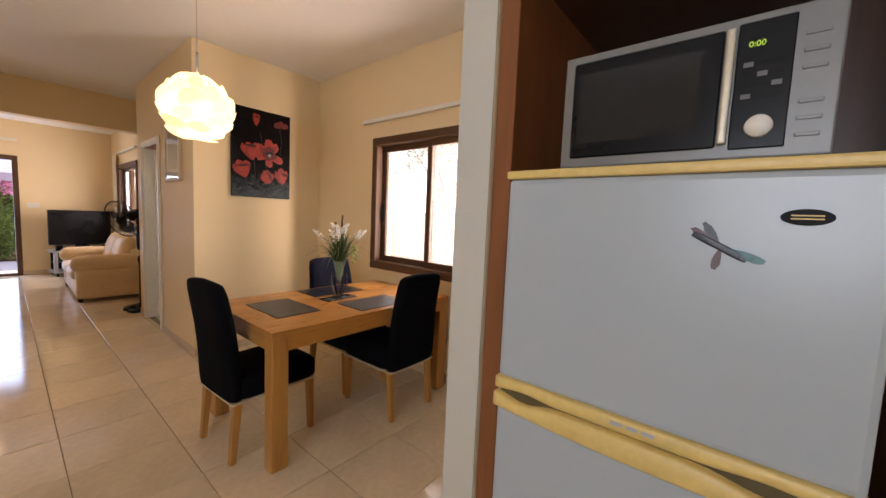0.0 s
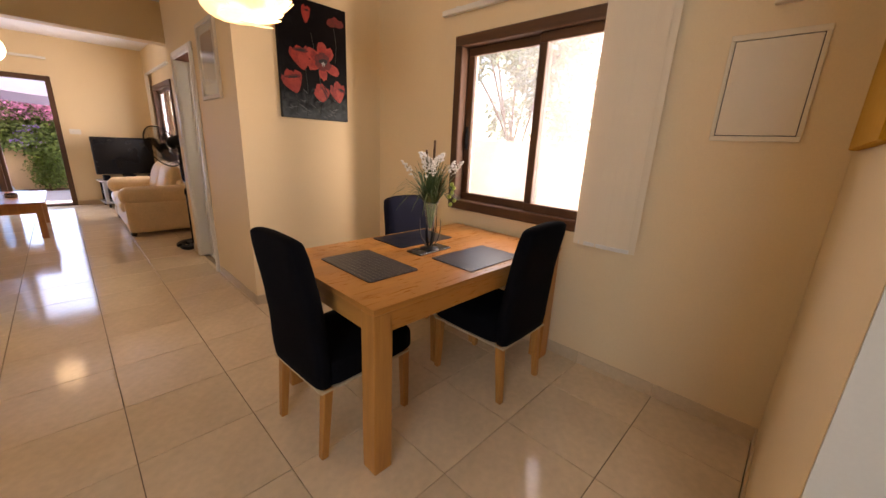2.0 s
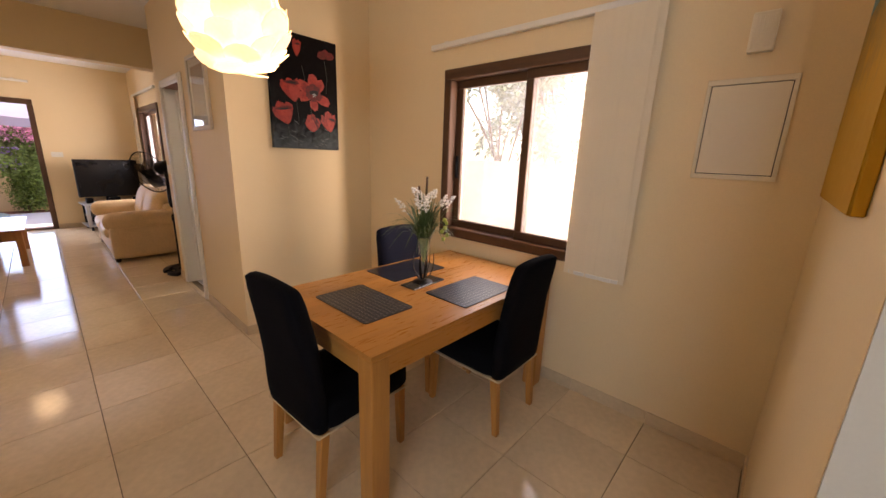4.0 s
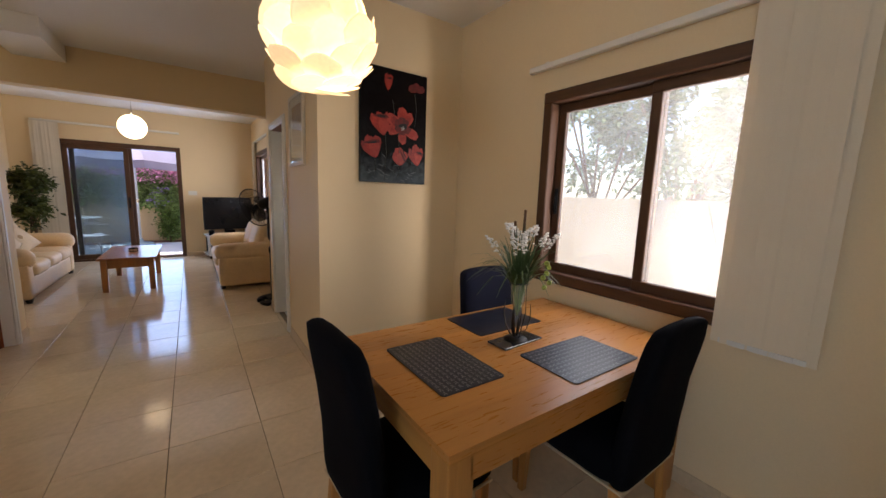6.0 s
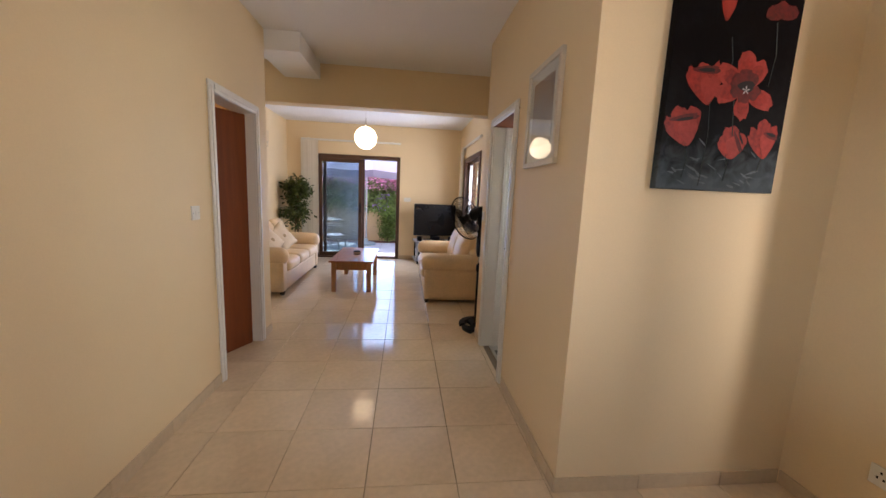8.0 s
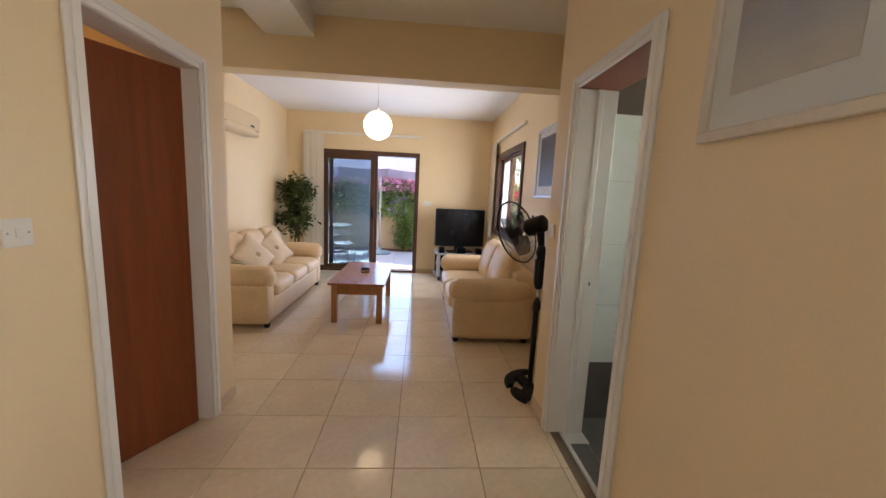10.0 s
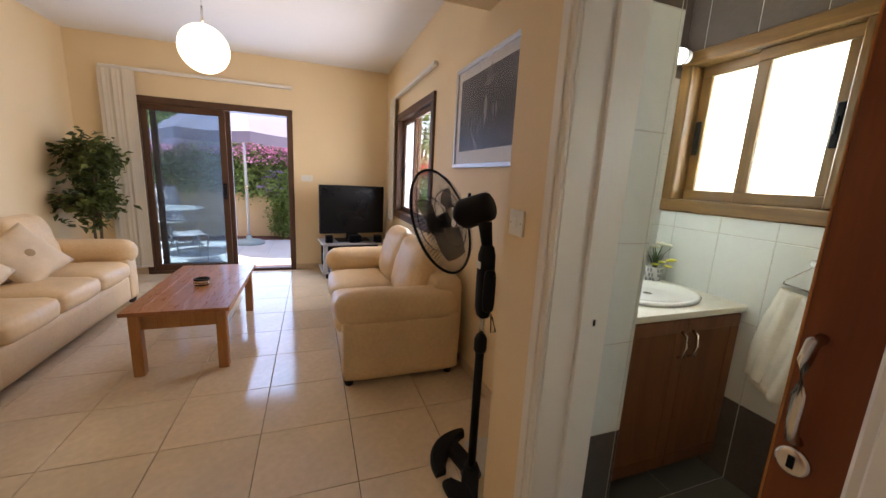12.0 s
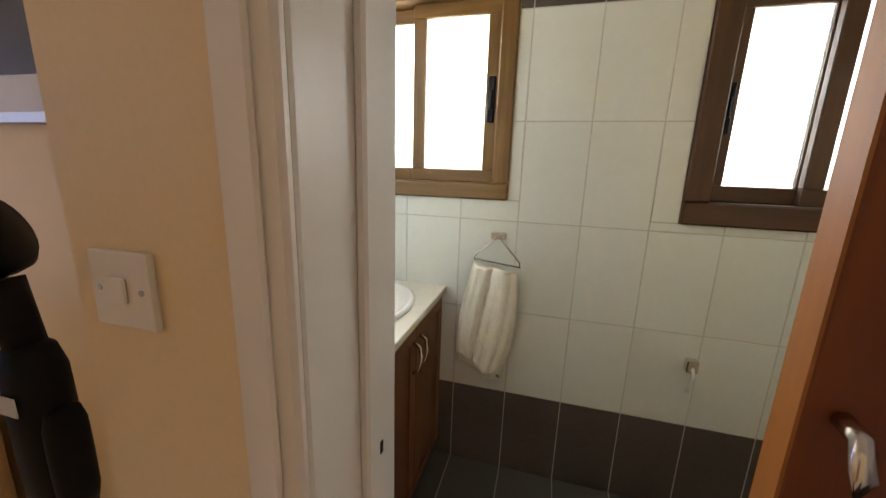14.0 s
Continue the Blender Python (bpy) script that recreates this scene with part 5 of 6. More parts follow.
# ---- foliage helpers ----
def leaf_cloud(n, centre, radii, size, seed, hollow=0.0, droop=0.3, long=2.2, clumps=0):
    """Many small folded leaves spread through an uneven ellipsoid of clumps."""
    r = random.Random(seed)
    b = bmesh.new()
    spots = []
    for _ in range(clumps):
        d = Vector((r.gauss(0, 1), r.gauss(0, 1), r.gauss(0, 1))).normalized() * r.uniform(0.35, 1.0)
        spots.append((d, r.uniform(0.2, 0.42)))
    for _ in range(n):
        if clumps:
            c, k = r.choice(spots)
            d = c + Vector((r.gauss(0, 0.55), r.gauss(0, 0.55), r.gauss(0, 0.55))) * k
        else:
            d = Vector((r.gauss(0, 1), r.gauss(0, 1), r.gauss(0, 1))).normalized() * r.uniform(hollow, 1.0) ** 0.6
        p = Vector(centre) + Vector((d.x * radii[0], d.y * radii[1], d.z * radii[2]))
        s = size * r.uniform(0.6, 1.3)
        q = Euler((r.uniform(-0.9, 0.9) - droop, r.uniform(-0.9, 0.9), r.uniform(0, 6.28))).to_matrix()
        at = lambda x, y, z: b.verts.new(p + q @ Vector((x * s, y * s, z * s)))
        a0, l1, r1, tip, m1 = at(0, 0, 0), at(-0.5, long * 0.45, 0.13), at(0.5, long * 0.45, 0.13), at(0, long, -0.1), at(0, long * 0.45, 0)
        b.faces.new((a0, m1, l1))
        b.faces.new((l1, m1, tip))
        b.faces.new((a0, r1, m1))
        b.faces.new((r1, tip, m1))
    return b


def leafmat(name, a, c, rough=0.45):
    m = mat(name, a, rough, two=c, scale=9, fine=30, bump=0.0, spec=0.35)
    nt = m.node_tree
    bs = nt.nodes["Principled BSDF"]
    g = nt.nodes.new("ShaderNodeNewGeometry")
    h = nt.nodes.new("ShaderNodeHueSaturation")
    mr = nt.nodes.new("ShaderNodeMapRange")
    mr.inputs["To Min"].default_value, mr.inputs["To Max"].default_value = 0.55, 1.5
    src = bs.inputs["Base Color"].links[0].from_socket
    nt.links.new(g.outputs["Random Per Island"], mr.inputs["Value"])
    nt.links.new(mr.outputs["Result"], h.inputs["Value"])
    nt.links.new(src, h.inputs["Color"])
    nt.links.new(h.outputs["Color"], bs.inputs["Base Color"])
    tr = nt.nodes.new("ShaderNodeBsdfTranslucent")
    ms = nt.nodes.new("ShaderNodeMixShader")
    ms.inputs[0].default_value = 0.25
    nt.links.new(h.outputs["Color"], tr.inputs["Color"])
    nt.links.new(bs.outputs[0], ms.inputs[1])
    nt.links.new(tr.outputs[0], ms.inputs[2])
    nt.links.new(ms.outputs[0], nt.nodes["Material Output"].inputs["Surface"])
    return m


FICUS = leafmat("ficus_leaf", (0.12, 0.14, 0.035), (0.035, 0.055, 0.015), 0.35)
BARK = mat("brown_bark", (0.12, 0.075, 0.045), 0.9, var=0.3, scale=9, fine=60, bump=0.6, bump_dist=0.006, stretch=(1, 1, 0.3))
fp = thing("artificial_ficus", "tall artificial ficus tree in a pot in the corner", "plant", (-5.78, -1.93, 0))
part("pot", lathe([(0.11, 0), (0.14, 0.24), (0.15, 0.25), (0.135, 0.255), (0.125, 0.22), (0.0, 0.22)], 24), mat("terracotta_pot", (0.28, 0.12, 0.06), 0.8, var=0.12, bump=0.3), fp, smooth=True)
for k in range(3):
    a = k * 2.1
    part("trunk", wire([(0.03 * math.cos(a), 0.03 * math.sin(a), 0.2), (0.035 * math.cos(a + 1), 0.035 * math.sin(a + 1), 0.6), (0.03 * math.cos(a + 2.2), 0.03 * math.sin(a + 2.2), 1.0), (0.1 * math.cos(a + 3), 0.1 * math.sin(a + 3), 1.5)], 0.013, 8), BARK, fp)
b = leaf_cloud(1100, (0, 0, 1.38), (0.28, 0.28, 0.31), 0.047, 5, clumps=30, long=1.9)
join(b, leaf_cloud(900, (0.02, 0.02, 0.93), (0.30, 0.30, 0.28), 0.047, 8, clumps=26, long=1.9))
tagged(part("crown", b, FICUS, fp, "glossy dark green leaves"), kind="stuff")
solid("floor_cable", wire([(-2.80, -2.05, 0.004), (-2.889, -1.913, 0.004), (-2.964, -1.819, 0.004), (-3.015, -1.724, 0.004), (-3.10, -1.71, 0.004), (-3.24, -1.80, 0.004)], 0.0028, 6), BLACKP, "thin dark cable lying on the tile floor", "cable", smooth=True)


# ---- bathroom ----
BT = mat("white_wall_tile", (0.72, 0.755, 0.735), 0.09, rvar=0.03, var=0.025, scale=3, fine=30, bump=0.008, random_value=0.02)
BD = mat("dark_grey_wall_tile", (0.115, 0.098, 0.090), 0.2, var=0.12, scale=4, fine=60, bump=0.02, random_value=0.06)
BFT = mat("dark_grey_floor_tile", (0.12, 0.118, 0.108), 0.3, var=0.03, rvar=0.0, scale=5, fine=70, bump=0.03, random_value=0.07)
BG = mat("pale_tile_grout", (0.55, 0.54, 0.51), 0.8, var=0.1, scale=10, fine=80, bump=0.2)
ROWS_Z = (0.0, 0.397, 0.78, 1.165, 1.55, 1.935, 2.32)
piece_mesh = {}


def tile_wall(name, label, axis, face, out, a0, a1, start, pitch, holes=()):
    """Wall tiles in rows on a thin grout bed, cut round the holes (a0, a1, z0, z1)."""
    bed_lo, bed_hi = sorted((face, face + out * 0.0072))
    us = sorted({a0, a1, *(h[0] for h in holes), *(h[1] for h in holes)})
    root = tagged(thing(name, label, "wall tiling"), kind="structure")
    bed = bmesh.new()
    for u, v in zip(us, us[1:]):
        cut = [h for h in holes if h[0] < (u + v) / 2 < h[1]]
        spans = [(0.0, 2.32)] if not cut else [(0.0, cut[0][2]), (cut[0][3], 2.32)]
        for z0, z1 in spans:
            if axis == "x":
                box(u, v, bed_lo, bed_hi, z0, z1, bm=bed)
            else:
                box(bed_lo, bed_hi, u, v, z0, z1, bm=bed)
    part("grout", bed, BG, root, "pale grout")
    k0 = math.floor((a0 - start) / pitch)
    for k in range(k0, k0 + 60):
        u0, u1 = max(a0, start + k * pitch), min(a1, start + (k + 1) * pitch)
        if u1 - u0 < 0.012:
            continue
        for row, (z0, z1) in enumerate(zip(ROWS_Z, ROWS_Z[1:])):
            rects = [(u0, u1, z0, z1)]
            for h in holes:
                nxt = []
                for a, b_, c, d in rects:
                    if h[1] <= a or h[0] >= b_ or h[3] <= c or h[2] >= d:
                        nxt.append((a, b_, c, d))
                        continue
                    if c < h[2]:
                        nxt.append((a, b_, c, h[2]))
                    if h[3] < d:
                        nxt.append((a, b_, h[3], d))
                    lo, hi = max(c, h[2]), min(d, h[3])
                    if a < h[0]:
                        nxt.append((a, h[0], lo, hi))
                    if h[1] < b_:
                        nxt.append((h[1], b_, lo, hi))
                rects = nxt
            for a, b_, c, d in rects:
                if b_ - a < 0.01 or d - c < 0.01:
                    continue
                dark = row in (0, 5)
                key = (axis, out, dark, round(b_ - a, 3), round(d - c, 3))
                if key not in piece_mesh:
                    w, hh = (b_ - a) / 2 - 0.0019, (d - c) / 2 - 0.0019
                    bm = box(-w, w, 0.004 * out if out > 0 else 0.009 * out, 0.009 * out if out > 0 else 0.004 * out, -hh, hh, 0.0012)
                    if axis == "y":
                        place(bm, Matrix(((0, 1, 0, 0), (1, 0, 0, 0), (0, 0, 1, 0), (0, 0, 0, 1))))
                        bmesh.ops.reverse_faces(bm, faces=bm.faces)
                    me = bpy.data.meshes.new("wall_tile")
                    bm.to_mesh(me)
                    bm.free()
                    me.materials.append(BD if dark else BT)
                    piece_mesh[key] = me
                o = new("wall_tile", piece_mesh[key])
                o.parent = root
                o.location = ((a + b_) / 2, face, (c + d) / 2) if axis == "x" else (face, (a + b_) / 2, (c + d) / 2)


tile_wall("bath_tiles_north", "white and dark grey glazed wall tiles with pale grout", "x", NY, -1, -2.35, -0.236, -1.775, 0.238, [(-2.345, -1.585, 1.248, 2.055), (-0.97, -0.245, 1.198, 2.05)])
tile_wall("bath_tiles_return", "white glazed wall tiles over a dark grey row", "y", -1.80, 1, 1.14, 1.43, 1.175, 0.238)
tile_wall("bath_tiles_west", "white glazed wall tiles behind the vanity", "y", -2.35, 1, 1.43, NY - 0.009, 1.70, 0.238)
tile_wall("bath_tiles_east", "white glazed wall tiles over a dark grey row", "y", -0.236, -1, 1.14, NY - 0.009, 1.19, 0.238)
tile_wall("bath_tiles_recess", "white glazed wall tiles beside the vanity", "x", 1.43, 1, -2.341, -1.80, -2.3, 0.238)
bf = slab("floor_bath", -2.35, -0.236, 1.0, NY, -0.02, 0.0022, BG, "dark grey bathroom floor tiles with pale grout", "floor")
for k in range(-10, 8):
    for j in range(-1, 5):
        x0, x1 = max(-2.35, -1.775 + 0.238 * k), min(-0.236, -1.775 + 0.238 * (k + 1))
        y0, y1 = max(1.14 if x0 < -1.66 or x0 > -1.05 else 1.02, NY - 0.009 - 0.335 * (j + 1)), min(NY - 0.009, NY - 0.009 - 0.335 * j)
        if x1 - x0 < 0.02 or y1 - y0 < 0.02:
            continue
        key = ("f", round(x1 - x0, 3), round(y1 - y0, 3))
        if key not in piece_mesh:
            w, d = (x1 - x0) / 2 - 0.002, (y1 - y0) / 2 - 0.002
            bm = box(-w, w, -d, d, 0, 0.0045, 0.001)
            me = bpy.data.meshes.new("floor_tile")
            bm.to_mesh(me)
            bm.free()
            me.materials.append(BFT)
            piece_mesh[key] = me
        o = new("floor_tile", piece_mesh[key])
        o.parent = bf
        o.location = ((x0 + x1) / 2, (y0 + y1) / 2, 0.0017)

va = thing("bathroom_vanity", "cherry wood bathroom vanity cabinet with two doors", "vanity", (-2.09, 1.785, 0.007))
part("body", box(-0.245, 0.225, -0.345, 0.345, 0.07, 0.825, 0.002), CABWOOD, va)
part("plinth", box(-0.245, 0.18, -0.345, 0.345, 0.0, 0.07), CABWOOD, va)
for l, r, hx in ((-0.342, 0.001, -0.03), (0.005, 0.342, 0.036)):
    d = part("door", box(0.226, 0.243, l, r, 0.085, 0.815, 0.003), CABWOOD, va)
    for y0, y1, z0, z1 in ((l, r, 0.755, 0.815), (l, r, 0.085, 0.145), (l, l + 0.06, 0.145, 0.755), (r - 0.06, r, 0.145, 0.755)):
        part("door_rail", box(0.243, 0.250, y0 + 0.001, y1 - 0.001, z0 + 0.001, z1 - 0.001, 0.0025), CABWOOD, d)
    part("door_handle", wire([(0.25, hx, 0.64), (0.275, hx, 0.655), (0.282, hx, 0.70), (0.275, hx, 0.745), (0.25, hx, 0.76)], 0.006, 8), CHROME, d, "curved chrome handle", True)
WTOP = mat("cream_worktop", (0.76, 0.74, 0.66), 0.22, var=0.04, scale=18, fine=90, bump=0.02)
PORC = mat("white_porcelain", (0.82, 0.83, 0.82), 0.08, var=0.01, bump=0.0, rvar=0.02)
wt = solid("vanity_worktop", box(-2.339, -1.822, 1.441, 2.128, 0.833, 0.863, 0.006, 2), WTOP, "cream stone vanity worktop", "worktop")
bs_ = thing("wash_basin", "white oval porcelain wash basin set in the worktop", "basin", (-2.06, 1.785, 0.863))
prof = [(0.0, -0.0), (0.05, -0.0), (0.16, 0.001), (0.205, 0.001), (0.21, 0.014), (0.20, 0.022), (0.185, 0.018), (0.165, 0.006), (0.10, 0.0035), (0.0, 0.003)]
part("bowl", place(lathe(prof, 36), Matrix.Diagonal((0.92, 1.22, 1, 1))), PORC, bs_, smooth=True)
part("drain", lathe([(0.02, 0.004), (0.02, 0.006), (0.0, 0.006)], 16), CHROME, bs_)
part("overflow", place(lathe([(0.012, 0.0), (0.012, 0.003), (0.0, 0.003)], 14), pose(-0.165, 0, 0.014, 0, 60, 0)), BLACKP, bs_)
fa = thing("basin_tap", "chrome single lever basin tap", "tap", (-2.27, 1.785, 0.863))
part("body", lathe([(0.026, 0), (0.024, 0.02), (0.021, 0.09), (0.015, 0.10), (0, 0.10)], 18), CHROME, fa, smooth=True)
part("spout", wire([(0.0, 0, 0.075), (0.06, 0, 0.095), (0.11, 0, 0.085), (0.12, 0, 0.07)], 0.011, 10), CHROME, fa, smooth=True)
part("lever", wire([(0, 0, 0.10), (0.01, 0, 0.12), (0.07, 0, 0.145)], 0.006, 8), CHROME, fa, smooth=True)
bp_ = thing("flower_pot", "small white mosaic pot of cream and yellow artificial flowers", "flower pot", (-2.245, 2.03, 0.863))
part("pot", lathe([(0.032, 0), (0.042, 0.075), (0.044, 0.085), (0.038, 0.085), (0.034, 0.06), (0, 0.06)], 20), PORC, bp_, smooth=True)
MOSG = mat("grey_mosaic", (0.36, 0.36, 0.39), 0.3, var=0.3, scale=60, random_value=0.35)
b = bmesh.new()
for k in range(16):
    a = 2 * math.pi * k / 16
    for r in range(3):
        if (k + r) % 3:
            c = bmesh.ops.create_cube(b, size=1)
            bmesh.ops.transform(b, matrix=Matrix.Rotation(a + 0.2 * r, 4, "Z") @ Matrix.Translation((0.0345 + 0.004 * r, 0, 0.016 + 0.026 * r)) @ Matrix.Diagonal((0.005, 0.009, 0.019, 1)), verts=c["verts"])
part("mosaic", b, MOSG, bp_, "grey mosaic chips")
b = bmesh.new()
for k in range(34):
    a, sp = rng.uniform(0, 6.28), rng.uniform(0.02, 0.10)
    blade(b, (0, 0, 0.07), (sp * math.cos(a), sp * math.sin(a), rng.uniform(0.12, 0.22) - sp * 0.3), 0.02, 0.005)
part("leaves", b, GRASS, bp_)
CREAMF = mat("cream_petals", (0.78, 0.78, 0.62), 0.6, var=0.08, bump=0.0)
YELF = mat("yellow_petals", (0.75, 0.72, 0.10), 0.6, var=0.1, bump=0.0)
for k in range(13):
    a, sp = k * 2.4, 0.03 + 0.06 * ((k * 7) % 5) / 4
    p = Vector((sp * math.cos(a), sp * math.sin(a), 0.19 - 0.5 * sp + 0.02 * (k % 3)))
    if k % 3 == 0:
        p = Vector((0.05 + 0.03 * math.cos(a), 0.05 * math.sin(a), 0.10 + 0.01 * (k % 4)))
    b = bmesh.new()
    for i in range(6):
        t = i * 1.047
        r = bmesh.ops.create_icosphere(b, subdivisions=1, radius=0.011)
        bmesh.ops.transform(b, matrix=Matrix.Translation(p + Vector((0.012 * math.cos(t), 0.012 * math.sin(t), 0.003))) @ Matrix.Diagonal((1, 1, 0.5, 1)), verts=r["verts"])
    part("blossom", b, YELF if k % 3 == 0 else CREAMF, bp_, "yellow blossom" if k % 3 == 0 else "cream blossom", True)
MIRROR = mat("mirror_silver", (0.92, 0.93, 0.93), 0.03, metal=1.0, var=0.0, bump=0.0, rvar=0.01)
mi = thing("bathroom_mirror", "wall mirror with a grey and white mosaic border", "mirror", (-2.341, 1.70, 1.20))
part("backing", box(0, 0.008, -0.28, 0.305, 0, 0.76, 0.001), BT, mi)
part("glass", box(0.008, 0.011, -0.225, 0.245, 0.06, 0.70), MIRROR, mi, "silvered glass")
for y in (-0.28, 0.255):
    for r in range(16):
        for c in range(2):
            hgt = 0.020 if (r * 3 + c * 5) % 4 else 0.042
            o = part("mosaic_chip", box(0.0085, 0.0125, y + 0.004 + 0.024 * c, y + 0.024 + 0.024 * c, 0.008 + 0.0465 * r, 0.008 + 0.0465 * r + hgt, 0.0006), MOSG if (r + c) % 3 else BT, mi)
for z in (0.006, 0.706):
    for r in range(11):
        for c in range(2):
            part("mosaic_chip", box(0.0085, 0.0125, -0.222 + 0.0445 * r, -0.222 + 0.0445 * r + (0.038 if (r + c) % 2 else 0.02), z + 0.024 * c, z + 0.02 + 0.024 * c, 0.0006), MOSG if (r + 2 * c) % 3 else BT, mi)
TUBE = mat("lit_tube_cover", (0.9, 0.92, 0.9), 0.3, bump=0.0, emit=((0.95, 1.0, 0.95), 1.8))
ml = thing("mirror_light", "lit white tube light above the bathroom mirror", "wall lamp", (-2.341, 1.73, 2.02))
part("base", box(0, 0.03, -0.30, 0.33, -0.03, 0.03, 0.005), PORC, ml)
part("tube", tube((0.055, -0.30, 0), (0.055, 0.30, 0), 0.036, n=18), TUBE, ml, "glowing white tube")
part("end_cap", tube((0.055, 0.30, 0), (0.055, 0.335, 0), 0.037, 0.033, 18), PORC, ml, smooth=True)
part("end_cap", tube((0.055, -0.335, 0), (0.055, -0.30, 0), 0.033, 0.037, 18), PORC, ml, smooth=True)

tr_ = thing("towel_ring", "chrome triangular towel ring on the tiled wall", "towel ring", (-1.607, NY - 0.009, 1.105))
part("mount", box(-0.03, 0.03, -0.03, 0, -0.014, 0.014, 0.003), CHROME, tr_)
part("ring", wire([(0.0, -0.035, 0.0), (-0.09, -0.035, -0.085), (-0.095, -0.035, -0.10), (0.095, -0.035, -0.12), (0.09, -0.035, -0.10)], 0.0035, 8, closed=True), CHROME, tr_, smooth=True)
TERRY = mat("cream_terry_cloth", (0.86, 0.84, 0.76), 0.95, var=0.07, scale=14, fine=170, bump=0.4, bump_dist=0.003)
tw = thing("hand_towel", "folded cream terry towel hanging from the ring", "towel", (-1.615, NY - 0.045, 0.99))
for nm, y, zb, lift in (("front_fold", -0.028, -0.40, 1.2), ("back_fold", 0.010, -0.455, 0.4)):
    b = bmesh.new()
    g = []
    for i in range(41):
        u = i / 40
        col = []
        for j in range(41):
            t = j / 40
            left = -0.088 - 0.045 * math.sin(1.9 * t)
            right = 0.09 + 0.012 * math.sin(3 * t) - 0.045 * t ** 3
            x = left + (right - left) * u
            fold = lift * (0.010 * math.sin(u * 14 + 0.8 + 0.9 * t) * (1 - 0.55 * t) + 0.004 * math.sin(u * 31 + 3 * t))
            edge = 0.014 * (1 - abs(2 * u - 1) ** 4)
            z = (zb - 0.075 * u + 0.012 * math.sin(u * 7)) * t - 0.03 * u * (1 - t)
            fuzz = rng.uniform(-0.0016, 0.0016)
            col.append(b.verts.new((x + rng.uniform(-0.001, 0.001), y * (0.45 + 0.55 * t ** 0.4) - edge * lift + fold + fuzz, z)))
        g.append(col)
    for i in range(40):
        for j in range(40):
            b.faces.new((g[i][j], g[i + 1][j], g[i + 1][j + 1], g[i][j + 1]))
    b.normal_update()
    bmesh.ops.solidify(b, geom=b.faces[:], thickness=0.009)
    fo = part(nm, b, TERRY, tw, smooth=True)
part("hem_band", place(box(-0.095, 0.078, -0.003, 0.001, -0.006, 0.006, 0.001), Matrix.Translation((-0.02, 0.0, -0.473)) @ pose(0, 0, 0, 0, 24, 0)), mat("grey_hem", (0.42, 0.38, 0.31), 0.9, fine=150, bump=0.2), tw, "woven grey hem line")
ph = thing("toilet_roll_holder", "chrome toilet roll holder on the tiled wall", "roll holder", (-0.85, NY - 0.009, 0.66))
part("mount", box(-0.02, 0.02, -0.035, 0, -0.02, 0.03, 0.004), CHROME, ph)
part("arm", wire([(0, -0.03, 0.0), (0, -0.05, -0.02), (-0.012, -0.05, -0.09)], 0.007, 8), PORC, ph, smooth=True)

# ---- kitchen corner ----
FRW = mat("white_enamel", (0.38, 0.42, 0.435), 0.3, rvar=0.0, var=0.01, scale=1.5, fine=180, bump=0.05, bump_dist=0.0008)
GOLD = mat("aged_yellow_trim", (0.72, 0.50, 0.17), 0.4, var=0.12, scale=7, bump=0.05)
fr_ = thing("fridge_freezer", "white fridge freezer with yellowed trim and a magnet on its door", "fridge", (3.70, 0.62, 0))
fr_.scale = (0.985, 1, 0.984)
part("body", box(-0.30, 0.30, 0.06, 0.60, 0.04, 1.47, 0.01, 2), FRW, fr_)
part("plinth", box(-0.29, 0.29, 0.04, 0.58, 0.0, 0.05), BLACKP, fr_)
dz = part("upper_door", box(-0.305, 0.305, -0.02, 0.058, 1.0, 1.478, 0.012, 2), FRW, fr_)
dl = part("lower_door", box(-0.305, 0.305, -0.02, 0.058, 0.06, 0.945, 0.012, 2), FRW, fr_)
part("top_trim", box(-0.31, 0.31, -0.025, 0.60, 1.478, 1.498, 0.006, 2), GOLD, fr_, "yellowed top trim")


def strip(low, high, front, back, n=40):
    """A moulded strip along x whose lower and upper edges follow two curves."""
    b = bmesh.new()
    rows = []
    for k in range(n + 1):
        x = -0.308 + 0.616 * k / n
        lo, hi = low(x), high(x)
        rows.append([b.verts.new((x, y, z)) for y, z in ((back, lo), (front + 0.004, lo), (front, lo + 0.005), (front, hi - 0.005), (front + 0.004, hi), (back, hi))])
    for p, q in zip(rows, rows[1:]):
        for m in range(6):
            b.faces.new((p[m], q[m], q[(m + 1) % 6], p[(m + 1) % 6]))
    b.faces.new(rows[0])
    b.faces.new(rows[-1][::-1])
    bmesh.ops.recalc_face_normals(b, faces=b.faces)
    return b


scoop = lambda x: 0.016 * math.exp(-((x + 0.235) / 0.05) ** 2) + 0.016 * math.exp(-((x - 0.20) / 0.06) ** 2)
part("door_trim", strip(lambda x: 0.969 + 0.4 * scoop(x), lambda x: 1.0, -0.026, 0.05), GOLD, dz, "yellowed handle strip", True)
part("handle_trim", strip(lambda x: 0.926 - 0.012 * (1 - (x / 0.308) ** 2), lambda x: 0.963 - scoop(x), -0.032, 0.05), GOLD, dl, "yellowed handle strip", True)
part("grip_recess", box(-0.30, 0.30, -0.012, 0.05, 0.944, 0.976), mat("dark_olive_gap", (0.10, 0.07, 0.025), 0.6), dl, "dark finger recess")
for k in range(3):
    part("lettering_bar", box(-0.04 + 0.028 * k, -0.018 + 0.028 * k, -0.0272, -0.0255, 0.983, 0.991), SILVER, dz)
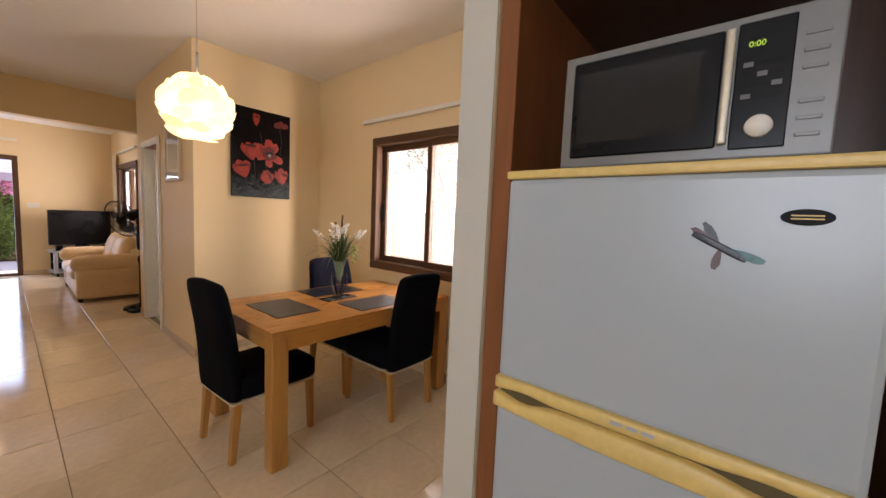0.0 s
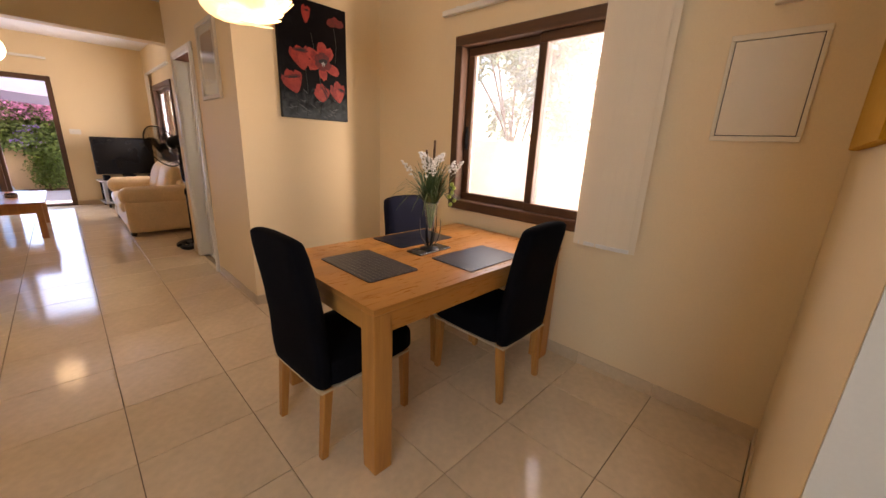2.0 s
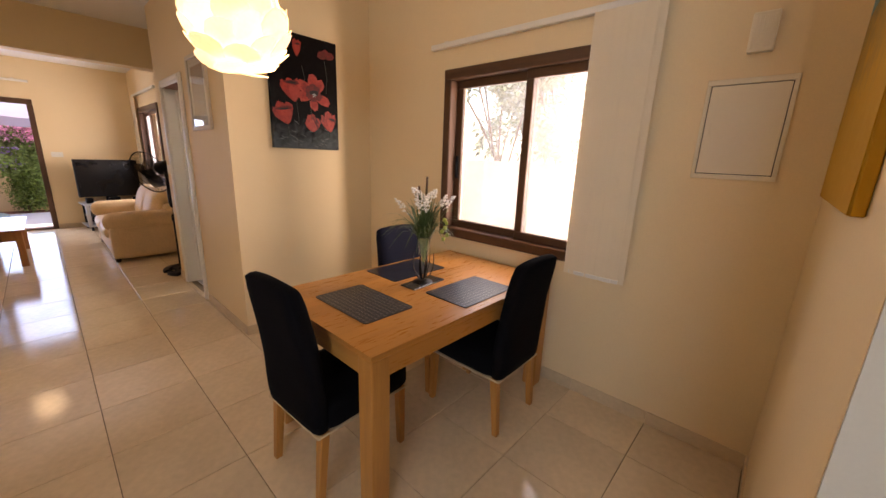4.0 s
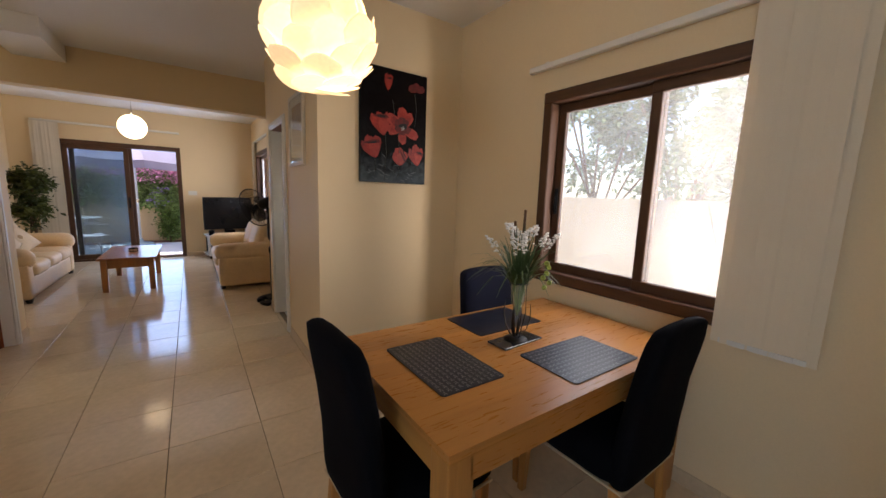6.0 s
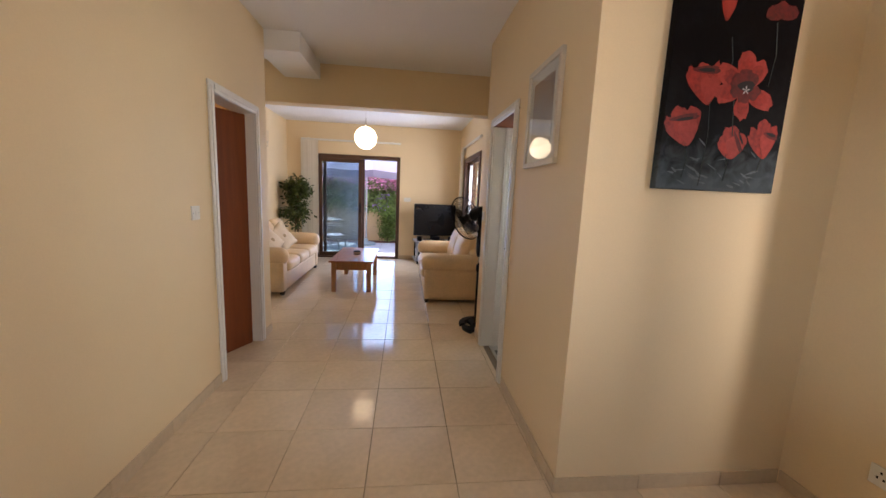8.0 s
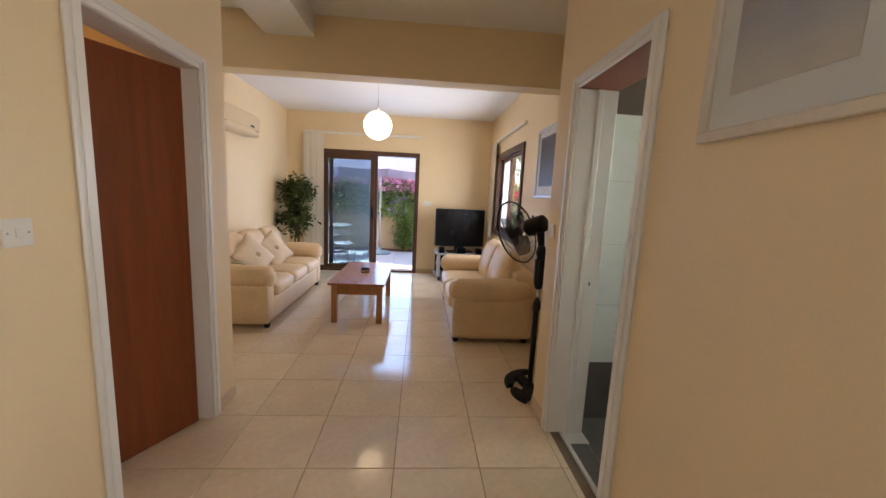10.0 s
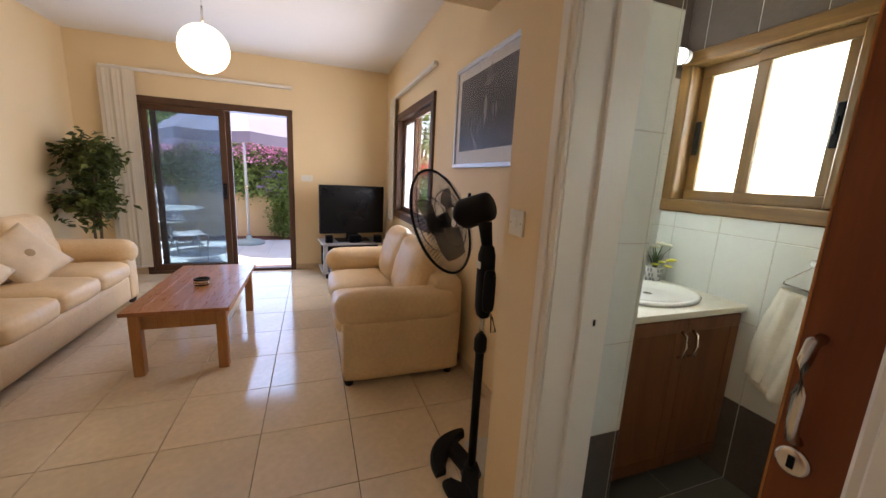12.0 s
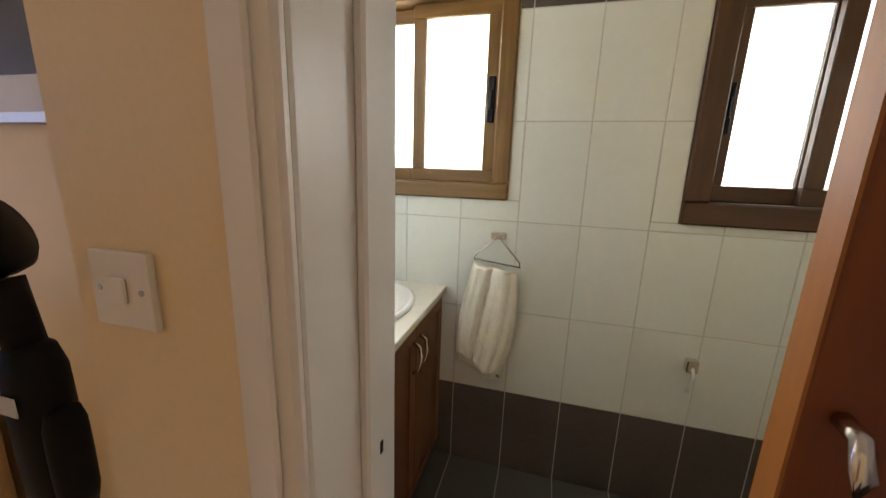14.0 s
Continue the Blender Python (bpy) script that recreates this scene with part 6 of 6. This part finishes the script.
bd = part("badge", place(lathe([(0.03, 0), (0.03, 0.004), (0.0, 0.006)], 24), Matrix.Translation((0.205, -0.02, 1.405)) @ pose(0, 0, 0, 90) @ Matrix.Diagonal((1, 0.42, 1, 1))), BLACKP, dz, "black oval badge")
for k in range(2):
    part("badge_bar", box(0.187, 0.223, -0.0268, -0.0255, 1.4015 + 0.005 * k, 1.4035 + 0.005 * k), GOLD, bd)
BUG = [mat("enamel_" + n, c, 0.3, metal=0.3, var=0.4, scale=60, fine=90) for n, c in (("rust", (0.075, 0.035, 0.03)), ("slate", (0.03, 0.03, 0.034)), ("teal", (0.02, 0.075, 0.065)))]
mg = thing("dragonfly_magnet", "small enamel dragonfly fridge magnet", "magnet", (3.80, 0.5985, 1.333), 0)
part("body", place(soft(-0.04, 0.045, -0.006, -0.001, -0.006, 0.006, 0.003, 0, 4), pose(0, 0, 0, 0, 28, 0)), BUG[1], mg)
for k, (x, z, a, l, w) in enumerate(((0.0, 0.0, 2.5, 0.046, 0.007), (0.002, 0.002, 2.15, 0.042, 0.008), (0.01, -0.004, -0.35, 0.056, 0.008), (0.004, -0.006, -1.75, 0.034, 0.008))):
    part("wing", place(petal_shape(0, 0, a, l, w, k, 0), pose(x, -0.0045 - 0.0004 * k, z, 0, 0, -90)), BUG[k % 3], mg, "enamelled wing")
# silver toned down, so its colour carries the shade of the niche
MWS = mat("niche_shaded_silver", (0.19, 0.185, 0.175), 0.4, metal=0.4, var=0.04, bump=0.02)
mw = thing("microwave_oven", "silver microwave oven with a dark door on the fridge", "microwave", (3.707, 0.667, 1.474))
mw.scale = (0.88, 0.88, 0.88)
part("body", box(-0.245, 0.25, 0.015, 0.36, 0.012, 0.285, 0.006, 2), MWS, mw)
part("front", box(-0.245, 0.25, 0.0, 0.016, 0.012, 0.285, 0.004, 2), MWS, mw)
part("door", box(-0.22, 0.08, -0.008, 0.0, 0.035, 0.265, 0.003), SCREEN, mw, "black glass door")
part("window", box(-0.205, 0.045, -0.0092, -0.0082, 0.07, 0.235), mat("smoked_window", (0.02, 0.021, 0.022), 0.08, spec=0.3, bump=0.0), mw, "smoked glass window")
part("handle", box(0.083, 0.098, -0.022, 0.0, 0.04, 0.26, 0.004, 2), mat("champagne_bar", (0.55, 0.49, 0.38), 0.3, metal=0.7), mw, "champagne metal handle")
cp = part("control_panel", box(0.101, 0.185, -0.006, 0.0, 0.03, 0.27, 0.002), SCREEN, mw, "black control panel")
part("knob", place(lathe([(0.022, 0), (0.020, 0.014), (0.0, 0.016)], 22), pose(0.145, -0.006, 0.07, 90)), PLASTIC, cp, "silver knob", True)
LED = mat("green_display", (0.02, 0.05, 0.01), 0.5, bump=0.0, emit=((0.55, 1.0, 0.1), 0.15))
tx = bpy.data.curves.new("clock_digits", "FONT")
tx.body, tx.size, tx.extrude = "0:00", 0.015, 0.0004
to = new("clock_digits", tx)
to.data.materials.append(LED)
dg = bpy.context.evaluated_depsgraph_get()
me = bpy.data.meshes.new_from_object(to.evaluated_get(dg))
bpy.data.objects.remove(to)
do = new("clock_digits", me)
do.parent = cp
do.matrix_basis = pose(0.118, -0.0068, 0.222, 90)
KEYG = mat("grey_key_print", (0.14, 0.14, 0.14), 0.5)
for r in range(4):
    for c in range(3):
        part("key", box(0.113 + 0.022 * c, 0.128 + 0.022 * c, -0.0068, -0.0058, 0.125 + 0.02 * r, 0.134 + 0.02 * r), KEYG if (r + c) % 3 == 0 else BLACKP, cp)
for k in range(7):
    if k != 3:
        part("side_button", box(0.197, 0.231, -0.003, 0.0, 0.046 + 0.03 * k, 0.053 + 0.03 * k, 0.001), MWS, mw)
for sx in (-0.2, 0.2):
    for sy in (0.05, 0.30):
        part("foot", tube((sx, sy, 0), (sx, sy, 0.013), 0.012, n=10), BLACKP, mw)
# cherry again, darkened to put the shade inside the housing into its colour
SHADECAB = wood("niche_shade_board", (0.10, 0.04, 0.019), (0.06, 0.023, 0.011), 0.4, 2)
nc = thing("fridge_housing", "tall cherry wood housing round the fridge and microwave", "cabinet", (3.278, 0.72, 0))
part("side_panel", box(0.0, 0.056, 0.0, 0.68, 0.0, 2.35, 0.002), NICHE, nc, "cherry wood side panel")
part("side_panel", box(0.85, 0.888, 0.0, 0.68, 0.0, 2.35, 0.002), NICHE, nc, "cherry wood side panel")
part("back_panel", box(0.056, 0.85, 0.66, 0.68, 0.0, 2.35), SHADECAB, nc)
part("top_board", box(0.056, 0.85, 0.0, 0.66, 2.02, 2.04), SHADECAB, nc)
for k in range(2):
    d = part("door", box(0.04 + 0.405 * k, 0.443 + 0.405 * k, -0.02, -0.001, 2.02, 2.35, 0.003), NICHE, nc)
    part("door_handle", wire([(0.40 + 0.085 * k, -0.02, 2.07), (0.40 + 0.085 * k, -0.045, 2.08), (0.40 + 0.085 * k, -0.045, 2.16), (0.40 + 0.085 * k, -0.02, 2.17)], 0.005, 8), CHROME, d)
br = thing("folded_broom", "black broom with a green clip stored beside the fridge", "broom", (3.365, 0.95, 0))
part("handle", tube((0, 0, 0.10), (0.0, 0.06, 1.42), 0.011, n=10), BLACKP, br, smooth=True)
part("clip", soft(-0.018, 0.018, 0.02, 0.06, 1.02, 1.12, 0.01, 0, 4), mat("bright_green_plastic", (0.05, 0.36, 0.03), 0.4), br, "bright green plastic clip")
part("cap", tube((0.0, 0.06, 1.42), (0.0, 0.062, 1.47), 0.013, n=10), SILVER, br)
part("brush", box(-0.02, 0.02, -0.06, 0.10, 0.0, 0.11, 0.004), VELVET, br)


# ---- outdoors ----
PAVE = mat("pale_patio_paving", (0.52, 0.56, 0.60), 0.7, var=0.08, scale=2.5, fine=40, bump=0.15)
EARTH = mat("dry_ground", (0.32, 0.25, 0.17), 0.95, var=0.25, scale=2, fine=30, bump=0.5, bump_dist=0.01)
RENDER = mat("beige_garden_render", (0.62, 0.47, 0.29), 0.85, var=0.08, scale=1.5, fine=70, bump=0.3, bump_dist=0.004)
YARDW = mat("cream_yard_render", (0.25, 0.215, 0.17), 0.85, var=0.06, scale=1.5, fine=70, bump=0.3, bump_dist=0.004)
MULCH = mat("red_brown_mulch", (0.16, 0.055, 0.045), 0.95, var=0.5, scale=30, fine=90, bump=0.9, bump_dist=0.02)
b = bmesh.new()
bmesh.ops.create_grid(b, x_segments=1, y_segments=1, size=900)
bmesh.ops.translate(b, vec=(0, 0, -0.21), verts=b.verts)
solid("ground", b, EARTH, "dry bare ground reaching the horizon", "ground", kind="structure")
pv = slab("patio", -8.75, WX - 0.25, -4.5, 3.6, -0.2, -0.03, EARTH, "pale paved patio outside the sliding door", "patio")
for i in range(6):
    for j in range(18):
        part("slab_piece", box(-8.75 + 0.383 * i + 0.002, -8.75 + 0.383 * (i + 1) - 0.002, -4.5 + 0.45 * j + 0.002, -4.5 + 0.45 * (j + 1) - 0.002, -0.03, -0.022, 0.003), PAVE, pv)
slab("flower_bed", -9.35, -8.75, -4.5, 3.6, -0.2, -0.04, MULCH, "red brown mulch bed along the garden wall", "flower bed")
slab("garden_wall", -9.55, -9.35, -4.8, 3.9, -0.2, 1.75, RENDER, "beige rendered garden wall", "wall")
slab("side_yard_path", -8.75, 5.8, NY + 0.25, 5.0, -0.2, -0.06, PAVE, "pale paved strip beside the house", "path")
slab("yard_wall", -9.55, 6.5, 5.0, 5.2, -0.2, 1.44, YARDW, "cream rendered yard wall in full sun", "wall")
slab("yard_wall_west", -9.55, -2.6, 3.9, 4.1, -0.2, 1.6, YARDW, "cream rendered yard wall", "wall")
slab("patio_wall_south", -9.55, WX - 0.25, -4.8, -4.5, -0.2, 1.9, RENDER, "beige rendered garden wall", "wall")
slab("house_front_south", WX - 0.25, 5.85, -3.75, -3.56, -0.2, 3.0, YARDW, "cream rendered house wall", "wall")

HEDGE = leafmat("bougainvillea_leaf", (0.30, 0.42, 0.14), (0.14, 0.23, 0.07))
PINKF = leafmat("pink_bract", (0.90, 0.55, 0.70), (0.80, 0.34, 0.55), 0.6)
LILAC = leafmat("lilac_bract", (0.45, 0.33, 0.62), (0.30, 0.22, 0.50), 0.6)
SHRUB = leafmat("light_shrub_leaf", (0.17, 0.24, 0.05), (0.08, 0.14, 0.03))
REDB = leafmat("red_bract", (0.65, 0.05, 0.07), (0.45, 0.02, 0.05), 0.6)
OLEA = leafmat("oleander_leaf", (0.13, 0.18, 0.085), (0.06, 0.10, 0.05), 0.5)


def climber(name, label, at, span, top, low, flower, seed, n=6500):
    """A flowering climber that hangs over a wall along y, with stems, leaves and bracts."""
    c = thing(name, label, "shrub", at)
    r = random.Random(seed)
    for k in range(5):
        y = r.uniform(-span, span) * 0.7
        part("stem", wire([(-0.45, y, -0.16), (-0.44, y + 0.02, 1.2), (-0.42, y - 0.01, 1.72), (-0.25, y + 0.03, 1.84), (-0.05, y, 1.78), (0.02, y + 0.05, 1.45)], 0.008, 6), BARK, c)
    b = leaf_cloud(n, (0.05, 0, (top + low) / 2), (0.28, span, (top - low) / 2), 0.058, seed, clumps=70, long=1.7)
    tagged(part("leaves", b, HEDGE, c, "mixed green leaves"), kind="stuff")
    b = leaf_cloud(n // 7, (0.20, 0, top - 0.22), (0.24, span, 0.24), 0.045, seed + 50, clumps=20, long=1.2)
    tagged(part("blossom", b, flower, c, "bright papery blossom"), kind="stuff")
    return c


climber("bougainvillea", "pink flowering bougainvillea over the garden wall", (-9.2, -0.9, -0.04), 0.95, 1.95, 0.82, PINKF, 21)
climber("bougainvillea", "pink flowering bougainvillea beside the parasol", (-9.15, -0.15, -0.04), 0.42, 1.95, 0.15, PINKF, 22)
climber("plumbago", "lilac flowering climber low on the garden wall", (-9.08, -0.45, -0.04), 0.28, 1.4, 0.85, LILAC, 23, 1500)
climber("bougainvillea", "dark green climber on the garden wall", (-9.2, -2.7, -0.04), 1.0, 2.0, 0.7, PINKF, 24)
climber("red_bougainvillea", "red flowering bougainvillea seen through the living room window", (-9.12, 2.45, -0.04), 0.55, 1.85, 0.6, REDB, 25, 2600)
sb = thing("rounded_shrub", "light green rounded shrub in the flower bed", "shrub", (-8.98, -0.33, -0.04))
for k in range(4):
    part("stem", tube((0.02 * k, 0.01 * k, 0), (0.12 * math.cos(k * 1.6), 0.12 * math.sin(k * 1.6), 0.4), 0.008, 0.004, 6), BARK, sb)
tagged(part("leaves", leaf_cloud(2600, (0, 0, 0.46), (0.20, 0.26, 0.42), 0.03, 31, clumps=30, long=2.0), SHRUB, sb, "fine light green leaves"), kind="stuff")


def tree(name, label, at, height, spread, seed, leafm, n=3200, lsize=0.055, long=3.2, girth=0.06):
    """A tree or tall shrub: tapered trunk, forking limbs and a gappy crown of leaves."""
    t = thing(name, label, "tree", at)
    r = random.Random(seed)
    part("trunk", wire([(0, 0, 0), (0.05, 0.02, height * 0.2), (-0.03, 0.05, height * 0.45)], girth, 9), BARK, t)
    crown = bmesh.new()
    for k in range(9):
        a = k * 2.4 + r.uniform(-0.3, 0.3)
        z0 = height * r.uniform(0.16, 0.45)
        e = Vector((spread * r.uniform(0.4, 0.95) * math.cos(a), spread * r.uniform(0.4, 0.95) * math.sin(a), height * r.uniform(0.55, 0.95)))
        part("limb", wire([(0, 0.02, z0), tuple(e * 0.45 + Vector((0, 0, z0 * 0.6))), tuple(e)], girth * 0.35, 6), BARK, t)
        join(crown, leaf_cloud(n // 9, e, (spread * 0.42, spread * 0.42, height * 0.17), lsize, seed + k, clumps=9, long=long))
    tagged(part("crown", crown, leafm, t, "narrow grey green leaves"), kind="stuff")
    return t


tree("oleander", "tall oleander behind the yard wall", (0.3, 5.9, -0.2), 3.4, 1.1, 41, OLEA)
tree("oleander", "tall oleander behind the yard wall", (-1.3, 6.3, -0.2), 3.9, 1.2, 42, OLEA)
tree("oleander", "tall oleander behind the yard wall", (2.0, 6.2, -0.2), 3.0, 1.0, 43, OLEA)
tree("young_oleander", "slender young oleander before the yard wall", (1.45, 4.55, -0.06), 2.3, 0.42, 44, OLEA, 900, 0.045, 3.2, 0.016)
tree("garden_tree", "leafy tree beyond the garden wall", (-11.2, -3.2, -0.2), 4.2, 1.7, 45, HEDGE, 3600, 0.08, 2.0, 0.1)
tree("garden_tree", "leafy tree beyond the garden wall", (-11.3, 3.2, -0.2), 3.8, 1.3, 47, SHRUB, 3000, 0.07, 2.0, 0.09)
tree("garden_tree", "leafy tree beyond the garden wall", (-11.8, 1.2, -0.2), 3.6, 1.6, 46, HEDGE, 3600, 0.08, 2.0, 0.1)

# parasol
CANVAS = mat("lilac_grey_canvas", (0.34, 0.32, 0.44), 0.85, var=0.06, scale=3, fine=160, bump=0.2)
sheer(CANVAS, 0.5)
ENAM = mat("blue_grey_base", (0.24, 0.34, 0.38), 0.6, var=0.12, scale=8, bump=0.2)
POLE = mat("grey_painted_pole", (0.45, 0.47, 0.50), 0.4, metal=0.3, var=0.05)


def parasol(label, at, radius, low, high):
    u = thing("parasol", label, "parasol", at, 12, "parasols on the patio")
    part("base", lathe([(0.27, 0), (0.275, 0.03), (0.22, 0.06), (0.06, 0.085), (0.04, 0.16), (0.0, 0.16)], 28), ENAM, u, "blue grey round base", True)
    part("pole", tube((0, 0, 0.1), (0, 0, high - 0.05), 0.022, n=14), POLE, u, smooth=True)
    part("collar", tube((0, 0, 1.0), (0, 0, 1.08), 0.032, n=14), CHROME, u)
    part("crank", wire([(0.03, 0, 1.04), (0.08, 0, 1.04), (0.08, 0.05, 1.04)], 0.006, 6), BLACKP, u)
    b = bmesh.new()
    for k in range(8):
        a0, a1 = 2 * math.pi * k / 8, 2 * math.pi * (k + 1) / 8
        rows = []
        for i in range(6):
            t = i / 5
            row = []
            for j in range(5):
                a = a0 + (a1 - a0) * j / 4
                sag = 1 - 0.045 * t * math.sin(math.pi * j / 4)
                row.append(b.verts.new((radius * t * sag * math.cos(a), radius * t * sag * math.sin(a), high - (high - low) * t ** 1.15 - 0.03 * t * math.sin(math.pi * j / 4))))
            rows.append(row)
        rows.append([b.verts.new((v.co.x, v.co.y, v.co.z - 0.16)) for v in rows[-1]])
        for p, q in zip(rows, rows[1:]):
            for j in range(4):
                b.faces.new((p[j], q[j], q[j + 1], p[j + 1]))
    bmesh.ops.remove_doubles(b, verts=b.verts, dist=1e-4)
    part("canopy", b, CANVAS, u, "lilac grey fabric canopy")
    for k in range(8):
        a = 2 * math.pi * k / 8
        part("rib", wire([(0, 0, high - 0.03), (radius * 0.5 * math.cos(a), radius * 0.5 * math.sin(a), high - (high - low) * 0.45 - 0.02), (radius * 0.98 * math.cos(a), radius * 0.98 * math.sin(a), low - 0.01)], 0.007, 6), POLE, u)
    return u


parasol("open lilac grey parasol on a round base on the patio", (-8.40, -0.86, -0.022), 1.35, 1.93, 2.75)

SLING = mat("grey_sling_mesh", (0.42, 0.43, 0.46), 0.7, var=0.1, fine=300, bump=0.3)
ALUG = mat("grey_tube_frame", (0.33, 0.34, 0.37), 0.4, metal=0.5)


def garden_chair(label, at, turn):
    c = thing("garden_chair", label, "chair", at, turn, "garden chairs on the patio")
    for sx in (-0.27, 0.27):
        part("side_frame", wire([(sx, 0.24, 0), (sx, 0.25, 0.40), (sx, 0.24, 0.62), (sx, -0.20, 0.64), (sx, -0.27, 0.60), (sx, -0.16, 0.40), (sx, -0.30, 0)], 0.012, 8), ALUG, c)
        part("back_stile", wire([(sx * 0.93, -0.16, 0.42), (sx * 0.93, -0.28, 0.75), (sx * 0.85, -0.36, 1.0)], 0.011, 8), ALUG, c)
    part("top_rail", wire([(-0.23, -0.36, 1.0), (0, -0.375, 1.03), (0.23, -0.36, 1.0)], 0.011, 8), ALUG, c)
    b = bmesh.new()
    rows = [[b.verts.new((x * w, y, z - 0.012 * (1 - (x / 0.25) ** 2))) for x in (-0.25, -0.12, 0, 0.12, 0.25)] for y, z, w in ((0.25, 0.42, 1), (0.05, 0.405, 1), (-0.15, 0.41, 1), (-0.21, 0.56, 1), (-0.28, 0.76, 0.97), (-0.36, 1.0, 0.9))]
    for p, q in zip(rows, rows[1:]):
        for j in range(4):
            b.faces.new((p[j], p[j + 1], q[j + 1], q[j]))
    b.normal_update()
    bmesh.ops.solidify(b, geom=b.faces[:], thickness=0.004)
    part("sling", b, SLING, c, "grey mesh sling seat", True)
    return c


garden_chair("grey mesh sling garden chair on the patio", (-6.98, -1.5, -0.022), 25)
garden_chair("grey mesh sling garden chair by the garden table", (-8.42, -2.1, -0.022), -60)
gt = thing("garden_table", "round pale glass garden table on a grey metal frame", "table", (-7.75, -1.85, -0.022))
part("tabletop", lathe([(0.0, 0.70), (0.44, 0.70), (0.45, 0.708), (0.44, 0.716), (0.0, 0.716)], 36), mat("pale_table_glass", (0.52, 0.58, 0.60), 0.15), gt, "pale glass top")
for k in range(4):
    a = k * math.pi / 2 + 0.4
    part("leg", wire([(0.40 * math.cos(a), 0.40 * math.sin(a), 0), (0.22 * math.cos(a), 0.22 * math.sin(a), 0.4), (0.36 * math.cos(a), 0.36 * math.sin(a), 0.70)], 0.012, 8), ALUG, gt)


# ---- floor tiles, last of all ----
ROOMS = [(-1.80, -1.07, SY - 0.152, SY), (-1.86, -0.2, -2.2, SY - 0.152), (WX, -2.03, LS, LN), (-2.06, 2.25, SY, RY), (DX, 3.16, RY - 0.02, NY), (2.2, 5.6, -2.6, RY), (3.275, 5.6, 0.6, NY)]
tile_mesh = {}


def tile_piece(w, d, thick=0.012):
    key = (round(w, 3), round(d, 3))
    if key not in tile_mesh:
        me = bpy.data.meshes.new("tile")
        b = bmesh.new()
        g, c = 0.0017, 0.0018
        lo = [b.verts.new((x, y, -thick)) for x, y in ((-w / 2 + g, -d / 2 + g), (w / 2 - g, -d / 2 + g), (w / 2 - g, d / 2 - g), (-w / 2 + g, d / 2 - g))]
        md = [b.verts.new((v.co.x, v.co.y, -c * 0.6)) for v in lo]
        hi = [b.verts.new((v.co.x - math.copysign(c, v.co.x), v.co.y - math.copysign(c, v.co.y), 0)) for v in lo]
        for p, q in ((lo, md), (md, hi)):
            for i in range(4):
                b.faces.new((p[i], p[(i + 1) % 4], q[(i + 1) % 4], q[i]))
        b.faces.new(hi)
        b.to_mesh(me)
        b.free()
        me.materials.append(TILE)
        tile_mesh[key] = me
    return tile_mesh[key]


for i in range(-15, 14):
    for j in range(-6, 6):
        x0, x1, y0, y1 = 0.45 * i, 0.45 * (i + 1), 0.45 * j, 0.45 * (j + 1)
        got = [(max(x0, a - 0.02), min(x1, b + 0.02), max(y0, c - 0.02), min(y1, d + 0.02)) for a, b, c, d in ROOMS]
        got = [g for g in got if g[1] - g[0] > 0.01 and g[3] - g[2] > 0.01]
        if not got:
            continue
        a, b, c, d = min(g[0] for g in got), max(g[1] for g in got), min(g[2] for g in got), max(g[3] for g in got)
        ob = new("tile", tile_piece(b - a, d - c))
        ob.parent = floor
        ob.location = ((a + b) / 2, (c + d) / 2, 0)
